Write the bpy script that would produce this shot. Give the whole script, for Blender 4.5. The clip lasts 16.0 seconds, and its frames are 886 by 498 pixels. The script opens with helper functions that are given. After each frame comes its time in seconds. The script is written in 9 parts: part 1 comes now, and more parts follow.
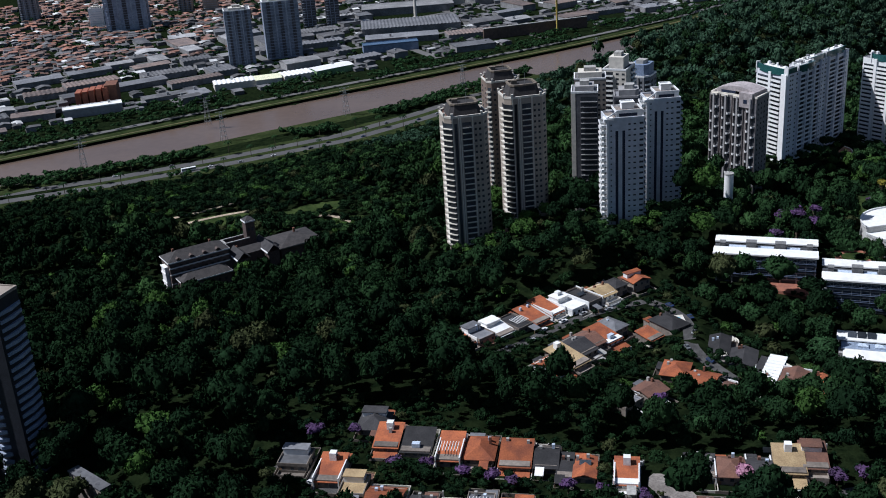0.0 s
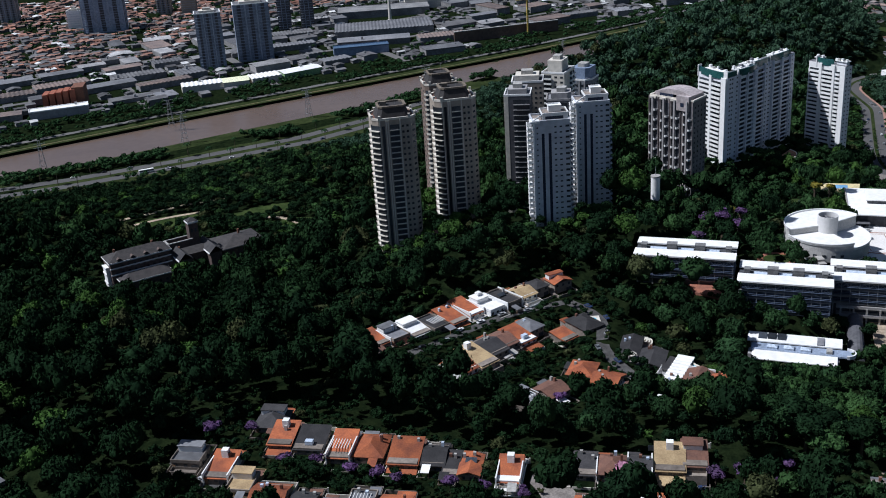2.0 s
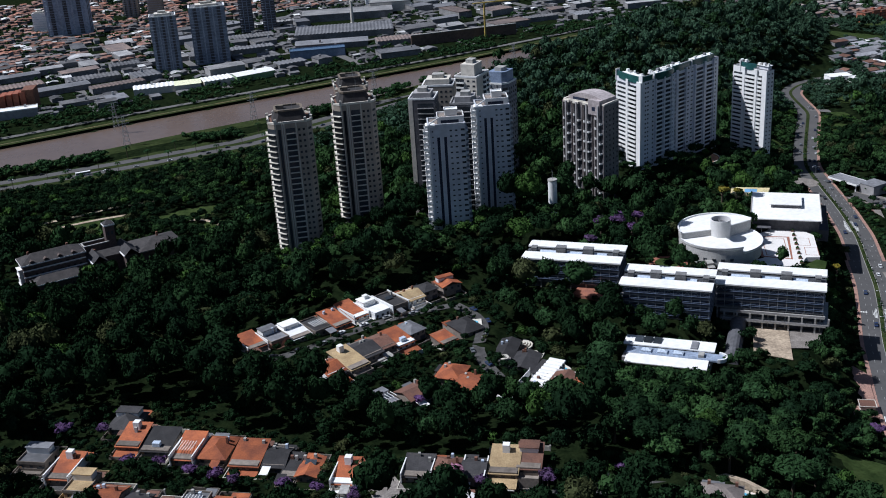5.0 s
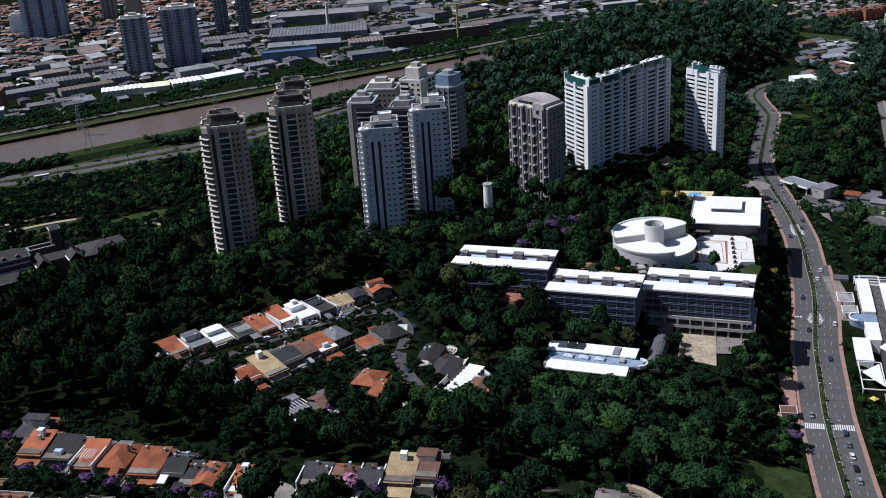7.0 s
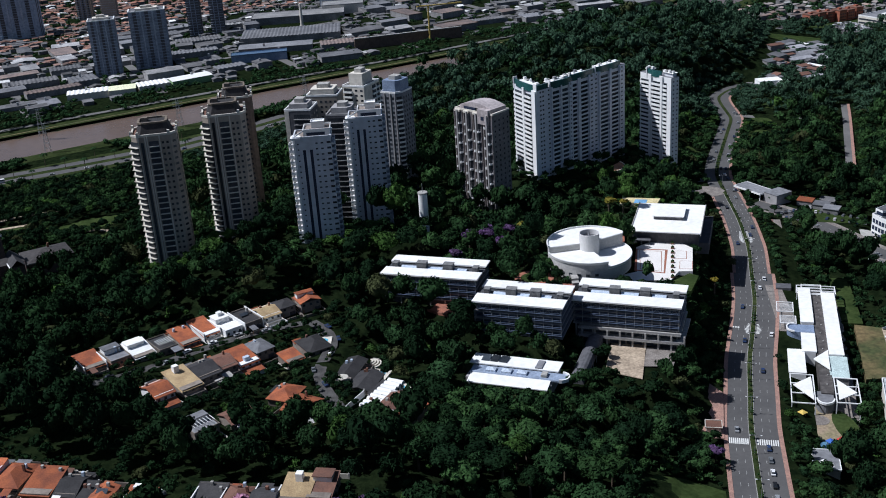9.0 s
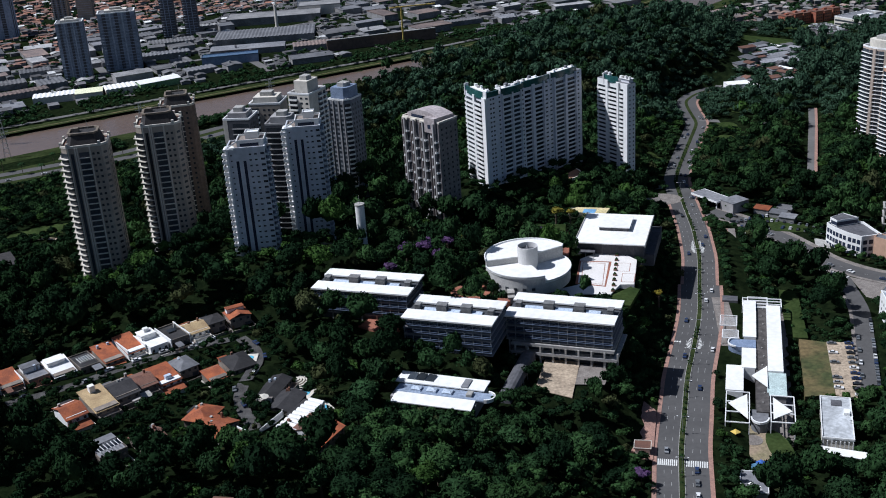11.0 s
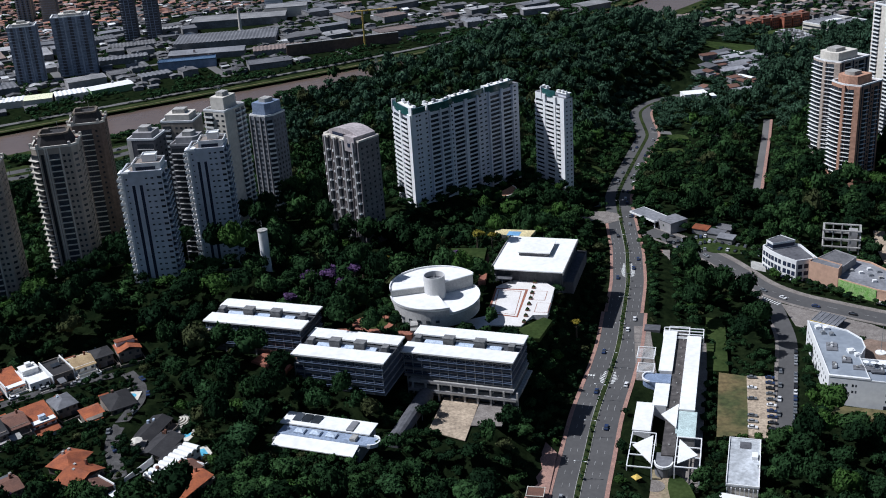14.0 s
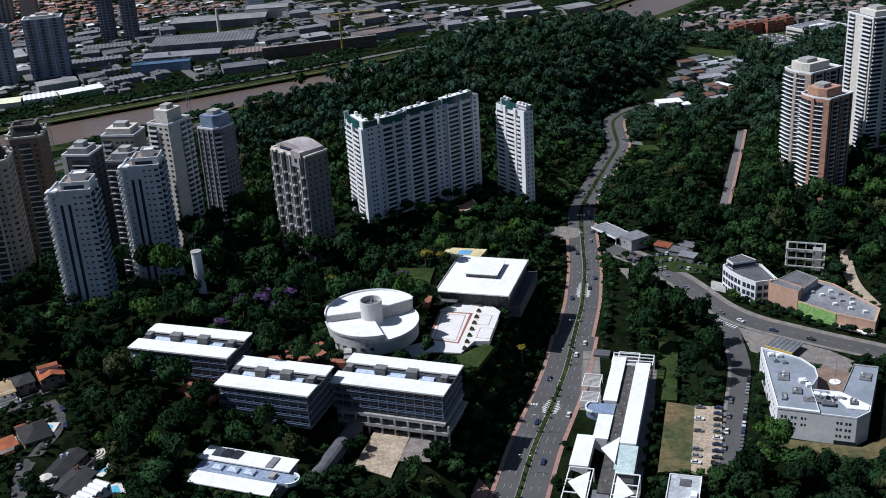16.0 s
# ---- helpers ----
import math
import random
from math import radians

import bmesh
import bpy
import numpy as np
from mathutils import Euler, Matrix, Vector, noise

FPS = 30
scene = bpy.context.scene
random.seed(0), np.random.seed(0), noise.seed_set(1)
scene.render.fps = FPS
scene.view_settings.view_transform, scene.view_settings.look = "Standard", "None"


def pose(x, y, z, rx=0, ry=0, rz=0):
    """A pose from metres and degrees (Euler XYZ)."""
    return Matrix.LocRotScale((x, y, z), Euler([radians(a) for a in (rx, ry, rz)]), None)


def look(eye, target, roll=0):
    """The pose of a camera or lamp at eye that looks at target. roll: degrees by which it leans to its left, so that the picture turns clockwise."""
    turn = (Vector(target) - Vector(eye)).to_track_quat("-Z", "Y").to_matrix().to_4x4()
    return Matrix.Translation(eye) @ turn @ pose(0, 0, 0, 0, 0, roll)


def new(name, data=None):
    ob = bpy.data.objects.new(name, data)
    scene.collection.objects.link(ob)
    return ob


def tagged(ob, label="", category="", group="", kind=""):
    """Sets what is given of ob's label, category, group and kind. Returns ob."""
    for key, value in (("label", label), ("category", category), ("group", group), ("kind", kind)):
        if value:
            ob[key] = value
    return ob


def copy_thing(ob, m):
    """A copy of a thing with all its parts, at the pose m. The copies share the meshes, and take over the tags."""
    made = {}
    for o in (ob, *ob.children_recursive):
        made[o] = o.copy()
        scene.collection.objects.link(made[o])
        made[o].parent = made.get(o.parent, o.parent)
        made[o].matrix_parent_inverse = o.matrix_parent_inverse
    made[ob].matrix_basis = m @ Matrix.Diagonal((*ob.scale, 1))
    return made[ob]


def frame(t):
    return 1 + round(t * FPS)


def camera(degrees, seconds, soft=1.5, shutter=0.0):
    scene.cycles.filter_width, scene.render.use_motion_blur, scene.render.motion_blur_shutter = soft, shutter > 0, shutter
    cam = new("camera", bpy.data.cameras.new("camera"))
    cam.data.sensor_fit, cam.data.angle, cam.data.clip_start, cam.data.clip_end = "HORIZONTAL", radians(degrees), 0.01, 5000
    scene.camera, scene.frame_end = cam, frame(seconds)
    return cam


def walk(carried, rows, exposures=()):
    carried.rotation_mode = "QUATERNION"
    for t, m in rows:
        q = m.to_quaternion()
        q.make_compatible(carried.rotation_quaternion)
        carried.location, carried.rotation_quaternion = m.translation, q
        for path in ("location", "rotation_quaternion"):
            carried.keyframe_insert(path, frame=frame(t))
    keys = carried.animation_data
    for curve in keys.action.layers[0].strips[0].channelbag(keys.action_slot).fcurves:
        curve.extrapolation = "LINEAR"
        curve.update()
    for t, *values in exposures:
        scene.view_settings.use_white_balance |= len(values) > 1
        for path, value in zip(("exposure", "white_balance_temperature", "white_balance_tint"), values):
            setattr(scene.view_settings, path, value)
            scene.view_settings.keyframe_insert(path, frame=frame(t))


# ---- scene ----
cam = camera(44.41, 16.0, 1.0)
# seconds, place of the eye, heading, pitch and lean in degrees
ROWS = [
    (0.0, 1.03, -0.00, 268.73, 0.114, -22.129, -3.827),
    (0.5, 10.92, -1.98, 268.51, 0.157, -22.088, -3.801),
    (1.0, 20.90, -3.78, 268.26, 0.184, -22.049, -3.779),
    (1.5, 30.36, -5.19, 267.99, 0.228, -22.012, -3.760),
    (2.0, 40.15, -6.28, 267.67, 0.257, -21.977, -3.744),
    (2.5, 49.51, -7.10, 267.31, 0.300, -21.945, -3.731),
    (3.0, 59.12, -7.89, 266.88, 0.313, -21.915, -3.720),
    (3.5, 68.28, -8.53, 266.48, 0.348, -21.885, -3.709),
    (4.0, 77.73, -9.10, 266.08, 0.359, -21.859, -3.699),
    (4.5, 86.85, -9.43, 265.75, 0.389, -21.840, -3.693),
    (5.0, 96.26, -9.47, 265.50, 0.404, -21.832, -3.692),
    (7.5, 140.79, -6.24, 265.20, 0.516, -21.853, -3.781),
    (8.0, 149.77, -4.29, 265.23, 0.523, -21.870, -3.806),
    (8.5, 158.23, -1.61, 265.37, 0.546, -21.898, -3.834),
    (9.0, 166.89, 1.31, 265.63, 0.540, -21.936, -3.859),
    (11.5, 207.82, 17.89, 267.73, 0.583, -22.163, -3.938),
    (12.0, 215.99, 21.95, 268.27, 0.588, -22.206, -3.939),
    (12.5, 223.75, 26.32, 268.78, 0.610, -22.249, -3.928),
    (13.0, 231.68, 31.03, 269.37, 0.615, -22.292, -3.908),
    (13.5, 239.27, 35.91, 270.02, 0.637, -22.337, -3.881),
    (14.0, 247.12, 41.15, 270.73, 0.657, -22.385, -3.847),
    (14.5, 254.71, 46.52, 271.42, 0.699, -22.438, -3.808),
    (15.0, 262.58, 52.00, 272.20, 0.745, -22.494, -3.763),
    (15.5, 270.17, 57.35, 273.04, 0.806, -22.550, -3.715),
    (16.0, 277.98, 62.73, 273.94, 0.867, -22.604, -3.664),
]
walk(cam, [(t, pose(x, y, z, 90 + pitch, 0, yaw) @ pose(0, 0, 0, 0, 0, roll)) for t, x, y, z, yaw, pitch, roll in ROWS],
     [(0.0, 0.0, 5600, 12.0), (16.0, 0.0, 5600, 12.0)])

# ---- light: a clear morning sky and one sun from the west side of the valley ----
SUN = Vector((-0.60, 0.01, 0.80)).normalized()
world = bpy.data.worlds.new("sky")
scene.world = world
world.use_nodes = True
_n = world.node_tree.nodes
_l = world.node_tree.links
_sky = _n.new("ShaderNodeTexSky")
_sky.sky_type = "NISHITA"
_sky.sun_disc = False
_sky.sun_elevation = math.asin(SUN.z)
_sky.sun_rotation = math.atan2(SUN.x, SUN.y)
_sky.air_density, _sky.dust_density, _sky.ozone_density = 1.0, 1.2, 1.0
_l.new(_sky.outputs[0], _n["Background"].inputs[0])
_n["Background"].inputs[1].default_value = 0.043
_sun = bpy.data.lights.new("sun", "SUN")
_sun.energy, _sun.angle, _sun.color = 4.8, radians(0.5), (1.0, 0.955, 0.88)
sun = new("sun", _sun)
sun.matrix_world = look(SUN * 900, (0, 0, 0))

# ---- materials ----
MATS = {}


def mat(name, a, b=None, scale=0.3, rough=0.85, bump=0.0, fine=6.0, metal=0.0, island=0.0, obj=0.0, spec=0.3, stain=0.25):
    """A surface of two colours mixed by broad patches, with finer grain over them."""
    if name in MATS:
        return MATS[name]
    m = bpy.data.materials.new(name)
    m.use_nodes = True
    n, l = m.node_tree.nodes, m.node_tree.links
    p = n["Principled BSDF"]
    b = b or tuple(0.75 * c for c in a)
    geo = n.new("ShaderNodeNewGeometry")
    big = n.new("ShaderNodeTexNoise")
    big.inputs["Scale"].default_value, big.inputs["Detail"].default_value = scale, 4
    small = n.new("ShaderNodeTexNoise")
    small.inputs["Scale"].default_value, small.inputs["Detail"].default_value = scale * fine, 3
    l.new(geo.outputs["Position"], big.inputs["Vector"])
    l.new(geo.outputs["Position"], small.inputs["Vector"])
    ramp = n.new("ShaderNodeMapRange")
    ramp.inputs[1].default_value, ramp.inputs[2].default_value = 0.35, 0.65
    l.new(big.outputs[0], ramp.inputs[0])
    mix = n.new("ShaderNodeMix")
    mix.data_type = "RGBA"
    mix.inputs[6].default_value, mix.inputs[7].default_value = (*a, 1), (*b, 1)
    l.new(ramp.outputs[0], mix.inputs[0])
    grain = n.new("ShaderNodeMapRange")
    grain.inputs[1].default_value, grain.inputs[2].default_value = 0.3, 0.7
    grain.inputs[3].default_value, grain.inputs[4].default_value = 1 - stain, 1 + stain
    l.new(small.outputs[0], grain.inputs[0])
    value = grain.outputs[0]
    for amount, source in ((island, "Random Per Island"), (obj, "Random")):
        if amount:
            src = geo if source == "Random Per Island" else n.new("ShaderNodeObjectInfo")
            r = n.new("ShaderNodeMapRange")
            r.inputs[3].default_value, r.inputs[4].default_value = 1 - amount, 1 + amount
            l.new(src.outputs[source], r.inputs[0])
            mul = n.new("ShaderNodeMath")
            mul.operation = "MULTIPLY"
            l.new(value, mul.inputs[0])
            l.new(r.outputs[0], mul.inputs[1])
            value = mul.outputs[0]
    hsv = n.new("ShaderNodeHueSaturation")
    l.new(mix.outputs[2], hsv.inputs["Color"])
    l.new(value, hsv.inputs["Value"])
    l.new(hsv.outputs[0], p.inputs["Base Color"])
    p.inputs["Roughness"].default_value, p.inputs["Metallic"].default_value = rough, metal
    p.inputs["Specular IOR Level"].default_value = spec
    if bump:
        bn = n.new("ShaderNodeBump")
        bn.inputs["Strength"].default_value, bn.inputs["Distance"].default_value = 0.6, bump
        l.new(small.outputs[0], bn.inputs["Height"])
        l.new(bn.outputs[0], p.inputs["Normal"])
    MATS[name] = m
    return m


GRASS = mat("grass", (0.040, 0.052, 0.020), (0.022, 0.032, 0.012), 0.06, bump=0.2, spec=0.0)
LAWN = mat("lawn", (0.046, 0.066, 0.022), (0.026, 0.042, 0.014), 0.09, spec=0.0)
DRYLAWN = mat("dry_grass", (0.150, 0.112, 0.052), (0.055, 0.066, 0.024), 0.07, stain=0.35)
# Near black, so the shade under the crowns sits in the colour.
UNDER = mat("shade_dark_floor", (0.005, 0.009, 0.004), (0.013, 0.020, 0.008), 0.22, bump=0.3, spec=0.0)
ASPHALT = mat("asphalt", (0.104, 0.101, 0.100), (0.086, 0.084, 0.084), 0.05, fine=10, spec=0.1, stain=0.07)
OLDASPHALT = mat("grey_asphalt", (0.155, 0.150, 0.146), (0.125, 0.121, 0.118), 0.05, fine=10, spec=0.1, stain=0.07)
# Worn asphalt, darkened further for the tree shade over the lanes.
LANE = mat("worn_shaded_lane", (0.095, 0.092, 0.090), (0.055, 0.053, 0.052), 0.22, fine=10, spec=0.1, stain=0.35)
PAVE = mat("paving", (0.24, 0.215, 0.195), (0.165, 0.145, 0.13), 0.25, stain=0.3)
KERBPAVE = mat("pinkish_paving", (0.36, 0.21, 0.165), (0.27, 0.165, 0.135), 0.3)
REDPAVE = mat("red_paving", (0.33, 0.13, 0.08), (0.24, 0.10, 0.07), 0.3)
SAND = mat("sandy_paving", (0.44, 0.355, 0.26), (0.31, 0.245, 0.18), 0.10, fine=9, stain=0.35)
EARTH = mat("bare_earth", (0.33, 0.20, 0.12), (0.24, 0.14, 0.08), 0.1)
PAINT = mat("road_paint", (0.75, 0.75, 0.72), (0.6, 0.6, 0.58), 1.0)
LANEPAINT = mat("worn_lane_paint", (0.42, 0.42, 0.41), (0.30, 0.30, 0.29), 1.0)
YELLOW = mat("yellow_paint", (0.70, 0.50, 0.12), None, 1.0)
WATER = mat("river_water", (0.150, 0.108, 0.085), (0.128, 0.092, 0.074), 0.012, rough=0.22, bump=0.0, fine=12, spec=0.35, stain=0.06)
POOL = mat("pool_water", (0.15, 0.50, 0.70), None, 0.5, rough=0.1)
WHITE = mat("white_paint", (0.80, 0.80, 0.79), (0.74, 0.74, 0.73), 0.08, stain=0.06)
ROOFWHITE = mat("white_roofing", (0.82, 0.82, 0.80), (0.76, 0.75, 0.72), 0.06, stain=0.08)
OFFWHITE = mat("cream_render", (0.66, 0.62, 0.55), (0.58, 0.54, 0.47), 0.08, stain=0.12)
BEIGE = mat("beige_render", (0.38, 0.33, 0.275), (0.31, 0.265, 0.22), 0.06, stain=0.12)
GREYWALL = mat("grey_render", (0.36, 0.35, 0.35), (0.29, 0.28, 0.28), 0.06, stain=0.15)
DARKWALL = mat("dark_grey_render", (0.12, 0.12, 0.13), (0.08, 0.08, 0.09), 0.1)
PINKISH = mat("salmon_render", (0.46, 0.26, 0.175), (0.39, 0.22, 0.155), 0.08)
BRICK = mat("brown_brick", (0.20, 0.095, 0.06), (0.15, 0.07, 0.05), 0.2)
REDBRICK = mat("red_brick", (0.34, 0.12, 0.07), (0.26, 0.09, 0.06), 0.2)
CLAYWALL = mat("weathered_render", (0.24, 0.205, 0.175), (0.16, 0.135, 0.115), 0.15, stain=0.2, obj=0.3)
CONCRETE = mat("concrete", (0.40, 0.39, 0.37), (0.31, 0.30, 0.28), 0.15)
TILE = mat("clay_tile", (0.35, 0.105, 0.042), (0.21, 0.066, 0.034), 0.22, fine=9, bump=0.08, obj=0.3, stain=0.2)
TILEBROWN = mat("brown_tile", (0.17, 0.085, 0.06), (0.12, 0.065, 0.05), 0.25, fine=8, bump=0.05, obj=0.2)
TILEPALE = mat("pale_tile", (0.42, 0.31, 0.17), (0.31, 0.22, 0.12), 0.25, fine=8, bump=0.05, obj=0.1)
SLATE = mat("slate", (0.046, 0.044, 0.046), (0.030, 0.029, 0.031), 0.25, fine=8, bump=0.05, obj=0.25)
FIBRE = mat("fibre_cement_roof", (0.145, 0.143, 0.148), (0.080, 0.079, 0.083), 0.08, fine=8, island=0.45)
SHEDROOF = mat("shed_roof", (0.185, 0.187, 0.200), (0.125, 0.127, 0.138), 0.05, fine=9, obj=0.4, stain=0.22)
CITYTILE = mat("far_clay_tile", (0.26, 0.115, 0.075), (0.165, 0.120, 0.105), 0.05, island=0.6)
CITYWALL = mat("far_wall", (0.24, 0.235, 0.235), (0.15, 0.147, 0.147), 0.1, island=0.4)
METAL = mat("galvanised_metal", (0.42, 0.43, 0.44), (0.33, 0.34, 0.35), 0.5, rough=0.5, metal=0.6)
GLASS = mat("window_glass", (0.030, 0.036, 0.045), (0.045, 0.052, 0.062), 0.3, rough=0.15, spec=0.3, obj=0.5)
BLUEGLASS = mat("blue_glass", (0.10, 0.16, 0.26), (0.07, 0.12, 0.20), 0.1, rough=0.15, spec=0.5)
GREENGLASS = mat("green_glass", (0.030, 0.105, 0.100), (0.020, 0.075, 0.075), 0.2, rough=0.2, spec=0.5)
SKYLIGHT = mat("skylight_glass", (0.55, 0.62, 0.72), (0.46, 0.54, 0.66), 0.2, rough=0.15, spec=0.6)
NAVY = mat("navy_glazing", (0.030, 0.040, 0.070), (0.022, 0.030, 0.055), 0.3, rough=0.25, spec=0.3)
BARK = mat("bark", (0.10, 0.075, 0.05), (0.07, 0.055, 0.04), 2.0)
TIMBER = mat("timber", (0.28, 0.17, 0.09), (0.2, 0.12, 0.07), 0.5)
BLUESTEEL = mat("blue_steel", (0.25, 0.31, 0.43), (0.18, 0.23, 0.33), 0.3, rough=0.45)
DARKSTEEL = mat("dark_blue_steel", (0.10, 0.13, 0.19), (0.07, 0.09, 0.14), 0.3, rough=0.5)


def leaf(name, a, b, obj=0.0):
    m = mat(name, a, b, 0.045, rough=0.7, bump=0.5, island=0.30, obj=obj, fine=20, stain=0.3, spec=0.0)
    return m


LEAF = leaf("leaves", (0.032, 0.066, 0.022), (0.023, 0.048, 0.018), 0.3)
# Darker than any leaf: the shade of the wood is put into this green.
LEAFSHADE = leaf("shade_dark_leaves", (0.0098, 0.022, 0.009), (0.0068, 0.0155, 0.0078), 0.25)
LEAFDARK = leaf("dark_leaves", (0.023, 0.050, 0.019), (0.017, 0.037, 0.016), 0.25)
LEAFLIGHT = leaf("bright_leaves", (0.042, 0.084, 0.020), (0.032, 0.064, 0.017), 0.25)
LEAFOLIVE = leaf("olive_leaves", (0.040, 0.047, 0.020), (0.031, 0.037, 0.017), 0.25)
# Blue mixed into the far trees' green to stand in for haze.
LEAFHAZE = leaf("hazed_leaves", (0.048, 0.088, 0.053), (0.034, 0.066, 0.041), 0.3)
PURPLE = leaf("purple_blossom", (0.115, 0.060, 0.155), (0.060, 0.040, 0.075))
PINK = leaf("pink_blossom", (0.42, 0.20, 0.30), (0.28, 0.15, 0.20))
GOLD = leaf("yellow_blossom", (0.26, 0.19, 0.025), (0.11, 0.11, 0.025))

# ---- building kit ----
class Shape:
    """Collects faces of one mesh."""

    def __init__(self):
        self.v, self.f = [], []

    def add(self, verts, faces):
        o = len(self.v)
        self.v += [tuple(p) for p in verts]
        self.f += [tuple(i + o for i in f) for f in faces]
        return self

    def box(self, x0, x1, y0, y1, z0, z1, a=0.0, c=(0, 0)):
        """A block; a turns it (degrees) round the point c."""
        p = [(x, y) for x, y in ((x0, y0), (x1, y0), (x1, y1), (x0, y1))]
        if a:
            s, k = math.sin(radians(a)), math.cos(radians(a))
            p = [(c[0] + (x - c[0]) * k - (y - c[1]) * s, c[1] + (x - c[0]) * s + (y - c[1]) * k) for x, y in p]
        return self.prism(p, z0, z1)

    def prism(self, poly, z0, z1):
        n = len(poly)
        vs = [(x, y, z0) for x, y in poly] + [(x, y, z1) for x, y in poly]
        fs = [tuple(range(n))[::-1], tuple(range(n, 2 * n))] + [(i, (i + 1) % n, n + (i + 1) % n, n + i) for i in range(n)]
        return self.add(vs, fs)

    def ring(self, poly, inner, z0, z1):
        """A closed band of wall between two outlines of the same count."""
        n = len(poly)
        vs = [(x, y, z0) for x, y in poly] + [(x, y, z1) for x, y in poly] + [(x, y, z0) for x, y in inner] + [(x, y, z1) for x, y in inner]
        fs = []
        for i in range(n):
            j = (i + 1) % n
            fs += [(i, j, n + j, n + i), (2 * n + j, 2 * n + i, 3 * n + i, 3 * n + j), (n + i, n + j, 3 * n + j, 3 * n + i), (j, i, 2 * n + i, 2 * n + j)]
        return self.add(vs, fs)

    def parapet(self, x0, x1, y0, y1, z0, z1, w=0.3):
        o = [(x0, y0), (x1, y0), (x1, y1), (x0, y1)]
        return self.ring(o, [(x0 + w, y0 + w), (x1 - w, y0 + w), (x1 - w, y1 - w), (x0 + w, y1 - w)], z0, z1)

    def cyl(self, x, y, r, z0, z1, n=16, r1=None):
        r1 = r if r1 is None else r1
        vs = [(x + r * math.cos(6.2832 * i / n), y + r * math.sin(6.2832 * i / n), z0) for i in range(n)]
        vs += [(x + r1 * math.cos(6.2832 * i / n), y + r1 * math.sin(6.2832 * i / n), z1) for i in range(n)]
        fs = [tuple(range(n))[::-1], tuple(range(n, 2 * n))] + [(i, (i + 1) % n, n + (i + 1) % n, n + i) for i in range(n)]
        return self.add(vs, fs)

    def gable(self, x0, x1, y0, y1, z0, h, t=0.25, along="x", over=0.4):
        """Two roof slopes with thickness."""
        x0, x1, y0, y1 = x0 - over, x1 + over, y0 - over, y1 + over
        if along == "x":
            m = (y0 + y1) / 2
            a = [(x0, y0, z0), (x1, y0, z0), (x1, m, z0 + h), (x0, m, z0 + h), (x0, y1, z0), (x1, y1, z0)]
        else:
            m = (x0 + x1) / 2
            a = [(x1, y0, z0), (x1, y1, z0), (m, y1, z0 + h), (m, y0, z0 + h), (x0, y0, z0), (x0, y1, z0)]
        vs = a + [(x, y, z - t) for x, y, z in a]
        fs = [(0, 1, 2, 3), (3, 2, 5, 4), (7, 6, 9, 8), (8, 9, 10, 11), (0, 6, 7, 1), (4, 5, 11, 10), (0, 3, 9, 6), (3, 4, 10, 9), (1, 7, 8, 2), (2, 8, 11, 5)]
        return self.add(vs, fs)

    def hip(self, x0, x1, y0, y1, z0, h, over=0.5, t=0.2):
        x0, x1, y0, y1 = x0 - over, x1 + over, y0 - over, y1 + over
        w, d = x1 - x0, y1 - y0
        e = min(w, d) / 2
        if w >= d:
            r = [(x0 + e, (y0 + y1) / 2, z0 + h), (x1 - e, (y0 + y1) / 2, z0 + h)]
            fs = [(0, 1, 5, 4), (1, 2, 5), (2, 3, 4, 5), (3, 0, 4)]
        else:
            r = [((x0 + x1) / 2, y0 + e, z0 + h), ((x0 + x1) / 2, y1 - e, z0 + h)]
            fs = [(0, 1, 4), (1, 2, 5, 4), (2, 3, 5), (3, 0, 4, 5)]
        base = [(x0, y0), (x1, y0), (x1, y1), (x0, y1)]
        self.prism(base, z0 - t, z0)
        return self.add([(x, y, z0 + 0.01) for x, y in base] + r, fs)

    def shed(self, x0, x1, y0, y1, z0, z1, t=0.25, over=0.3):
        """One slope, from z0 at the front to z1 at the back."""
        x0, x1, y0, y1 = x0 - over, x1 + over, y0 - over, y1 + over
        a = [(x0, y0, z0), (x1, y0, z0), (x1, y1, z1), (x0, y1, z1)]
        vs = a + [(x, y, z - t) for x, y, z in a]
        return self.add(vs, [(0, 1, 2, 3), (7, 6, 5, 4), (0, 4, 5, 1), (1, 5, 6, 2), (2, 6, 7, 3), (3, 7, 4, 0)])

    def mesh(self, name, material, smooth=False):
        me = bpy.data.meshes.new(name)
        me.from_pydata(self.v, [], self.f)
        me.materials.append(material)
        if smooth:
            me.shade_smooth()
        return me


def thing(name, label, category, m, group="", kind=""):
    ob = new(name)
    ob.matrix_basis = m
    ob.empty_display_size = 0.5
    return tagged(ob, label, category, group, kind)


def part(name, shape, material, parent, label="", smooth=False):
    ob = new(name, shape.mesh(name, material, smooth) if isinstance(shape, Shape) else shape)
    ob.parent = parent
    return tagged(ob, label)


def many(name, me, parent, places):
    """Alike parts on one mesh, each an object of its own; places are poses or points."""
    for p in places:
        ob = new(name, me)
        ob.parent = parent
        if isinstance(p, Matrix):
            ob.matrix_basis = p
        else:
            ob.location = p


def setting(name, shape, material, label="", smooth=False):
    return tagged(new(name, shape.mesh(name, material, smooth)), label, kind="structure")


def sliver(q, o):
    """A point q of a plan in the frame o = (x, y, degrees)."""
    s, k = math.sin(radians(o[2])), math.cos(radians(o[2]))
    return o[0] + q[0] * k - q[1] * s, o[1] + q[0] * s + q[1] * k


def arc(x, y, r, a0, a1, n):
    return [(x + r * math.cos(radians(a0 + (a1 - a0) * i / n)), y + r * math.sin(radians(a0 + (a1 - a0) * i / n))) for i in range(n + 1)]

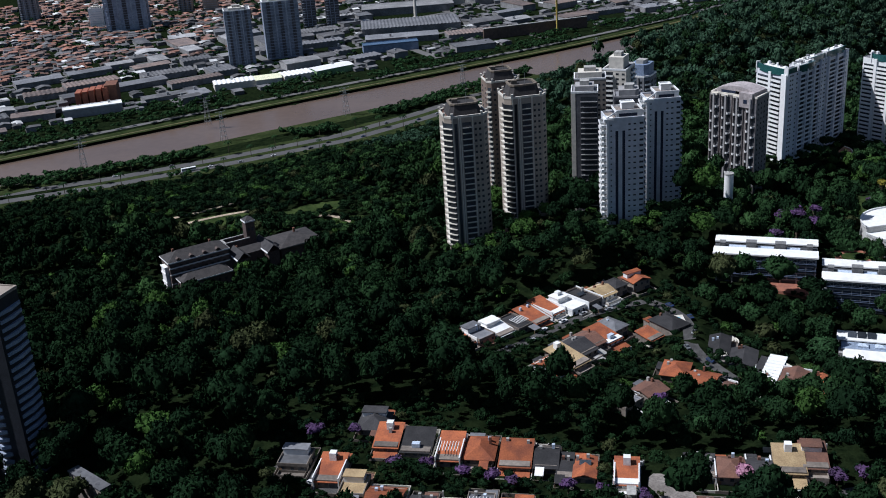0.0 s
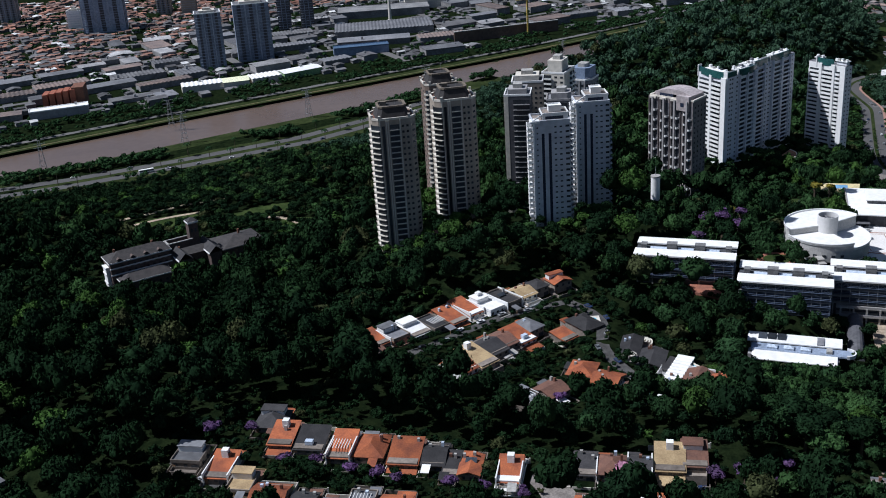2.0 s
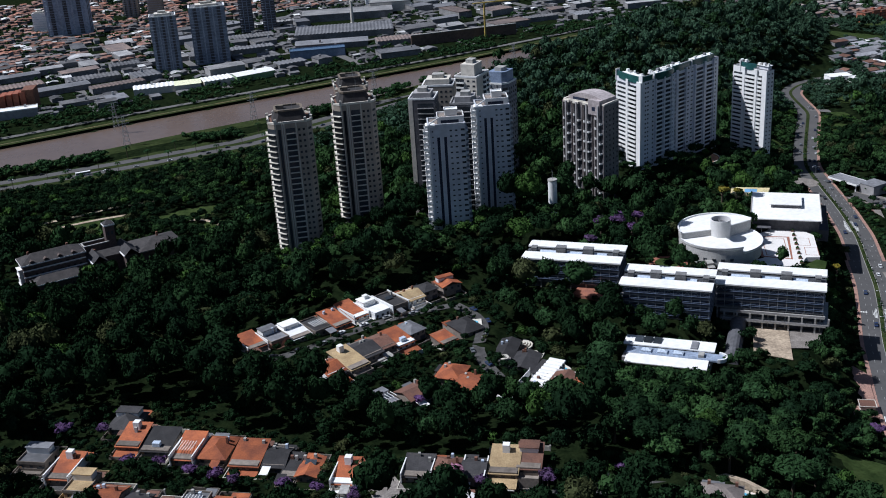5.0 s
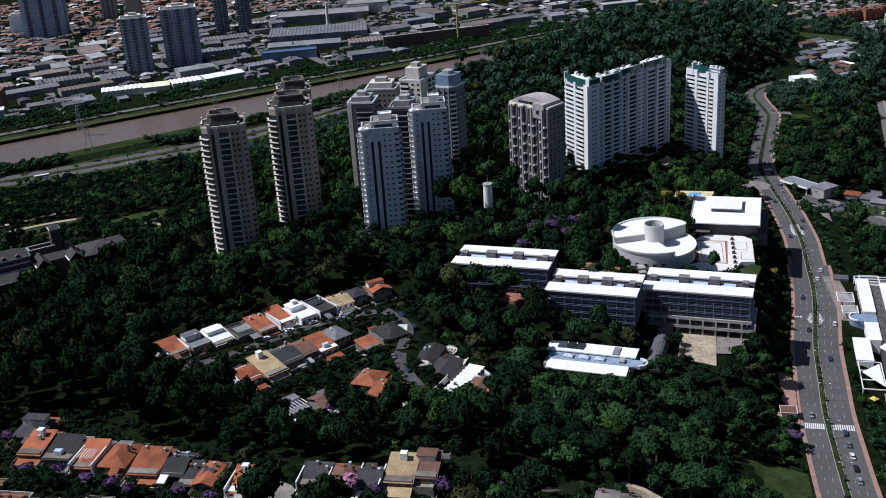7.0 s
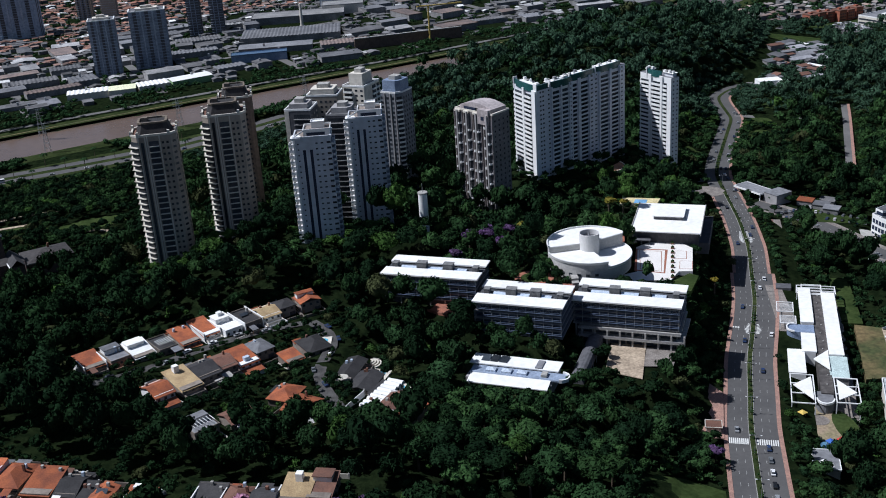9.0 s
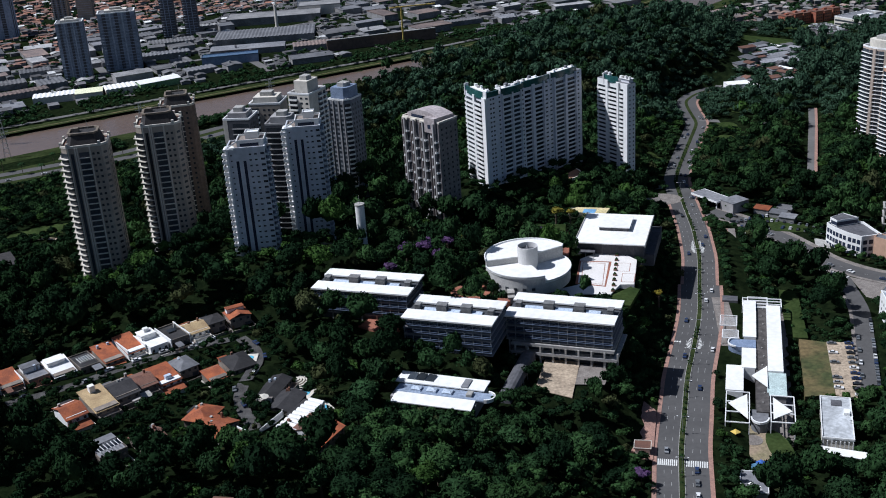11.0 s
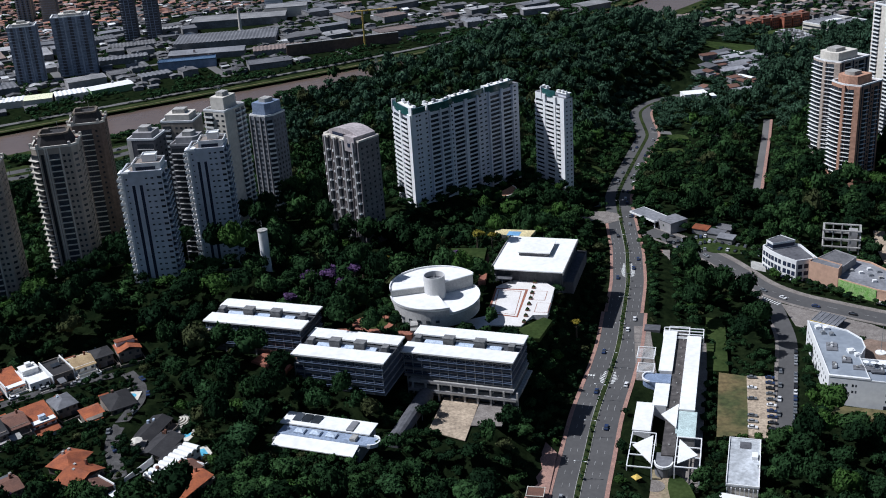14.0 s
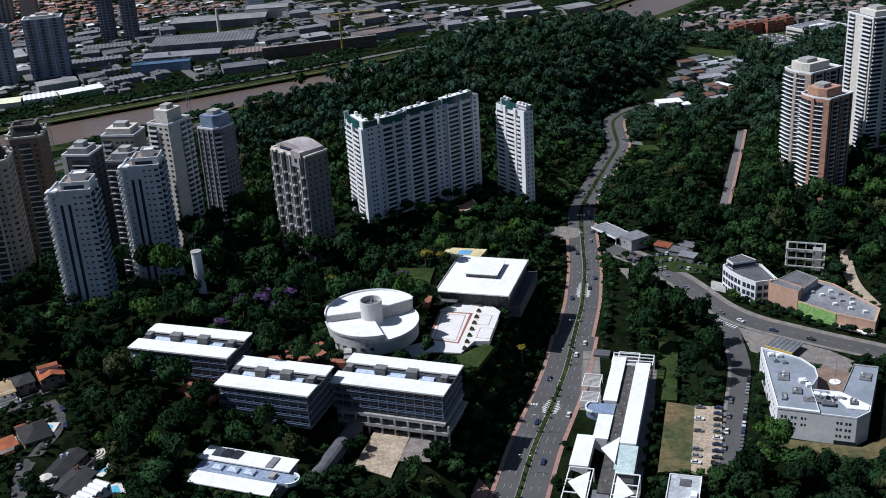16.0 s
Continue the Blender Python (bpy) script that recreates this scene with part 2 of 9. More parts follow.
# ---- the lie of the land ----
HILLS = [(-60, 340, 130, 27), (60, 300, 110, 9), (170, 310, 90, 32), (40, 430, 90, 20), (110, 540, 75, 37), (20, 560, 70, 32), (220, 500, 62, 36), (230, 690, 90, 19),
         (315, 745, 60, 11), (120, 660, 80, 24), (-150, 400, 120, 35), (160, 420, 60, 11), (280, 590, 45, 27), (60, 180, 150, 45), (260, 850, 120, 7), (330, 980, 160, 10), (140, 965, 75, 22), (240, 985, 90, 25), (340, 1045, 90, 32), (430, 1130, 85, 34), (300, 1140, 60, 12), (480, 1220, 70, 12), (150, 536, 26, 18)]
AVENUE = [(268, 290, 15), (279.5, 353, 14), (289.5, 402, 13.4), (296.7, 428, 13), (305.5, 462, 12.6), (317, 496, 12.2), (327, 528, 12), (335.5, 565, 11.6), (345, 605, 11), (353, 656, 9), (358, 710, 8),
          (362, 752, 8), (371, 782, 8), (390, 836, 8), (411, 895, 8), (414, 943, 8), (417, 968, 8), (432, 991, 8), (455, 1010, 7)]
MALL_STREET = [(372, 690, 7), (388, 670, 6.5), (402, 648, 5.5), (411, 628, 5), (419, 600, 5), (433, 580, 5), (449, 568, 5), (465.5, 555, 5), (484, 542.5, 5), (510, 523, 5), (545, 500, 5)]
SIDE_STREET = [(421, 588, 5), (418.5, 565, 5), (415, 535, 5.4), (401, 491, 6), (387, 448, 7.5)]
HIGHWAY = [(-520, 800, 2.5), (-346, 822, 2.5), (-263, 848, 2.5), (-177, 885, 2.5), (-84, 930, 2.5), (-16, 985, 2.5), (40, 1040, 2.5), (120, 1110, 2.5)]
RIVER = [(-700, 690), (-560, 776), (-376, 886), (-268, 951), (-170, 1011), (-70, 1068), (40, 1130), (150, 1192), (260, 1262), (360, 1330), (432, 1394), (486, 1440), (531, 1490), (586, 1560), (660, 1660)]
HOUSE_STREET = [(-62, 330, 57), (-30, 300, 58), (10, 291, 57.5), (60, 285, 57), (110, 290, 55), (150, 298, 53), (168, 299, 51.8)]
ROW_STREET = [(10, 411, 49), (28, 424, 47), (48, 446, 44.5), (71, 463, 43.5), (97, 473, 42.5)]
CLOSE_STREET = [(97, 473, 42.5), (108, 459, 43), (112, 442, 44), (104, 426, 44), (108, 404, 45), (117, 386, 44.5)]
# centre, half sizes, turn and level of the made ground
PADS = [(157, 480, 30, 18, -19.5, 44.2), (227, 512, 32, 27, 0, 46.0), (282, 552, 22, 60, -16, 37), (228, 694, 20, 14, 42, 38), (272, 744, 30, 11, 41, 26), (323, 754, 14, 12, -60, 22.5), (205, 455, 24, 14, -19.5, 40.5), (249, 447, 32, 32, -19.5, 28.7), (192, 412, 26, 18, -19.5, 33)]


def near_line(line, x, y):
    """Distance to a line of points, and the values there."""
    best, val = 1e9, 0.0
    for a, b in zip(line, line[1:]):
        dx, dy = b[0] - a[0], b[1] - a[1]
        t = min(1.0, max(0.0, ((x - a[0]) * dx + (y - a[1]) * dy) / (dx * dx + dy * dy)))
        d = math.hypot(x - a[0] - t * dx, y - a[1] - t * dy)
        if d < best:
            best, val = d, (a[2] + t * (b[2] - a[2]) if len(a) > 2 else 0.0)
    return best, val


def ease(t):
    t = min(1.0, max(0.0, t))
    return t * t * (3 - 2 * t)


def land(x, y):
    h = 4.0
    for a, b, r, v in HILLS:
        h += v * math.exp(-((x - a) ** 2 + (y - b) ** 2) / r ** 2)
    for cx, cy, hx, hy, rot, z in PADS:
        s, k = math.sin(radians(rot)), math.cos(radians(rot))
        u, w = abs((x - cx) * k + (y - cy) * s) - hx, abs(-(x - cx) * s + (y - cy) * k) - hy
        d = math.hypot(max(u, 0), max(w, 0))
        if d < 14:
            h += (z - h) * (1 - ease(d / 14))
    for line, half, soft in ((AVENUE, 17, 22), (MALL_STREET, 9, 20), (SIDE_STREET, 9, 20), (HOUSE_STREET, 5, 14), (CLOSE_STREET, 5, 12), (ROW_STREET, 4, 10), (HIGHWAY, 24, 40)):
        d, z = near_line(line, x, y)
        if d < half + soft:
            h += (z - h) * (1 - ease((d - half) / soft))
    d, _ = near_line(RIVER, x, y)
    if d < 95:
        h += (2.6 - h) * (1 - ease((d - 60) / 35))
    if d < 46:
        h = 2.6 - 6.0 * ease((46 - d) / 9)
    return h


def ribbon(line, lo, hi, lift, step=6.0, width_at=None):
    """A strip along a line, from lo to hi metres to its right, laid on the land."""
    pts = []
    for a, b in zip(line, line[1:]):
        n = max(1, int(math.hypot(b[0] - a[0], b[1] - a[1]) / step))
        pts += [(a[0] + (b[0] - a[0]) * i / n, a[1] + (b[1] - a[1]) * i / n) for i in range(n)]
    pts.append(line[-1][:2])
    for _ in range(3):
        pts = [pts[0]] + [tuple((pts[i - 1][j] + 2 * pts[i][j] + pts[i + 1][j]) / 4 for j in (0, 1)) for i in range(1, len(pts) - 1)] + [pts[-1]]
    s, rows = Shape(), []
    cuts = max(1, int((hi - lo) / 6))
    for i, (x, y) in enumerate(pts):
        p, q = pts[max(0, i - 1)], pts[min(len(pts) - 1, i + 1)]
        dx, dy = q[0] - p[0], q[1] - p[1]
        k = math.hypot(dx, dy) or 1
        nx, ny = dy / k, -dx / k
        z0 = near_line(line, x, y)[1] if len(line[0]) > 2 else land(x, y)
        rows.append([(x + nx * w, y + ny * w, z0 + lift) for w in [lo + (hi - lo) * j / cuts for j in range(cuts + 1)]])
    m = cuts + 1
    vs = [v for r in rows for v in r]
    fs = [(i * m + j, i * m + j + 1, (i + 1) * m + j + 1, (i + 1) * m + j) for i in range(len(rows) - 1) for j in range(cuts)]
    top = len(vs)
    vs += [(x, y, z - 0.25) for x, y, z in vs]
    sides = []
    for i in range(len(rows) - 1):
        for j in (0, cuts):
            a, b = i * m + j, (i + 1) * m + j
            sides.append((a, b, top + b, top + a) if j == 0 else (b, a, top + a, top + b))
    return s.add(vs, fs + sides), pts


def build_ground():
    xs = [-3200, -2000, -1200, -800] + list(range(-600, 760, 10)) + [800, 1100, 1800, 3200]
    ys = [-2500, -900, -300, 0] + list(range(120, 1000, 10)) + list(range(1000, 1640, 20)) + [1800, 2300, 3200, 4200]
    s = Shape()
    n = len(xs)
    s.v = [(x, y, land(x, y)) for y in ys for x in xs]
    s.f = [(j * n + i, j * n + i + 1, (j + 1) * n + i + 1, (j + 1) * n + i) for j in range(len(ys) - 1) for i in range(n - 1)]
    setting("ground", s, UNDER, "woodland soil and undergrowth on rolling land, tree shade darkened into the colour", True)


build_ground()
# the river and its banks
_w, _ = ribbon([(*p, 0.0) for p in RIVER], -43, 43, 0.0, 20)
setting("water", _w, WATER, "broad muddy brown river", True)
for _n, _a, _b, _m, _t in (("bank", 42, 62, GRASS, "grassy river bank"), ("bank", -60, -42, GRASS, "grassy river bank"), ("bank_path", -49, -46.5, DRYLAWN, "pale path along the river bank")):
    _s, _ = ribbon([(*p, 2.7) for p in RIVER], _a, _b, 0.02 if _n == "bank" else 0.12, 20)
    setting(_n, _s, _m, _t)

# ---- streets ----
PATH = [(376, 655, 8), (370.6, 629, 7.6), (365, 600, 7.3), (358, 566, 7), (354, 545, 7)]

def road(name, line, lo, hi, m, label, lift=0.06):
    s, pts = ribbon(line, lo, hi, lift)
    return setting(name, s, m, label), pts


SOUTH, MIDWAY, NORTH = AVENUE[:8], AVENUE[7:11], AVENUE[10:]
for _line, _lo, _hi in ((SOUTH, -10.0, 10.8), (MIDWAY, -8.6, 8.8)):
    road("road", _line, _lo, -1.2, ASPHALT, "asphalt carriageway of a dual avenue")
    road("road", _line, 1.2, _hi, ASPHALT, "asphalt carriageway of a dual avenue")
    road("median", _line, -1.2, 1.2, GRASS, "planted median strip", 0.22)
    for _o in (-1.3, 1.12):
        road("kerb", _line, _o, _o + 0.18, CONCRETE, "pale concrete kerb", 0.26)
    for _o in (_lo - 1.8, _hi):
        road("pavement", _line, _o, _o + 1.8, KERBPAVE, "pinkish pavement beside the avenue", 0.18)
_, AV = ribbon(AVENUE[:11], 0, 1, 0)
road("road", NORTH, -8.6, -1.3, ASPHALT, "narrower carriageway climbing the valley")
road("road", NORTH, 1.3, 8.6, ASPHALT, "narrower carriageway climbing the valley")
road("median", NORTH, -1.3, 1.3, GRASS, "grassy median with small trees", 0.22)
road("pavement", NORTH, 8.6, 10.6, KERBPAVE, "pinkish pavement beside the road", 0.18)
road("road", MALL_STREET, -6.2, 6.2, ASPHALT, "grey asphalt street", 0.07)
road("pavement", MALL_STREET, -10.0, -6.2, PAVE, "paved footway", 0.2)
road("pavement", MALL_STREET, 6.2, 8.4, PAVE, "paved footway", 0.2)
road("road", SIDE_STREET, -4.5, 4.5, ASPHALT, "narrow grey street with parked cars", 0.09)
road("pavement", SIDE_STREET, 4.5, 6.3, PAVE, "paved footway", 0.2)
road("road", HOUSE_STREET, -3.4, 3.4, LANE, "quiet grey residential street")
road("road", ROW_STREET, -2.6, 2.6, LANE, "narrow street between two rows of houses")
road("road", CLOSE_STREET, -2.8, 2.8, LANE, "grey residential close")
road("path", PATH, -3.0, 1.4, PAVE, "pale paved path between rows of trees", 0.12)
road("path", PATH, 1.4, 2.6, KERBPAVE, "pinkish footway beside the paved path", 0.16)
road("verge", HIGHWAY, -34, 34, GRASS, "mown highway verge", 0.03)
for _o in (-15, 3.5):
    road("road", HIGHWAY, _o, _o + 10.5, ASPHALT, "riverside expressway carriageway", 0.12)
road("road", [(x, y, 2.8) for x, y in RIVER[1:]], -94, -78, OLDASPHALT, "expressway on the far river bank", 0.3)
road("road", [(x, y, 2.8) for x, y in RIVER[1:]], -76, -66, OLDASPHALT, "expressway on the far river bank", 0.3)
for _l in ([(-205, 738), (-180, 750), (-152, 769), (-126, 776)], [(-100, 726), (-84, 731), (-70, 722), (-58, 703)], [(-186, 728), (-160, 742), (-140, 748)]):
    road("path", [(x, y, land(x, y)) for x, y in _l], -1.8, 1.8, SAND, "pale gravel path in the park", 0.7)
_R2 = [(457, 745, 7), (487, 834, 7), (501.5, 877, 7), (516, 922, 7)]
VALLEY_STREET = [(455, 1010, 7), (480, 1050, 7), (499, 1092, 7), (525, 1150, 7), (546, 1214, 7), (562, 1262, 6)]
road("road", VALLEY_STREET, -3, 3, OLDASPHALT, "pale street winding up the valley")
road("road", _R2, -2.6, 2.4, OLDASPHALT, "street between trees")
road("pavement", _R2, 2.4, 4.6, KERBPAVE, "sandy footway between trees", 0.15)
road("road", [(416, 905, 8), (436, 893, 8), (456, 886, 8), (474, 882, 8)], -4, 4, OLDASPHALT, "short pale side street in the valley", 0.1)
road("road", [(350, 742, 8), (330, 738, 9), (300, 722, 14)], -4, 4, OLDASPHALT, "short street to the towers", 0.1)


def dashes(line, off, lift, n0=0, w=0.07, on=2.5, gap=6.0):
    """Lane marks as short painted bars along a line."""
    s = Shape()
    for a, b in zip(line, line[1:]):
        L = math.hypot(b[0] - a[0], b[1] - a[1])
        ang = math.degrees(math.atan2(b[1] - a[1], b[0] - a[0]))
        u = 0.0
        while u + on < L:
            x, y = a[0] + (b[0] - a[0]) * (u + on / 2) / L, a[1] + (b[1] - a[1]) * (u + on / 2) / L
            k = radians(ang)
            x, y = x + math.sin(k) * off, y - math.cos(k) * off
            z = near_line(line, x, y)[1] + lift
            c, d = math.cos(k), math.sin(k)
            q = [(x + c * p - d * r, y + d * p + c * r, z) for p, r in ((-on / 2, -w), (on / 2, -w), (on / 2, w), (-on / 2, w))]
            s.add(q + [(i, j, z - 0.03) for i, j, _ in q], [(0, 1, 2, 3), (0, 4, 5, 1), (2, 6, 7, 3), (1, 5, 6, 2), (3, 7, 4, 0)])
            u += on + gap
    return s


_avs = [(*p, near_line(AVENUE, *p)[1]) for p in AV[::4]]
for _o in (-7.0, -4.1, 4.3, 7.4):
    setting("lane_marks", dashes(_avs, _o, 0.10), LANEPAINT, "white lane dashes")


def across(line, t, lo, hi, n, w, long, name, label):
    """Painted bars across the lane, as at a crossing."""
    i = min(range(len(line) - 1), key=lambda j: abs(line[j][1] - t))
    a, b = line[i], line[i + 1]
    k = math.atan2(b[1] - a[1], b[0] - a[0])
    s = Shape()
    z = near_line(line, a[0], t)[1] + 0.11 if len(a) > 2 else land(a[0], t) + 0.2
    for j in range(n):
        off = lo + (hi - lo) * (j + 0.5) / n
        x, y = a[0] + math.sin(k) * off, a[1] - math.cos(k) * off
        s.box(x - long / 2, x + long / 2, y - w / 2, y + w / 2, z - 0.03, z, math.degrees(k), (x, y))
    setting(name, s, PAINT, label)


across(_avs, 390, -9.8, -1.6, 10, 0.5, 4.5, "crossing", "white zebra crossing bars")
across(_avs, 390, 1.6, 10.6, 10, 0.5, 4.5, "crossing", "white zebra crossing bars")
across(_avs, 492, -10.5, -6.5, 3, 0.9, 1.4, "road_marks", "white painted road marks")
across(_avs, 476, -6.5, -3.0, 3, 0.9, 1.4, "road_marks", "white painted road marks")
across([(421, 598, 4), (428, 586, 4)], 594, -1, 8, 8, 0.6, 4, "crossing", "white zebra crossing bars")
# chevron islands where the median opens
for _y, _n in ((612, 14), (505, 8)):
    _i = min(range(len(_avs) - 1), key=lambda j: abs(_avs[j][1] - _y))
    _a, _b = _avs[_i], _avs[_i + 1]
    _k = math.atan2(_b[1] - _a[1], _b[0] - _a[0])
    for _side in (-1, 1):
        _s = Shape()
        for _j in range(_n):
            _u, _w = (_j - _n / 2) * 1.5, 2.6 * (1 - abs(_j / _n - 0.3))
            _off = _side * (1.6 + _w / 2)
            _x, _yy = _a[0] + math.cos(_k) * _u + math.sin(_k) * _off, _a[1] + math.sin(_k) * _u - math.cos(_k) * _off
            _z = near_line(AVENUE, _x, _yy)[1] + 0.12
            _s.box(_x - _w / 2, _x + _w / 2, _yy - 0.3, _yy + 0.3, _z - 0.03, _z, math.degrees(_k) - 90 + 35 * _side, (_x, _yy))
        setting("road_marks", _s, PAINT, "painted chevron island")

_s = Shape()
for _i in range(11):
    _x, _y = 412.5 + 1.0 * _i, 590 - 1.3 * _i
    _s.box(_x - 1.7, _x + 1.7, _y - 0.3, _y + 0.3, 5.1, 5.17, 37, (_x, _y))
setting("zebra_crossing", _s, PAINT, "white bars of a crossing at the side street")
setting("lane_marks", dashes(MALL_STREET[1:9], 0.0, 0.12), LANEPAINT, "white lane dashes")

# ---- apartment towers ----
def turned(x, y, a, q):
    """Points q of a plan laid from the corner (x, y), along the direction a."""
    return [sliver(p, (x, y, a)) for p in q]


def tower(name, label, poly, z0, z1, fh, wall, edges, top=None, glass=None, rail=None, parapet=True):
    """A tower on an outline (counterclockwise). edges: side -> features (kind, from, to, ...) in metres along it."""
    cx, cy = sum(p[0] for p in poly) / len(poly), sum(p[1] for p in poly) / len(poly)
    g0 = min(land(*p) for p in poly) - 0.5
    t = thing(name, label, "apartment tower", pose(cx, cy, 0))
    loc = [(x - cx, y - cy) for x, y in poly]
    body = part("wall", Shape().prism(loc, g0, z1), wall, t)
    k = 0.94
    if parapet:
        part("roof", Shape().ring([(x * 1.012, y * 1.012) for x, y in loc], [(x * k, y * k) for x, y in loc], z1, z1 + 1.1), rail or WHITE, t, "roof parapet")
    floors = int((z1 - z0) / fh)
    glass = glass or GLASS
    for i, feats in edges.items():
        a, b = loc[i], loc[(i + 1) % len(loc)]
        L = math.hypot(b[0] - a[0], b[1] - a[1])
        ux, uy = (b[0] - a[0]) / L, (b[1] - a[1]) / L
        ang = math.degrees(math.atan2(uy, ux))
        for f in feats:
            kind, u0, u1 = f[0], f[1] * L, f[2] * L
            mid, w = (u0 + u1) / 2, u1 - u0
            at = lambda z: pose(a[0] + ux * mid, a[1] + uy * mid, z, 0, 0, ang)
            if kind == "s":
                me = Shape().box(-w / 2, w / 2, -0.10, 0.1, 0, z1 - z0 - (f[4] if len(f) > 4 else 0)).mesh("strip", f[3])
                many("strip", me, t, [at(z0)])
                continue
            first = f[4] if len(f) > 4 else 0
            last = floors - (f[5] if len(f) > 5 else 0)
            zs = [z0 + fh * (n + 0.0) for n in range(first, last, f[7] if len(f) > 7 else 1)]
            if kind == "w":
                h = f[3]
                s = Shape().box(-w / 2, w / 2, -0.06, 0.1, 0.9, 0.9 + h)
                many("window", s.mesh("window", glass), t, [at(z) for z in zs])
            elif kind == "b":
                d = f[3]
                m = f[6] if len(f) > 6 else (rail or WHITE)
                hi = f[8] if len(f) > 8 else 1.05
                s = Shape().box(-w / 2, w / 2, -d, 0.02, -0.14, 0.06)
                s.box(-w / 2, w / 2, -d, -d + 0.14, 0.06, hi).box(-w / 2, -w / 2 + 0.14, -d + 0.14, 0, 0.06, hi).box(w / 2 - 0.14, w / 2, -d + 0.14, 0, 0.06, hi)
                many("balcony", s.mesh("balcony", m), t, [at(z) for z in zs])
                g = Shape().box(-w / 2 + 0.2, w / 2 - 0.2, -0.05, 0.1, 0.1, zs[-1] - zs[0] + fh - 0.4)
                many("balcony_glazing", g.mesh("balcony_glazing", glass), t, [at(zs[0])])
            elif kind == "t":
                # a thin slab with a low rail
                d = f[3]
                m = f[6] if len(f) > 6 else (rail or WHITE)
                s = Shape().box(-w / 2, w / 2, -d, 0.02, -0.12, 0.06).box(-w / 2, w / 2, -d, -d + 0.1, 0.06, 0.30)
                many("balcony", s.mesh("balcony", m), t, [at(z) for z in zs])
                g = Shape().box(-w / 2 + 0.1, w / 2 - 0.1, -0.05, 0.1, 0.1, zs[-1] - zs[0] + fh - 0.4)
                many("balcony_glazing", g.mesh("balcony_glazing", glass), t, [at(zs[0])])
            elif kind == "v":
                d = f[3]
                q = [(-w / 2, 0.0), (-w / 2, -0.4), (0.0, -d), (w / 2, -0.4), (w / 2, 0.0)]
                many("balcony", Shape().prism(q, 0.0, 1.25).mesh("balcony", f[6]), t, [at(z) for z in zs])
            elif kind == "r":
                # a round-fronted balcony with an open rail
                d, m = f[3], f[6]
                q = [(w / 2 * math.cos(radians(180 + 22.5 * i)), d * math.sin(radians(180 + 22.5 * i))) for i in range(9)]
                s = Shape().prism(q, -0.16, 0.06).ring(q, [(x * 0.88, y * 0.88) for x, y in q], 0.06, 0.95)
                many("balcony", s.mesh("balcony", m), t, [at(z) for z in zs])
            elif kind == "p":
                # a proud pier from the foot to the eaves
                s = Shape().box(-w / 2, w / 2, -f[3], 0.1, 0, z1 - z0)
                many("pier", s.mesh("pier", f[6] if len(f) > 6 else wall), t, [at(z0)])
            elif kind == "l":
                # a floor ledge
                s = Shape()
                for z in zs:
                    s.box(-w / 2, w / 2, -f[3], 0.02, z - 0.2, z + 0.12)
                bands = part("banding", s, f[6] if len(f) > 6 else wall, t)
                bands.matrix_basis = at(0)
                tagged(bands, kind="stuff")
    if top:
        top(t, loc)
    return t


def row(n, u0, u1, w, h, **k):
    """n alike windows between u0 and u1 (as parts of the side), each of the share w."""
    return [("w", u0 + (u1 - u0) * (i + 0.5) / n - w / 2, u0 + (u1 - u0) * (i + 0.5) / n + w / 2, h) for i in range(n)]


def octagon(x, y, w, d, c, a):
    q = [(-w / 2 + c, -d / 2), (w / 2 - c, -d / 2), (w / 2, -d / 2 + c), (w / 2, d / 2 - c), (w / 2 - c, d / 2), (-w / 2 + c, d / 2), (-w / 2, d / 2 - c), (-w / 2, -d / 2 + c)]
    return [sliver(p, (x, y, a)) for p in q]


def beige_top(z):
    def top(t, loc):
        k = lambda f: [(x * f, y * f) for x, y in loc]
        n = len(loc)
        part("terrace_floor", Shape().prism(k(0.93), z, z + 0.25), TILEBROWN, t)
        a, b = k(0.80), k(0.62)
        s = Shape().add([(x, y, z + 0.2) for x, y in a] + [(x, y, z + 5.6) for x, y in b], [(i, (i + 1) % n, n + (i + 1) % n, n + i) for i in range(n)] + [tuple(range(n, 2 * n)), tuple(range(n))[::-1]])
        part("mansard_crown", s, mat("crown_slate", (0.050, 0.046, 0.046), (0.035, 0.033, 0.034), 0.3), t, "dark steep mansard crown")
        part("crown_rim", Shape().ring(k(0.66), k(0.56), z + 5.6, z + 6.5), mat("crown_tile", (0.20, 0.165, 0.13), (0.14, 0.115, 0.09), 0.3), t, "brown weathered roof rim")
        part("water_tank", Shape().box(-5.5, -2.5, -1, 2, z + 5.6, z + 7.6), MATS["crown_tile"], t)
        part("mast", Shape().cyl(2, 1, 0.09, z + 5.6, z + 11, 5), METAL, t)
        for i in (0, 2, 4, 6):
            (ax, ay), (bx, by) = loc[i], loc[(i + 1) % n]
            for u in (0.03, 0.97):
                x, y = (ax + (bx - ax) * u) * 0.985, (ay + (by - ay) * u) * 0.985
                part("corner_post", Shape().box(x - 0.6, x + 0.6, y - 0.6, y + 0.6, z, z + 2.6), OFFWHITE, t)
    return top


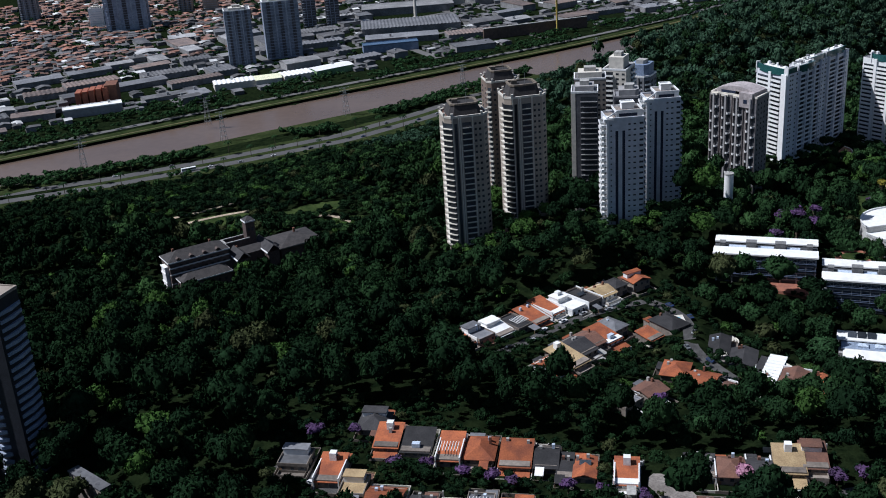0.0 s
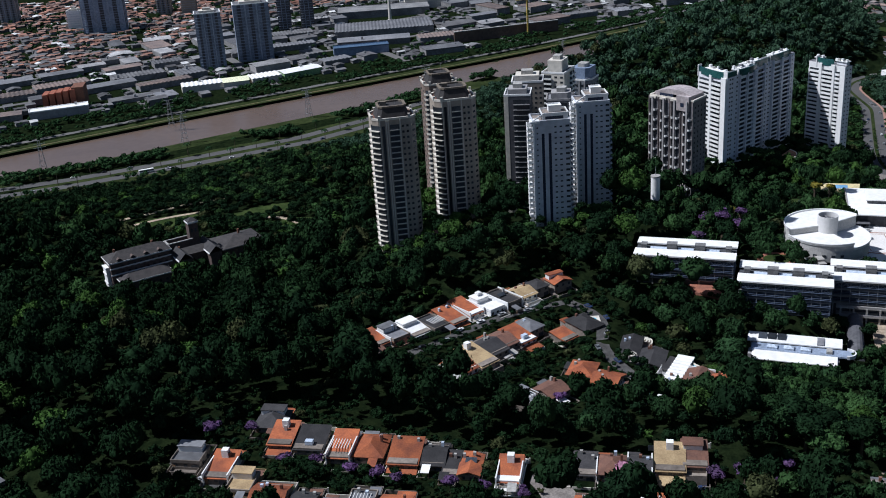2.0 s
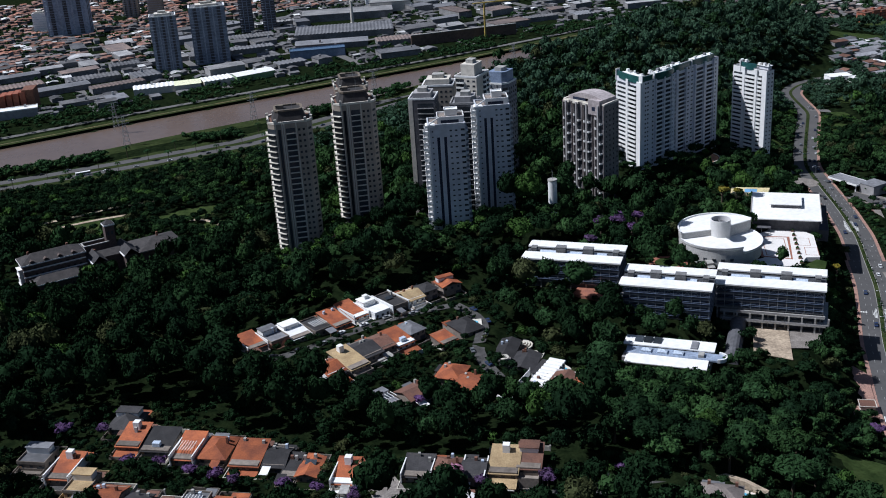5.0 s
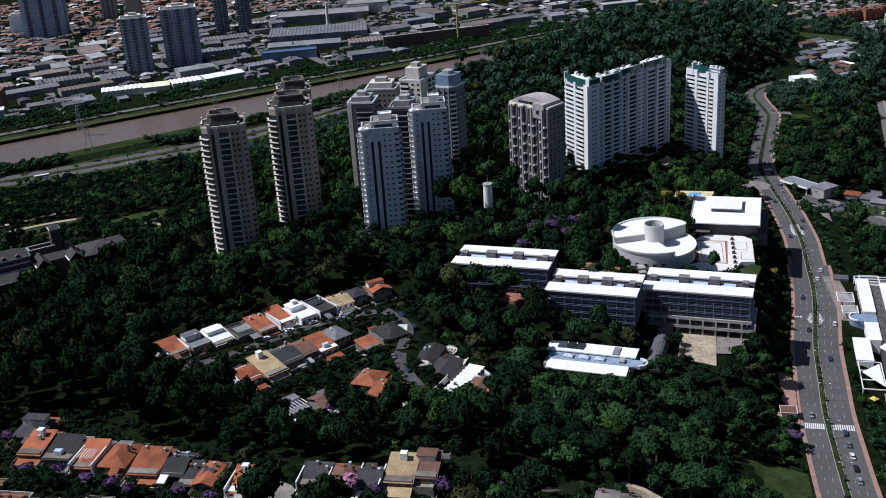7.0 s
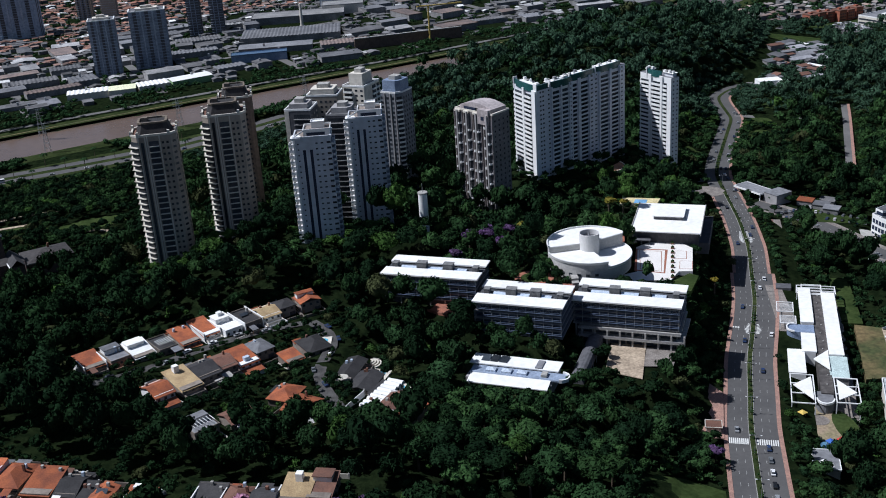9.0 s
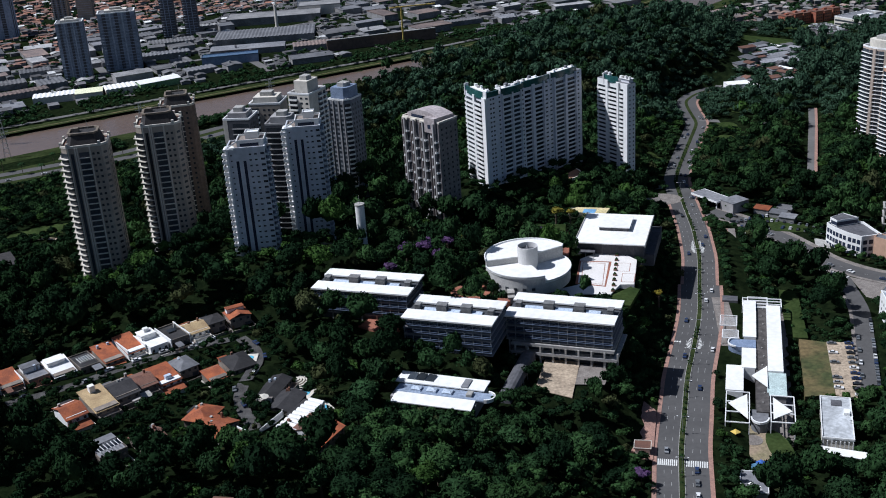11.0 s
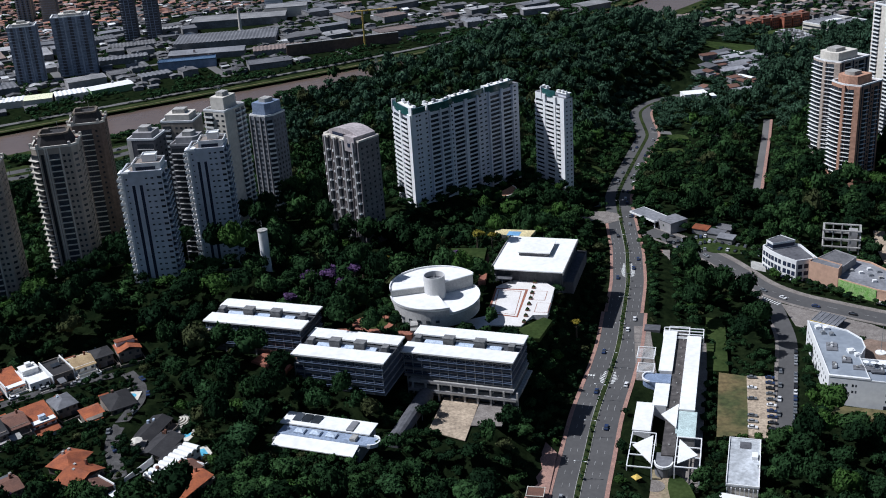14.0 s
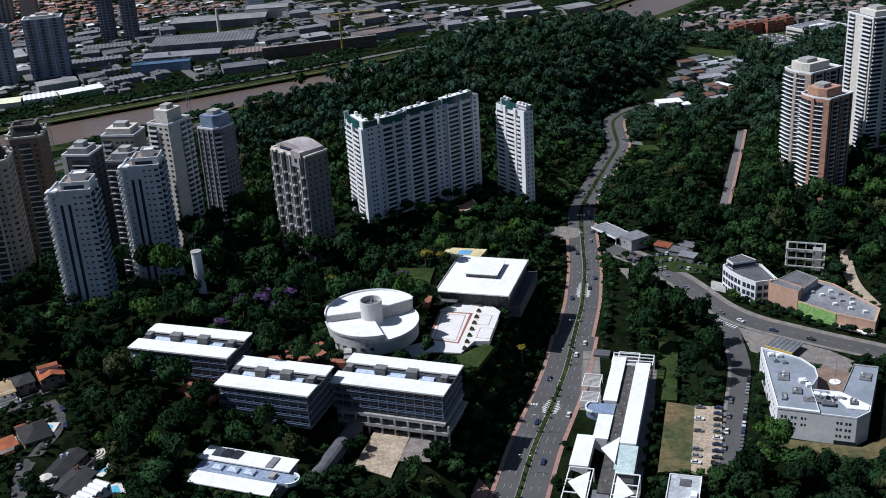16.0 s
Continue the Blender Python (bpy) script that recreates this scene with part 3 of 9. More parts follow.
def beige_edges(m=None):
    pier = lambda u, w=0.035: ("p", u - w / 2, u + w / 2, 0.45, 0, 0, OFFWHITE)
    front = [("s", 0.10, 0.19, GLASS, 3), ("t", 0.34, 0.64, 1.7), ("w", 0.72, 0.79, 1.2), ("w", 0.86, 0.93, 1.2), pier(0.04), pier(0.24), pier(0.30), pier(0.67)]
    right = [("w", u, u + 0.075, 1.1) for u in (0.08, 0.26, 0.58, 0.76)] + [("s", 0.45, 0.49, DARKWALL, 3)]
    return {0: front, 1: [("w", 0.25, 0.75, 1.2)], 2: right, 7: [("t", -0.2, 1.2, 1.9)], 6: [("t", 0.62, 1.0, 1.6)]}


for _x, _y, _z0, _z1 in ((15, 553.5, 50, 120), (48, 575.5, 52, 122.5)):
    tower("apartment_tower", "tall beige apartment tower with stacked balconies and a dark mansard crown", octagon(_x, _y, 23, 20, 3.0, 10), _z0, _z1, 3.08, BEIGE, beige_edges(), beige_top(_z1), rail=OFFWHITE)
# the plain brown one behind them
tower("apartment_tower", "brown brick apartment tower behind the beige pair", octagon(41, 649, 20, 20, 2.4, 10), 34, 114, 3.1, mat("dull_brown_render", (0.20, 0.15, 0.12), (0.16, 0.12, 0.10), 0.1),
      {0: [("t", 0.3, 0.7, 1.6), ("w", 0.08, 0.16, 1.2), ("w", 0.82, 0.90, 1.2)], 2: [("w", u, u + 0.08, 1.1) for u in (0.1, 0.3, 0.6, 0.8)], 7: [("b", 0.1, 0.9, 1.3)], 6: row(2, 0, 1, 0.14, 1.3)}, beige_top(114), rail=OFFWHITE)
# the forecourt and canopy at the foot of the pair
_t = thing("entrance_canopy", "curved brown canopy over the drive of the beige towers", "canopy", pose(34, 551, 0, 0, 0, 8))
part("roof", Shape().prism(arc(0, -16, 17, 50, 130, 10) + arc(0, -16, 11, 130, 50, 10), 53.2, 53.9), mat("brown_canopy", (0.34, 0.19, 0.11), (0.26, 0.14, 0.09), 0.2), _t)
part("edge", Shape().prism(arc(0, -16, 11.2, 130, 50, 10) + arc(0, -16, 10.8, 50, 130, 10), 52.9, 54.1), OFFWHITE, _t)
many("post", Shape().box(-0.2, 0.2, -0.2, 0.2, 44, 53.2).mesh("post", OFFWHITE), _t, [(14 * math.cos(radians(a)), -16 + 14 * math.sin(radians(a)), 0) for a in (55, 75, 105, 125)])


# White paint greyed and blued to carry the shade of the tower fronts.
TOWERWHITE = mat("shade_cooled_white", (0.55, 0.57, 0.61), (0.48, 0.50, 0.54), 0.05, stain=0.12)


def white_top(z, W, D):
    def top(t, loc):
        a = math.degrees(math.atan2(loc[1][1] - loc[0][1], loc[1][0] - loc[0][0]))
        o = (*loc[0], a)
        q = lambda x0, x1, y0, y1: [sliver(p, o) for p in ((x0, y0), (x1, y0), (x1, y1), (x0, y1))]
        inner = lambda x0, x1, y0, y1, w=0.35: (q(x0, x1, y0, y1), q(x0 + w, x1 - w, y0 + w, y1 - w))
        floor = mat("roof_deck", (0.26, 0.22, 0.19), (0.20, 0.17, 0.15), 0.3)
        part("roof_deck", Shape().prism(q(0.6, W - 0.6, 0.6, D - 0.6), z, z + 0.2), floor, t, "brown tiled roof terrace")
        part("penthouse", Shape().prism(q(5.5, W - 0.4, 2.6, D - 1.4), z, z + 3.1), WHITE, t)
        part("penthouse_glazing", Shape().prism(q(5.3, 5.5, 3.4, D - 2.4), z + 0.3, z + 2.6).prism(q(7.0, W - 3, 2.45, 2.6), z + 0.8, z + 2.4), NAVY, t)
        part("upper_parapet", Shape().ring(*inner(5.2, W - 0.2, 2.2, D - 1.2), z + 3.1, z + 4.3), WHITE, t)
        part("upper_deck", Shape().prism(q(5.6, W - 0.6, 2.6, D - 1.6), z + 3.1, z + 3.3), floor, t)
        part("lift_house", Shape().prism(q(9.5, W - 3.5, 7.5, D - 2.5), z + 3.3, z + 6.2), WHITE, t)
        part("tank_room", Shape().ring(*inner(9.2, W - 3.2, 7.2, D - 2.2, 0.3), z + 6.2, z + 6.9), WHITE, t)
        part("sloping_beam", Shape().add([(*sliver(p, o), h) for p, h in (((0.4, 1.0), z + 1.2), ((0.4, 1.5), z + 1.2), ((6.2, 2.0), z + 4.4), ((6.2, 2.5), z + 4.4), ((0.4, 1.0), z + 0.5), ((0.4, 1.5), z + 0.5), ((6.2, 2.0), z + 3.7), ((6.2, 2.5), z + 3.7))], [(0, 2, 3, 1), (4, 5, 7, 6), (0, 4, 6, 2), (1, 3, 7, 5), (0, 1, 5, 4), (2, 6, 7, 3)]), WHITE, t, "white sloping roof beam")
        part("corner_terrace", Shape().prism([sliver(p, o) for p in [(-1.4, -0.4), (3.8, -0.4), (3.8, 4)] + arc(1.4, 4, 2.8, 90, 180, 5)], z - 0.3, z + 0.7), WHITE, t)
    return top


def white_tower(x, y, z0, z1, W, D, a):
    # Plain WHITE on the sunlit left pier and side balconies paints them as lit.
    front = [("s", 0.235, 0.31, NAVY, 6), ("s", 0.42, 0.495, NAVY, 6), ("w", 0.10, 0.14, 0.7), ("w", 0.58, 0.64, 0.75), ("w", 0.72, 0.79, 0.75), ("w", 0.88, 0.985, 1.1), ("p", 0.0, 0.05, 0.35, 0, 0, WHITE)]
    side = [("b", 0.58, 0.96, 2.6, 0, 0, WHITE, 1, 1.3), ("b", 0.12, 0.40, 1.8, 0, 0, WHITE, 1, 1.3)]
    return tower("apartment_tower", "white apartment tower with two dark vertical window strips", turned(x, y, a, [(0, 0), (W, 0), (W, D), (0, D)]), z0, z1, 3.0, TOWERWHITE,
                 {0: front, 3: side, 1: [("b", 0.08, 0.46, 1.6), ("b", 0.58, 0.94, 1.3)]}, white_top(z1, W, D), rail=TOWERWHITE)


white_tower(88.5, 541, 50, 114, 19.5, 15, 2)
white_tower(115, 570, 46, 115, 18.5, 15, 2)


def flat_top(z, m=None, h=4.0, f=0.55):
    def top(t, loc):
        part("penthouse", Shape().prism([(x * f, y * f) for x, y in loc], z, z + h), m or OFFWHITE, t)
        part("lift_house", Shape().prism([(x * f * 0.5, y * f * 0.5) for x, y in loc], z + h, z + h + 2.4), CONCRETE, t)
        part("roof_slab", Shape().prism([(x * 0.9, y * 0.9) for x, y in loc], z, z + 0.3), SHEDROOF, t)
    return top


# the towers that stand behind the white pair
tower("apartment_tower", "grey apartment tower with a dark balcony side", turned(85, 640, -8, [(0, 0), (19, 0), (19, 16), (0, 16)]), 36, 112, 3.1, BEIGE, {0: [("s", 0.06, 0.3, GLASS, 2), ("b", 0.05, 0.3, 1.5)] + row(4, 0.4, 1, 0.07, 1.2), 3: row(3, 0, 1, 0.1, 1.2)}, flat_top(112, OFFWHITE, 4, 0.75))
# Sunlight on the left side is painted as a cream face and front strip.
tower("apartment_tower", "dark slender apartment tower with its sunlit edge painted pale", turned(77.5, 597, -9, [(0, 0), (15, 0), (15, 16), (0, 16)]), 42, 115, 3.1, DARKWALL, {0: [("t", 0.35, 0.97, 1.4, 0, 0, GREYWALL), ("s", 0.0, 0.16, OFFWHITE, 0)], 3: [("s", 0.0, 1.0, OFFWHITE)], 1: row(3, 0, 1, 0.12, 1.2)}, flat_top(115, GREYWALL, 3.4, 0.7))
# Grey tower in dark render: the shade between its neighbours is in the colour.
tower("apartment_tower", "grey apartment tower with curved balconies, darkened for shade", turned(101, 592, -8, [(0, 0), (13, 0), (16, 4), (16, 15), (0, 15)]), 46, 112, 3.1, DARKWALL, {0: [("t", 0.05, 0.9, 1.8)], 1: [("t", 0.05, 0.95, 1.6)], 3: [("t", 0.1, 0.9, 1.6)], 2: row(3, 0, 1, 0.1, 1.2)}, flat_top(112, GREYWALL, 4, 0.7), rail=GREYWALL)
tower("apartment_tower", "cream apartment tower with a stepped crown and side balconies", turned(105.5, 661, -26, [(0, 0), (15, 0), (15, 20), (0, 20)]), 34, 112, 3.1, OFFWHITE, {0: [("b", 0.05, 0.45, 1.3)] + row(2, 0.5, 1, 0.12, 1.2), 1: [("b", 0.5, 0.75, 1.2), ("b", 0.8, 0.97, 1.2)]}, flat_top(112, OFFWHITE, 7.5, 0.62))
tower("apartment_tower", "grey-blue apartment tower with a slate mansard crown", turned(126, 693, -30, [(0, 0), (12, 0), (15, 4), (15, 16), (0, 16)]), 32, 99, 3.1, mat("slate_blue_render", (0.19, 0.20, 0.225), (0.15, 0.16, 0.18), 0.1), {0: [("p", u, u + 0.04, 0.6, 0, 0, GREYWALL) for u in (0.0, 0.3, 0.66, 0.96)] + row(3, 0, 1, 0.14, 1.6), 1: [("b", 0.1, 0.9, 1.0)], 2: row(4, 0, 1, 0.1, 1.5)}, flat_top(99, BLUESTEEL, 8.0, 0.8))


# the salmon-grey tower with arched roof
def arch_top(z):
    def top(t, loc):
        a = math.degrees(math.atan2(loc[1][1] - loc[0][1], loc[1][0] - loc[0][0]))
        s = Shape()
        n, W, D = 12, 27.0, 13.0
        pts = [(2.5 + W * i / n, z + 2.2 + 3.4 * math.sin(math.pi * (0.06 + 0.86 * i / n))) for i in range(n + 1)]
        for y in (2.0, 2.0 + D):
            s.v += [(*sliver((u, y), (*loc[0], a)), zz) for u, zz in pts]
        s.v += [(x, y, zz - 3.2) for x, y, zz in s.v]
        k = n + 1
        s.f = [(i, i + 1, k + i + 1, k + i) for i in range(n)] + [(2 * k + i, i, k + i, 3 * k + i) for i in (0,)] + [(n, 2 * k + n, 3 * k + n, k + n)]
        s.f += [(2 * k + i, 2 * k + i + 1, i + 1, i) for i in range(n)] + [(k + i, k + i + 1, 3 * k + i + 1, 3 * k + i) for i in range(n)]
        part("arched_roof", s, mat("lilac_roof", (0.44, 0.39, 0.39), None, 0.1), t, "pale arched roof")
        at = lambda p: sliver(p, (*loc[0], a))
        part("gable_front", Shape().prism([at(p) for p in ((20.5, -1.3), (29.5, -1.3), (29.5, 2.2), (20.5, 2.2))], z - 6.2, z + 3.0), MATS["lilac_roof"], t, "lilac gable front below the roof")
        part("gable_window", Shape().prism([at(p) for p in ((23.5, -1.42), (26, -1.42), (26, -1.2), (23.5, -1.2))], z - 3.6, z - 1.2), NAVY, t)
        part("attic_opening", Shape().prism([at(p) for p in ((6, 1.85), (16, 1.85), (16, 2.1), (6, 2.1))], z - 0.2, z + 2.4), NAVY, t)
        for u in (0.5, 8, 16, 24):
            part("roof_terrace", Shape().prism([sliver(p, (*loc[0], a)) for p in ((u, -1.2), (u + 4.5, -1.2), (u + 4.5, 3), (u, 3))], z - 1.0, z + 0.3), OFFWHITE, t)
    return top


_gb = mat("grey_brown_render", (0.25, 0.222, 0.217), (0.195, 0.174, 0.17), 0.1)
_f = []
for _i, _u in enumerate((0.09, 0.35, 0.60, 0.88)):
    # Dark strips beside each pier stand in for shade below the balconies.
    _f += [("s", _u - 0.092, _u - 0.018, DARKWALL, 3), ("s", _u + 0.018, _u + 0.110, DARKWALL, 3), ("p", _u - 0.016, _u + 0.016, 2.0, 0, 0, GREYWALL), ("p", _u - 0.10, _u - 0.086, 1.0, 0, 0, _gb), ("p", _u + 0.112, _u + 0.12, 0.7, 0, 0, _gb)]
    _f += [("r", _u - 0.09, _u - 0.012, 2.1, _i % 2, 1, WHITE, 2), ("r", _u + 0.012, _u + 0.09, 2.1, (_i // 3) % 2 if _i % 3 else 1 - _i % 2, 1, WHITE, 2)]
tower("apartment_tower", "grey-brown apartment tower with white balconies and an arched roof", [(174, 663), (196, 639.5), (207, 652), (185, 675)], 30, 93, 3.2, _gb,
      {0: _f, 3: [("b", 0.1, 0.4, 1.4), ("b", 0.6, 0.9, 1.4)], 1: [("w", u, u + 0.07, 1.2) for u in (0.1, 0.35, 0.6, 0.85)]}, arch_top(93), rail=OFFWHITE)


# the long white pair of slabs with green glass tops
def green_top(z, crowns, decks):
    """Bowed walls of green glass along the eaves (side, from, to, bulge) and white roof decks with plant (side, from, to)."""
    def top(t, loc):
        part("roof_deck", Shape().prism(loc, z, z + 0.3), SHEDROOF, t)

        def line(side):
            a, b = loc[side], loc[(side + 1) % len(loc)]
            L = math.hypot(b[0] - a[0], b[1] - a[1])
            ux, uy = (b[0] - a[0]) / L, (b[1] - a[1]) / L
            return L, lambda u, v: (a[0] + ux * u - uy * v, a[1] + uy * u + ux * v)

        for side, f0, f1, bulge in crowns:
            L, at = line(side)
            u0, u1 = L * f0, L * f1
            out = [at(u0 + (u1 - u0) * k / 10, 0.3 - bulge * math.sin(math.pi * k / 10)) for k in range(11)]
            inn = [at(u0 + (u1 - u0) * k / 10, 0.9 - bulge * math.sin(math.pi * k / 10)) for k in range(11)]
            part("glass_crown", Shape().prism(out + inn[::-1], z - 1.2, z + 3.4), GREENGLASS, t, "green glass crown wall")
            for u in (u0 - 0.4,):
                part("fin_wall", Shape().prism([at(u - 0.35, -0.5), at(u + 0.35, -0.5), at(u + 0.35, 2.4), at(u - 0.35, 2.4)], z - 3, z + 4.6), WHITE, t)
        k = random.Random(int(z * 10))
        for side, f0, f1 in decks:
            L, at = line(side)
            u0, u1 = L * f0, L * f1
            q = lambda a, b, c, d: [at(a, c), at(b, c), at(b, d), at(a, d)]
            part("roof_terrace", Shape().prism(q(u0, u1, 1.4, 6.4), z + 2.6, z + 3.0), WHITE, t, "white roof terrace")
            part("terrace_room", Shape().prism(q(u0 + 0.8, u1 - 0.8, 2.2, 5.6), z + 0.3, z + 2.6), SLABWHITE, t)
            for i in range(5):
                u, v, r = u0 + (u1 - u0) * (i + 0.5) / 5, k.uniform(2.2, 5.4), k.uniform(0.5, 1.0)
                part("roof_plant", Shape().prism(q(u - r, u + r, v - r, v + r), z + 3.0, z + 3.0 + k.uniform(0.7, 2.0)), (WHITE, CONCRETE, WHITE, SHEDROOF, WHITE)[i], t)
    return top


SLABWHITE = mat("slab_white_paint", (0.74, 0.74, 0.77), (0.67, 0.67, 0.71), 0.05, stain=0.10)


def column(u0, u1, d=1.3):
    """A stack of walled balconies between two piers."""
    return [("b", u0, u1, d, 0, 1, SLABWHITE), ("p", u0 - 0.022, u0 - 0.002, d + 0.15, 0, 0, SLABWHITE), ("p", u1 + 0.002, u1 + 0.022, d + 0.15, 0, 0, SLABWHITE)]


# The end gets whiter paint than the fronts, adding to its sunlight.
_end = [("b", 0.04, 0.44, 1.2, 0, 1, WHITE, 1, 1.45), ("b", 0.52, 0.82, 1.2, 0, 1, WHITE, 1, 1.45), ("p", 0.44, 0.52, 1.3, 0, 0, WHITE), ("p", 0.84, 1.0, 0.9, 0, 0, WHITE)]
tower("apartment_slab", "long white apartment slab with green glass crown", [(226, 677), (252.2, 699), (245.8, 706.7), (228, 691.8), (221.3, 706.4), (214, 703)], 38, 97, 2.95, SLABWHITE,
      {0: [("w", 0.10, 0.14, 1.0), ("w", 0.17, 0.21, 1.0), ("w", 0.32, 0.36, 1.0)] + column(0.41, 0.63) + column(0.67, 0.87) + [("w", 0.93, 0.96, 1.0)], 5: _end},
      green_top(97, ((5, 0.02, 0.98, 1.2), (0, 0.02, 0.34, 0.2), (0, 0.38, 0.98, 1.6)), ((5, 0.16, 0.80), (0, 0.40, 0.74), (0, 0.78, 0.99))), rail=SLABWHITE, parapet=False)
tower("apartment_slab", "long white apartment slab set back behind its twin", [(250, 719.5), (297, 761), (290.4, 768.5), (243.4, 727)], 24, 92, 2.95, SLABWHITE,
      {0: column(0.03, 0.18) + column(0.225, 0.36) + [("w", 0.41, 0.445, 1.0), ("w", 0.48, 0.515, 1.0)] + column(0.555, 0.705) + column(0.745, 0.885) + [("w", 0.93, 0.96, 1.0)], 1: row(2, 0, 1, 0.12, 1.0)},
      green_top(92, ((0, 0.01, 0.48, 1.0), (0, 0.49, 0.92, 1.0)), ((0, 0.02, 0.34), (0, 0.56, 0.92))), rail=SLABWHITE, parapet=False)
_t = thing("drop_off_roof", "brown curved drop-off roof before the slab", "canopy", pose(276, 728, 0, 0, 0, 50))
part("roof", Shape().prism(arc(0, 0, 15, 200, 340, 10), 27.0, 27.8), mat("brown_canopy", (0.34, 0.19, 0.11), (0.26, 0.14, 0.09), 0.2), _t)
part("edge", Shape().prism(arc(0, 0, 15.4, 200, 340, 10) + arc(0, 0, 14.8, 340, 200, 10), 26.6, 28.2), OFFWHITE, _t)
many("post", Shape().box(-0.25, 0.25, -0.25, 0.25, 15, 27).mesh("post", OFFWHITE), _t, [(13.5 * math.cos(radians(a)), 13.5 * math.sin(radians(a)), 0) for a in (215, 250, 290, 325)])
# the lone white one beside the road
tower("apartment_tower", "bright white apartment tower with green glass crown", [(308.5, 763), (325.5, 737), (331, 740), (315.5, 767)], 22, 85, 2.95, WHITE,
      {0: [("b", 0.02, 0.30, 1.2, 0, 1, WHITE, 1, 1.5), ("p", 0.31, 0.38, 1.3, 0, 0, WHITE), ("b", 0.39, 0.66, 1.2, 0, 1, WHITE, 1, 1.5), ("p", 0.67, 0.73, 1.3, 0, 0, WHITE), ("b", 0.74, 0.86, 1.0, 0, 1, WHITE, 1, 1.5), ("p", 0.87, 1.0, 0.8, 0, 0, WHITE)], 1: row(2, 0, 1, 0.16, 1.0), 3: row(2, 0, 1, 0.12, 1.0)},
      green_top(85, ((0, 0.22, 0.66, 0.8),), ((0, 0.10, 0.30), (0, 0.66, 0.98))), rail=WHITE, parapet=False)


# the curved pair in the east
def bowed(x, y, a, W, D, bow, n=6):
    q = [(W * i / n, -bow * math.sin(math.pi * i / n)) for i in range(n + 1)]
    return [sliver(p, (x, y, a)) for p in q + [(W, D), (0, D)]]


for _x, _y, _a, _z1, _D, _W, _t in ((513.8, 772.6, -56.6, 76, 23, 23.6, "salmon apartment tower with curved white balconies"), (517.8, 823.7, -60, 81, 30, 25, "pale apartment tower with curved white balconies")):
    _wall = PINKISH if _z1 < 78 else mat("tan_render", (0.46, 0.38, 0.32), (0.38, 0.31, 0.26), 0.08)
    _e = {i: [("t", 0.0, 1.0, 1.4, 0, 0, WHITE)] for i in (0, 1, 2, 4)}
    _e[3] = [("p", 0.0, 0.5, 1.2, 0, 0, _wall), ("t", 0.55, 1.0, 1.3, 0, 0, WHITE)]
    _e[5] = [("p", 0.0, 0.9, 1.0, 0, 0, _wall)]
    _e[6] = [("s", 0.04, 0.08, NAVY), ("t", 0.14, 0.34, 1.6, 0, 0, WHITE), ("s", 0.40, 0.45, NAVY), ("w", 0.50, 0.57, 1.3), ("t", 0.62, 0.80, 1.6), ("s", 0.86, 0.92, NAVY)]
    tower("apartment_tower", _t, bowed(_x, _y, _a, _W, _D, 3.4), 14, _z1, 3.0, _wall, _e, flat_top(_z1, PINKISH if _z1 < 78 else OFFWHITE, 6, 0.66))
tower("apartment_tower", "white apartment tower with long rows of windows", turned(574, 862, -75, [(0, 0), (30, 0), (30, 26), (0, 26)]), 5, 110, 3.0, OFFWHITE, {0: [("b", 0.05, 0.3, 1.2), ("b", 0.6, 0.95, 1.2)], 1: [("b", 0.05, 0.4, 1.2), ("b", 0.55, 0.9, 1.2)]}, flat_top(110, OFFWHITE, 4, 0.6))
# the dark tower close below the camera at the start
_sg = mat("slab_grey", (0.30, 0.34, 0.42), (0.24, 0.28, 0.36), 0.3)
tower("apartment_tower", "dark apartment tower with rows of grey-blue balcony slabs", turned(-178.5, 346.5, -18, [(0, 0), (26, 0), (26, 13), (0, 13)]), 45, 122, 3.1, mat("black_glazing", (0.03, 0.032, 0.04), None, 0.3, rough=0.4),
      {0: [("v", 0.52, 0.74, 1.7, 0, 0, _sg), ("v", 0.14, 0.36, 1.7, 0, 0, _sg)], 1: [("v", 0.10, 0.98, 1.3, 0, 0, _sg)]}, flat_top(122, BEIGE, 0.8, 0.9), rail=BEIGE)
_t = thing("low_block", "low grey block with roof openings beside the dark tower", "building", pose(-128, 323, 0, 0, 0, -42))
part("wall", Shape().box(-10, 10, -1.9, 1.9, 40, 60), CLAYWALL, _t)
part("roof", Shape().box(-10.3, 10.3, -2.2, 2.2, 60, 60.5), SHEDROOF, _t)
many("roof_opening", Shape().cyl(0, 0, 0.8, 60.5, 60.56, 12).mesh("roof_opening", DARKWALL), _t, [(-6, 0, 0), (0, 0.3, 0), (6, -0.3, 0)])

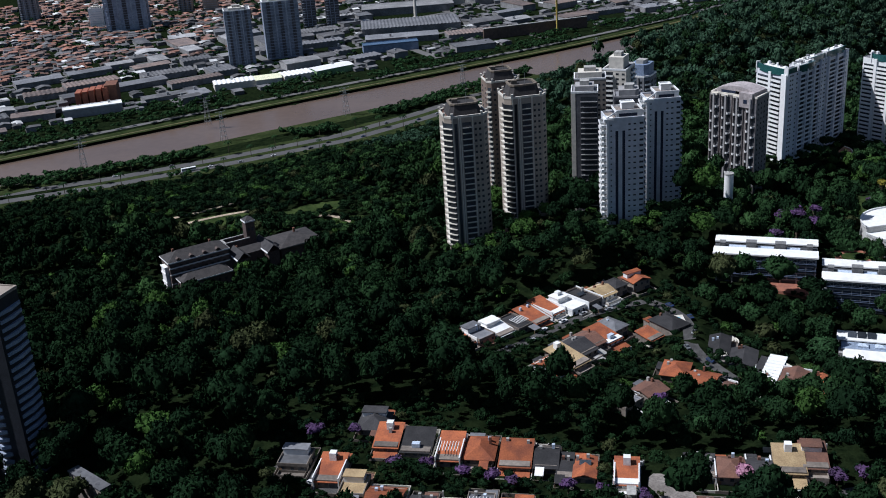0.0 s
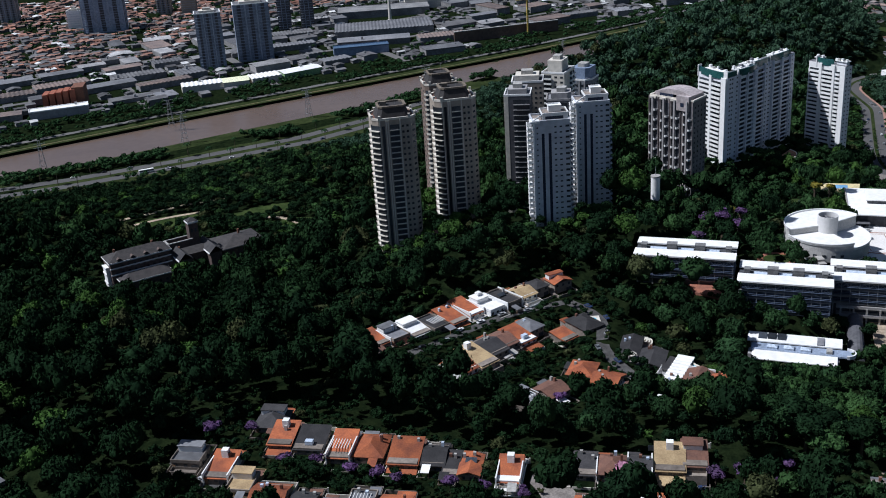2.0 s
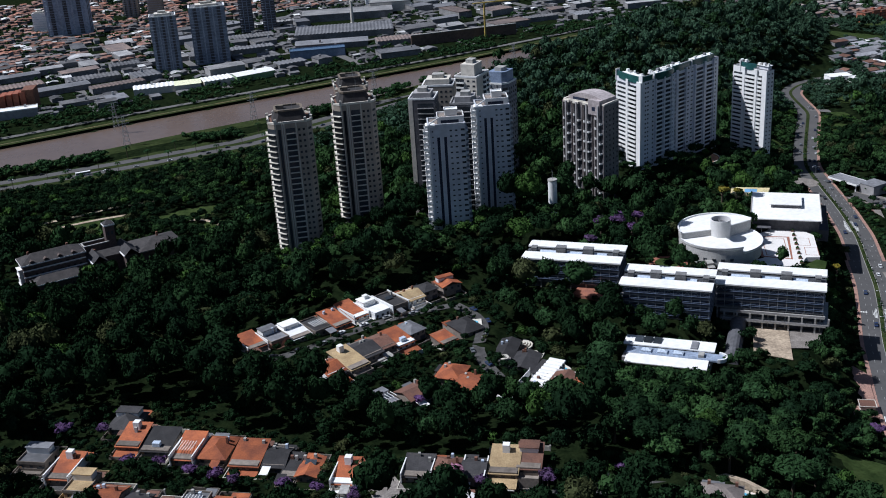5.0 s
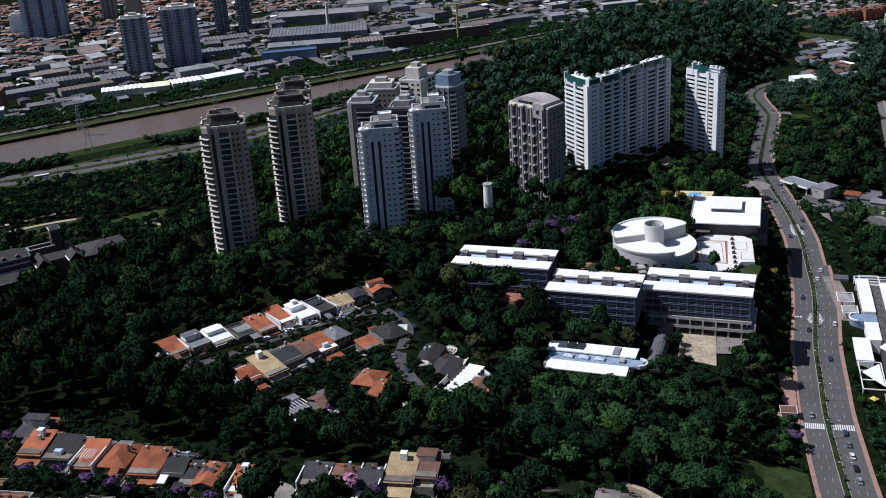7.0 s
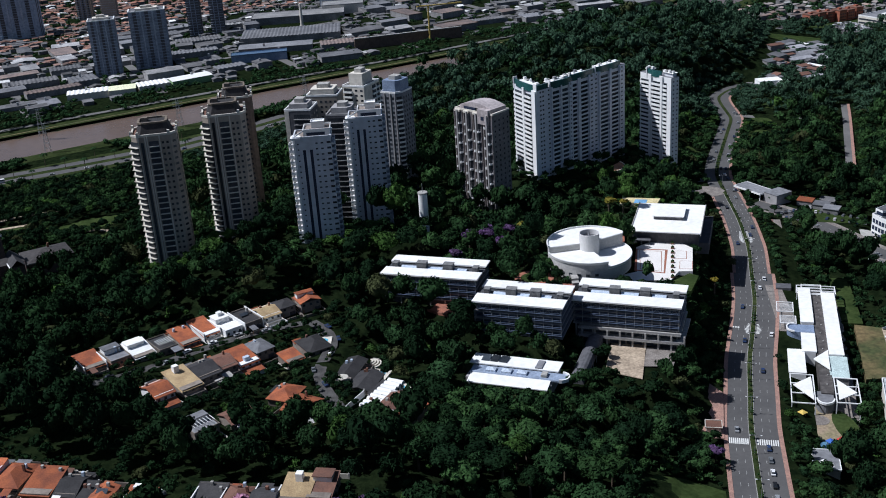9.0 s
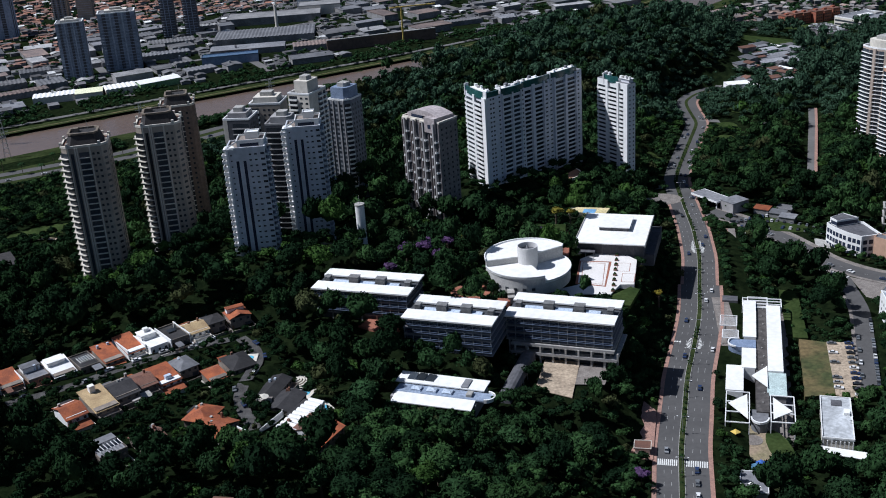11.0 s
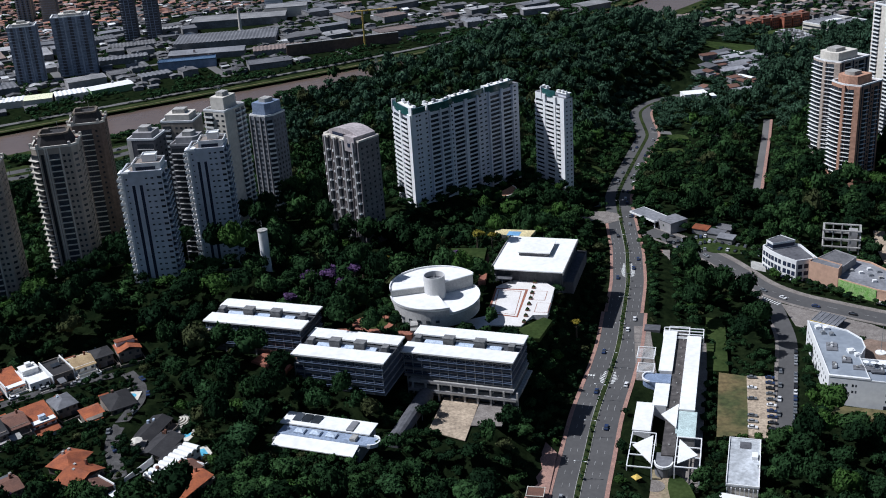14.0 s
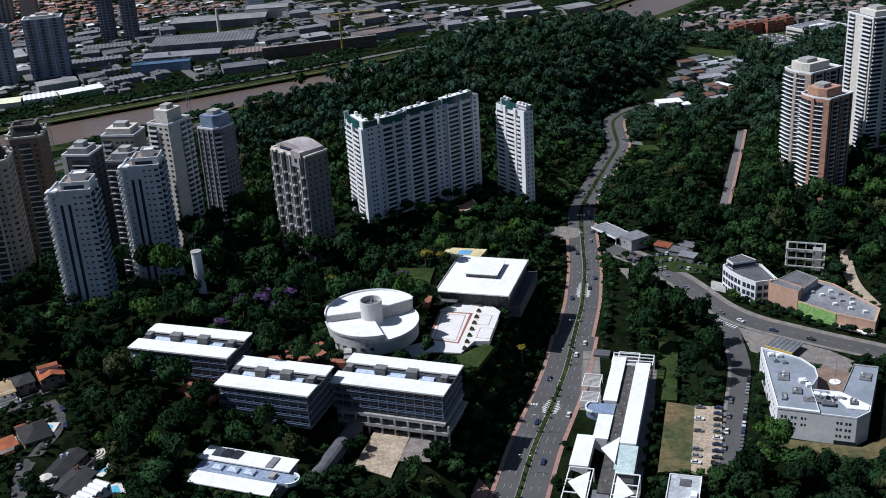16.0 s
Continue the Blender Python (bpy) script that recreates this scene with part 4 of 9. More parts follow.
# ---- the school ----
def school_block(x, y, z, W, D, a, low, floors):
    """A long block: two white roof strips, a sunken skylight strip between, dark louvred fronts."""
    t = thing("school_block", "long school block, white roof strips round a skylight trough", "school building", pose(x, y, 0, 0, 0, a), "school blocks")
    part("wall", Shape().box(-W / 2 + 1.5, W / 2 - 1.5, -D / 2 + 2.2, D / 2 - 2.2, low, z - 1.6), DARKWALL, t, "dark recessed walls")
    part("roof_strip", Shape().box(-W / 2, W / 2, -D / 2, -D * 0.13, z - 0.7, z), ROOFWHITE, t, "white front roof strip")
    part("roof_strip", Shape().box(-W / 2, W / 2, D * 0.17, D / 2, z - 0.7, z), ROOFWHITE, t, "white rear roof strip")
    trough = part("roof_trough", Shape().box(-W / 2 + 0.3, W / 2 - 0.3, -D * 0.13, D * 0.17, z - 1.8, z - 1.3), mat("trough_grey", (0.07, 0.075, 0.085), (0.05, 0.053, 0.06), 0.3), t, "dark roof trough")
    n = 3
    for i in range(n):
        u = -W / 2 + 5 + (W - 10) * (i + 0.5) / n
        L = ((W - 10) / n - 4.2) * (1.0, 0.86, 0.7)[i]
        s = Shape()
        pts = arc(0, 0, 1.75, 0, 180, 6)
        s.v = [(u - L / 2, p[0], z - 1.3 + 0.55 * p[1]) for p in pts] + [(u + L / 2, p[0], z - 1.3 + 0.55 * p[1]) for p in pts]
        k = len(pts)
        s.f = [(j, j + 1, k + j + 1, k + j) for j in range(k - 1)] + [tuple(range(k))[::-1], tuple(range(k, 2 * k))]
        part("skylight", s, SKYLIGHT, trough, "blue-tinted skylight")
    for i in range(n + 1):
        u = -W / 2 + 4 + (W - 8) * i / n
        big = i in (1, 2)
        w = 2.4 if big else 1.3
        part("roof_plant", Shape().box(u - w, u + w, -1.6, 1.9, z - 1.3, z + (2.0 if big else 1.2)).box(u - w - 0.15, u + w + 0.15, -1.75, 2.05, z + (2.0 if big else 1.2), z + (2.25 if big else 1.4)), mat("plant_grey", (0.20, 0.20, 0.20), (0.14, 0.14, 0.14), 0.5), trough)
    fh = 3.5
    for i in range(floors):
        zz = z - 1.7 - fh * (i + 1)
        part("window_band", Shape().box(-W / 2 + 2, W / 2 - 2, -D / 2 + 2.05, -D / 2 + 2.2, zz + 0.6, zz + fh - 0.5), NAVY, t)
        part("floor_slab", Shape().box(-W / 2 + 0.6, W / 2 - 0.6, -D / 2 + 0.6, D / 2 - 0.6, zz - 0.2, zz + 0.08), GREYWALL, t)
        me = Shape().box(-W / 2 + 0.8, W / 2 - 0.8, -0.2, 0.2, -0.07, 0.07).mesh("louvre", DARKSTEEL)
        many("louvre", me, t, [(0, -D / 2 + 0.35 + 0.3 * j, zz + 1.5 + 0.62 * j) for j in range(3)])
        end = Shape().box(-0.1, 0.1, -D / 2 + 1, D / 2 - 1, -0.09, 0.09).mesh("louvre", DARKSTEEL)
        many("louvre", end, t, [(W / 2 - 0.8, 0, zz + 0.7 + 0.9 * j) for j in range(3)])
    cols = int(W / 4.2)
    strut = Shape().box(-0.17, 0.17, -0.17, 0.17, 0, z - 0.9 - (z - 1.7 - fh * floors)).mesh("strut", METAL)
    many("strut", strut, t, [(-W / 2 + 1.2 + (W - 2.4) * i / cols, -D / 2 + 0.75, z - 1.7 - fh * floors) for i in range(cols + 1)])
    # the zigzag of braces under the eaves
    brace = Shape().add([(x + dx, y, h) for y in (-0.06, 0.06) for x, dx, h in ((0, 0, 0), (0, 0.22, 0), (1.9, 0.22, 2.3), (1.9, 0, 2.3))], [(0, 1, 2, 3), (7, 6, 5, 4), (0, 3, 7, 4), (1, 5, 6, 2)]).mesh("brace", GREYWALL)
    step = (W - 2.4) / cols
    many("brace", brace, t, [(-W / 2 + 1.2 + step * i, -D / 2 + 0.62, z - 4.1) for i in range(cols)])
    many("brace", brace, t, [pose(-W / 2 + 1.2 + step * (i + 1), -D / 2 + 0.66, z - 4.1, 0, 0, 180) for i in range(cols)])
    part("fascia_truss", Shape().box(-W / 2 + 0.8, W / 2 - 0.8, -D / 2 + 0.5, -D / 2 + 0.8, z - 1.75, z - 1.45), METAL, t, "pale steel beam under the eaves")
    post = Shape().box(-0.3, 0.3, -0.3, 0.3, low, z - 1.7 - fh * floors).mesh("column", CONCRETE)
    many("column", post, t, [(-W / 2 + 2 + (W - 4) * i / 6, -D / 2 + 1.4, 0) for i in range(7)])
    return t


school_block(158, 489.5, 60, 49, 24, -18.5, 43.5, 3)
school_block(198.5, 460.5, 56, 43, 25.5, -19.5, 40, 4)
_s3 = school_block(249, 466, 50.5, 51, 26, -19.5, 28, 3)
for _i, _z in enumerate((37.2, 33.4)):
    part("lower_slab", Shape().box(-22, 25.5 + 1.5 * _i, -14.6 - 1.0 * _i, 12, _z - 0.5, _z + 0.2), CONCRETE, _s3, "deep concrete floor slab")
    part("slab_rail", Shape().box(-22, 25.5 + 1.5 * _i, -14.6 - 1.0 * _i, -14.4 - 1.0 * _i, _z + 0.2, _z + 0.9), GREYWALL, _s3)
part("lower_wall", Shape().box(-21, 25, -11, 11, 28, 37), DARKWALL, _s3)
many("lower_column", Shape().box(-0.4, 0.4, -0.4, 0.4, 28, 37).mesh("lower_column", CONCRETE), _s3, [(-20 + 5.9 * i, -14.6, 0) for i in range(9)])


def round_hall():
    t = thing("round_hall", "white round hall with stepped sector roofs and a central drum", "hall", pose(236.5, 513.5, 0))
    R, g = 21.5, 45.5
    for a0, a1, z, n, m in ((28, 190, 58.0, 22, "back"), (190, 288, 54.6, 16, "mid"), (288, 388, 51.8, 14, "low")):
        pts = [(0, 0)] + arc(0, 0, R, a0, a1, n)
        part("roof_sector", Shape().prism(pts, z - 0.5, z), ROOFWHITE, t, "white fan-shaped roof sector")
        part("sector_wall", Shape().prism([(0, 0)] + arc(0, 0, R - 0.4, a0, a1, n), g, z - 0.5), mat("hall_concrete", (0.50, 0.49, 0.47), (0.42, 0.41, 0.40), 0.3, stain=0.15), t)
        o, i = arc(0, 0, R + 0.15, a0, a1, n), arc(0, 0, R - 0.35, a0, a1, n)
        part("rim", Shape().ring(o + i[::-1], [(x * 0.999, y * 0.999) for x, y in o + i[::-1]], z, z + 0.8).prism(o + i[::-1], z, z + 0.8), WHITE, t)
    s = Shape()
    o, i = arc(0, 0, 5.1, 0, 360, 28)[:-1], arc(0, 0, 4.7, 0, 360, 28)[:-1]
    s.ring(o, i, 51, 63.2)
    drum = part("drum", s, mat("ribbed_concrete", (0.62, 0.61, 0.60), (0.56, 0.55, 0.54), 0.3, stain=0.06), t, "ribbed open-topped drum")
    part("drum_floor", Shape().cyl(0, 0, 4.7, 60.2, 60.6, 28), DARKWALL, drum)
    part("drum_rib", Shape().box(-4.6, 4.6, -0.2, 0.2, 61.0, 61.6).box(-0.2, 0.2, -4.6, 4.6, 61.0, 61.6), METAL, drum)
    w = Shape().box(-0.9, 0.9, -0.12, 0.2, 0, 1.3).mesh("window", GLASS)
    many("window", w, t, [pose((R - 0.35) * math.cos(radians(a)), (R - 0.35) * math.sin(radians(a)), 48.0, 0, 0, a + 90) for a in range(200, 280, 12)])
    part("entrance_stair", Shape().box(-12, -8.5, -23, -17, 44, 48.5).box(-12, -8.5, -26, -23, 44, 47.4), CONCRETE, t)


round_hall()


def sports_hall():
    t = thing("sports_hall", "white flat-roofed sports hall with a raised roof light", "hall", pose(290, 574.5, 0, 0, 0, -17))
    W, D, z = 37.5, 46, 45
    part("wall", Shape().box(-W / 2 + 0.8, W / 2 - 0.8, -D / 2 + 3.5, D / 2 - 0.8, 31, z - 0.6), DARKWALL, t)
    part("roof", Shape().box(-W / 2, W / 2, -D / 2 + 0.6, D / 2, z - 0.6, z), ROOFWHITE, t, "white roof sheet")
    light = part("roof_light", Shape().box(-8.2, 7.8, -3.5, 14, z, z + 2.0), DARKWALL, t, "dark louvred sides of the roof light")
    part("roof_light_cap", Shape().box(-9, 8.6, -4.3, 14.8, z + 2.0, z + 2.4), ROOFWHITE, light)
    part("gutter", Shape().box(-W / 2 - 0.4, -W / 2, -D / 2 + 0.6, D / 2, z - 1.6, z + 0.5), CONCRETE, t)
    part("gutter", Shape().box(W / 2, W / 2 + 0.4, -D / 2 + 0.6, D / 2, z - 1.6, z + 0.3), CONCRETE, t)
    part("side_wing", Shape().box(W / 2 - 0.8, W / 2 + 4.5, -D / 2 + 6, D / 2 + 2, 31, 36.5), DARKWALL, t)
    part("wing_rim", Shape().parapet(W / 2 - 0.8, W / 2 + 4.5, -D / 2 + 6, D / 2 + 2, 36.5, 37.5, 0.4), DARKWALL, t)
    many("pillar", Shape().box(-0.25, 0.25, -0.25, 0.25, 33, z - 0.7).mesh("pillar", DARKWALL), t, [(-W / 2 + 2 + 4.2 * i, -D / 2 + 2.4, 0) for i in range(9)])


sports_hall()


def pavilion():
    t = thing("pavilion", "low white pavilion with a blue-grey skylight strip and rounded end", "school building", pose(190.3, 418, 0, 0, 0, -20.5))
    W, D, z = 41, 19, 40.5
    part("wall", Shape().box(-W / 2 + 1, W / 2 - 2, -D / 2 + 1, D / 2 - 1, 32, z - 2.2), GREYWALL, t)
    part("roof", Shape().box(-W / 2, W / 2 - 1, 0.5, D / 2, z - 0.5, z), ROOFWHITE, t, "white rear roof plane")
    part("roof", Shape().shed(-W / 2 + 3, W / 2 - 3, -D / 2 - 2.6, -6, z - 2.3, z - 1.0, 0.4), ROOFWHITE, t, "white front roof plane")
    strip = part("skylight_strip", Shape().box(-W / 2 + 2, W / 2 + 1, -6, 0.5, z - 1.6, z - 0.9).prism([(W / 2 + 1, -6)] + arc(W / 2 + 1, -2.75, 3.25, -90, 90, 8) + [(W / 2 + 1, 0.5)], z - 1.6, z - 0.9), mat("blue_grey_roof", (0.30, 0.36, 0.47), None, 0.2, rough=0.4), t, "blue-grey trough with rounded end")
    o, i = arc(W / 2 + 1, -2.75, 3.9, -90, 90, 10), arc(W / 2 + 1, -2.75, 3.3, -90, 90, 10)
    part("rounded_rim", Shape().prism(o + i[::-1], z - 1.6, z), WHITE, t)
    for u in (-9.5, -2.5, 4.5):
        part("skylight_dome", Shape().box(u - 2.2, u + 2.2, -4.6, -1.2, z - 0.9, z - 0.1).hip(u - 2.2, u + 2.2, -4.6, -1.2, z - 0.1, 0.8, 0.0), SKYLIGHT, strip)
    for i in range(3):
        part("solar_panel", Shape().shed(-W / 2 + 4.5 + 4.1 * i, -W / 2 + 8.2 + 4.1 * i, 3, 8.2, z + 0.2, z + 0.7, 0.15, 0), GLASS, t, "dark solar panel")
    part("roof_hatch", Shape().box(9, 12, 1, 8, z, z + 0.5), SHEDROOF, t)
    part("vent", Shape().box(13, 15.5, -4.5, -1, z - 0.9, z + 0.3), CONCRETE, t)


pavilion()


def yard(name, poly, lift, m, label, z=None, th=0.3):
    zz = z if z is not None else max(land(*p) for p in poly)
    return setting(name, Shape().prism(poly, zz + lift - th, zz + lift), m, label)


# courts, lawns and terraces of the school
yard("court", [(238.6, 456.5), (254, 452), (246.5, 420.5), (231.5, 430)], 0.1, SAND, "sandy paved sports court", 29.4)
yard("lawn", [(238, 570), (261, 567), (265, 594), (245, 597)], 0.0, LAWN, "dark green playing lawn of the school", 42, 10)
_pale = mat("pale_paving", (0.74, 0.71, 0.68), (0.69, 0.66, 0.62), 0.2, stain=0.08)
yard("plaza", [(249, 514), (262, 519), (267.5, 552), (277, 559.5), (290, 559), (297, 546), (290, 515), (283, 516), (276.5, 505), (262, 508)], 0.0, _pale, "pale paved terrace of the school", 37.6, 2.5)
yard("garden_path", [(238, 508), (249, 515), (263, 508), (252, 501), (243, 500)], 0.04, _pale, "pale paved way to the round hall", 37.8, 3)
_q = [(267, 550), (283.5, 545.8), (275.6, 514.3), (260.8, 520.5)]
_m = (271.7, 532.6)
for _h, _w, _l, _n in ((1.0, REDPAVE, "red-brown border of the paved court", "court_border"), (0.86, _pale, "white paved play court", "play_court"), (0.70, REDPAVE, "red line round the court", "court_line"), (0.66, _pale, "white middle of the court", "play_court")):
    yard(_n, [(_m[0] + (x - _m[0]) * (_h if _h < 0.9 else 1.0), _m[1] + (y - _m[1]) * (_h + 0.5 * (1 - _h))) for x, y in _q[::-1]], 0.1 - 0.1 * _h + 0.02, _w, _l, 37.6, 0.05)
for _y0 in (523.5, 537.5):
    yard("court_line", [sliver(p, (288.5, _y0, -13)) for p in ((-3.4, -5.4), (3.4, -5.4), (3.4, 5.4), (-3.4, 5.4))], 0.03, REDPAVE, "thin red outline of a small court", 37.6, 0.04)
    yard("play_court", [sliver(p, (288.5, _y0, -13)) for p in ((-3.1, -5.1), (3.1, -5.1), (3.1, 5.1), (-3.1, 5.1))], 0.05, _pale, "small white paved court", 37.6, 0.04)
yard("flower_path", [(258, 553), (262, 556), (267, 592), (262, 596)], 0.2, REDPAVE, "red paved garden way beside the lawn", 38.4, 3)
for _i in range(8):
    _x, _y = 278.2 + 1.35 * _i, 508.5 + 6.4 * _i
    _t = thing("planter", "square dark planter box with clipped shrub", "planter", pose(_x, _y, 37.66, 0, 0, -16), "planters along the court")
    part("box", Shape().box(-0.9, 0.9, -0.9, 0.9, 0, 0.8), TILEBROWN, _t)
    part("shrub", Shape().hip(-0.8, 0.8, -0.8, 0.8, 0.8, 1.2, 0.0), LEAFDARK, _t)
_t = thing("sun_shelter", "dark open shelter on the paved terrace", "shelter", pose(271.5, 557.5, 37.6, 0, 0, -16))
part("roof", Shape().box(-5, 5, -3, 3, 2.6, 2.9), DARKWALL, _t)
many("post", Shape().box(-0.12, 0.12, -0.12, 0.12, 0, 2.6).mesh("post", METAL), _t, [(x, y, 0) for x in (-4.6, 0, 4.6) for y in (-2.7, 2.7)])
yard("lawn", [(247, 606), (262, 604), (258, 566), (247, 566)], 0.1, LAWN, "green playing lawn")
yard("garden_path", [(207 + 10 * math.cos(k * 0.449), 500 + 9 * math.sin(k * 0.449)) for k in range(14)], 0.15, REDPAVE, "red brick ring path in the garden", 46.2, 2)
yard("lawn", [(207 + 7 * math.cos(k * 0.449), 500 + 6.2 * math.sin(k * 0.449)) for k in range(14)], 0.22, LAWN, "round clipped lawn", 46.2, 2)
yard("ball_court", [(272, 624), (294, 618), (289, 606), (268, 611)], 0.5, mat("yellow_court", (0.68, 0.58, 0.32), None, 0.2), "yellow painted ball court", 40.6, 2.0)
yard("court_centre", [(279, 619), (286, 617), (284, 611), (277, 613)], 0.56, mat("court_blue", (0.18, 0.38, 0.62), None, 0.3), "blue painted middle of the ball court", 40.6, 0.1)
yard("terrace", [(153, 472), (161, 482), (176, 477), (170, 459)], 0.5, REDPAVE, "red paved terrace between the blocks", 45.0, 2)
yard("service_yard", [(254, 450), (268, 446), (262, 430), (249, 432)], 0.05, PAVE, "paved service yard", 29.4)
_t = thing("covered_walk", "long dark barrel-roofed covered walk", "walkway", pose(226, 441, 29, 0, 0, -19.5))
_s = Shape()
_p = arc(0, 3.4, 3.6, 0, 180, 8)
_s.v = [(x, -29, z) for x, z in _p] + [(x, 14, z) for x, z in _p]
_s.f = [(j, j + 1, 9 + j + 1, 9 + j) for j in range(8)] + [tuple(range(9))[::-1], tuple(range(9, 18))]
part("roof", _s, DARKWALL, _t)
part("rib", Shape().box(-3.3, 3.3, -29.2, -28.9, 3.0, 3.4), METAL, _t)
many("post", Shape().box(-0.15, 0.15, -0.15, 0.15, 0, 3.4).mesh("post", METAL), _t, [(x, -28 + 6.8 * i, 0) for x in (-3.5, 3.5) for i in range(7)])
_t = thing("water_tower", "white cylindrical water tower among trees", "water tower", pose(153, 541, 0))
part("shaft", Shape().cyl(0, 0, 2.4, 45, 80.5, 24), WHITE, _t, smooth=False)
part("lid", Shape().cyl(0, 0, 2.6, 80.5, 81.2, 24), CONCRETE, _t)
part("mast", Shape().cyl(0, 0, 0.12, 81.2, 86, 6), METAL, _t)
yard("lawn", [(252, 503), (276, 504), (288, 514), (292, 510), (284, 492), (254, 497)], 0.0, LAWN, "clipped lawn below the paved terrace", 37.0, 2)
yard("terrace", [(190, 497), (226, 489), (225, 485.5), (189, 493)], 0.3, REDPAVE, "red paved strip behind the school blocks", 46.0, 3)

# ---- the houses on the hill ----
WINDOW = Shape().box(-0.6, 0.6, -0.06, 0.1, 0, 1.2).mesh("window", GLASS)
FRAME = Shape().box(-0.7, 0.7, -0.10, 0.08, -0.1, 0.0).mesh("sill", WHITE)


def house(x, y, a, w, d, h, roof, kind, label, wall=None, more=(), group="houses on the hill"):
    """A two-storey town house. kind: the roof's form; more: what else it carries."""
    g = min(land(*sliver(p, (x, y, a))) for p in ((-w / 2, -d / 2), (w / 2, -d / 2), (w / 2, d / 2), (-w / 2, d / 2)))
    z = land(x, y) + h - 1.9
    if wall is not PINKISH and wall is not TILEPALE and not (wall is WHITE and int(x * 7 + y * 3) % 3 == 0):
        wall = CLAYWALL
    t = thing("house", label, "house", pose(x, y, 0, 0, 0, a), group)
    x0, x1, y0, y1 = -w / 2, w / 2, -d / 2, d / 2
    shell = part("wall", Shape().box(x0 + 0.2, x1 - 0.2, y0 + 0.2, y1 - 0.2, g - 0.6, z), wall, t)
    if kind == "gable":
        part("roof", Shape().gable(x0, x1, y0, y1, z, d * 0.17), roof, t)
        part("gable_wall", Shape().prism([(x0 + 0.25, y0 + 1.0), (x1 - 0.25, y0 + 1.0), (x1 - 0.25, y1 - 1.0), (x0 + 0.25, y1 - 1.0)], z, z + d * 0.04), wall, t)
    elif kind == "cross":
        part("roof", Shape().gable(x0, x1, y0, y1, z, w * 0.18, along="y"), roof, t)
    elif kind == "vaults":
        part("roof", Shape().box(x0, x1, y0, y1, z - 0.2, z), TILEBROWN, t)
        for i in range(9):
            u, r = x0 + w * (i + 0.5) / 9, w / 18 - 0.12
            q = [(u + r * math.cos(a2 * math.pi / 6), z + 0.05 + 0.75 * r * math.sin(a2 * math.pi / 6)) for a2 in range(7)]
            s = Shape().add([(b, y0 - 0.4, c) for b, c in q] + [(b, y1 + 0.4, c) for b, c in q], [(j, j + 1, 8 + j, 7 + j) for j in range(6)] + [tuple(range(7))[::-1], tuple(range(7, 14))])
            part("vault", s, ROOFWHITE, t, "white barrel vault")
    elif kind == "hip":
        part("roof", Shape().hip(x0, x1, y0, y1, z, min(w, d) * 0.24), roof, t)
    elif kind == "shed":
        part("roof", Shape().shed(x0, x1, y0, y1, z - 0.6, z + d * 0.13), roof, t)
        part("rear_wall", Shape().box(x0 + 0.25, x1 - 0.25, y1 - 0.45, y1 - 0.25, z, z + d * 0.12), wall, t)
    else:
        part("roof", Shape().box(x0 + 0.3, x1 - 0.3, y0 + 0.3, y1 - 0.3, z, z + 0.25), roof, t)
        part("parapet", Shape().parapet(x0, x1, y0, y1, z - 0.3, z + 0.9, 0.3), WHITE if wall is WHITE else CLAYWALL, t)
    for m in more:
        if m == "parapets":
            hh = d * 0.13 + 0.5
            for sx in (x0 - 0.2, x1 - 0.2):
                part("party_wall", Shape().box(sx, sx + 0.4, y0 - 0.5, y1 + 0.3, g, z + hh * 0.55), WHITE, t, "white party wall")
        elif m == "terrace":
            deck = part("terrace", Shape().box(x0 + 0.5, x1 - 0.5, y0 - 3.2, y0 + 0.2, g - 0.6, z - 2.9), wall, t)
            part("terrace_rail", Shape().parapet(x0 + 0.5, x1 - 0.5, y0 - 3.2, y0 + 0.2, z - 2.9, z - 1.9, 0.2), OFFWHITE if wall is WHITE else wall, deck)
        elif m == "step":
            part("lower_roof", Shape().shed(x0 + 0.4, x1 - 0.4, y0 - 4.2, y0 - 0.2, z - 3.2, z - 2.2), roof, t)
            part("lower_wall", Shape().box(x0 + 0.6, x1 - 0.6, y0 - 4.0, y0 + 0.2, g - 0.6, z - 3.3), wall, t)
        elif m == "tank":
            part("water_tank", Shape().box(-1.2, 1.2, y1 - 4.2, y1 - 1.8, z, z + d * 0.17 + 1.6), WHITE, t)
        elif m == "chimney":
            part("chimney", Shape().box(x1 - 2.4, x1 - 1.6, 1, 1.8, z, z + d * 0.17 + 1.3), BRICK, t)
        elif m == "skylight":
            part("skylight", Shape().box(-1.4, 1.4, y0 + 2, y0 + 4, z + 0.1, z + d * 0.12), SKYLIGHT, t)
        elif m == "pergola":
            me = Shape().box(-0.09, 0.09, -d * 0.2, d * 0.2, z + 2.3, z + 2.5).mesh("slat", WHITE)
            many("slat", me, t, [(x0 + 1.2 + (w - 2.4) * i / 6, -d * 0.18, 0) for i in range(7)])
        elif m == "box":
            part("roof_room", Shape().box(x0 + 0.6, x1 - 1.5, y1 - d * 0.4, y1 - 0.6, z, z + 2.6), WHITE, t)
            part("roof_room_lid", Shape().box(x0 + 0.3, x1 - 1.2, y1 - d * 0.4 - 0.3, y1 - 0.3, z + 2.6, z + 2.85), roof, t)
        elif m == "solar":
            part("solar_panel", Shape().shed(-2, 2, y0 + d * 0.5, y0 + d * 0.5 + 2, z + 0.9, z + 1.7, 0.12, 0), GLASS, t)
    # what has gathered round it: a back annexe, tanks and a yard wall
    k = random.Random(int(x * 31 + y * 17))
    aw, ad = w * k.uniform(0.35, 0.6), k.uniform(2.6, 4.2)
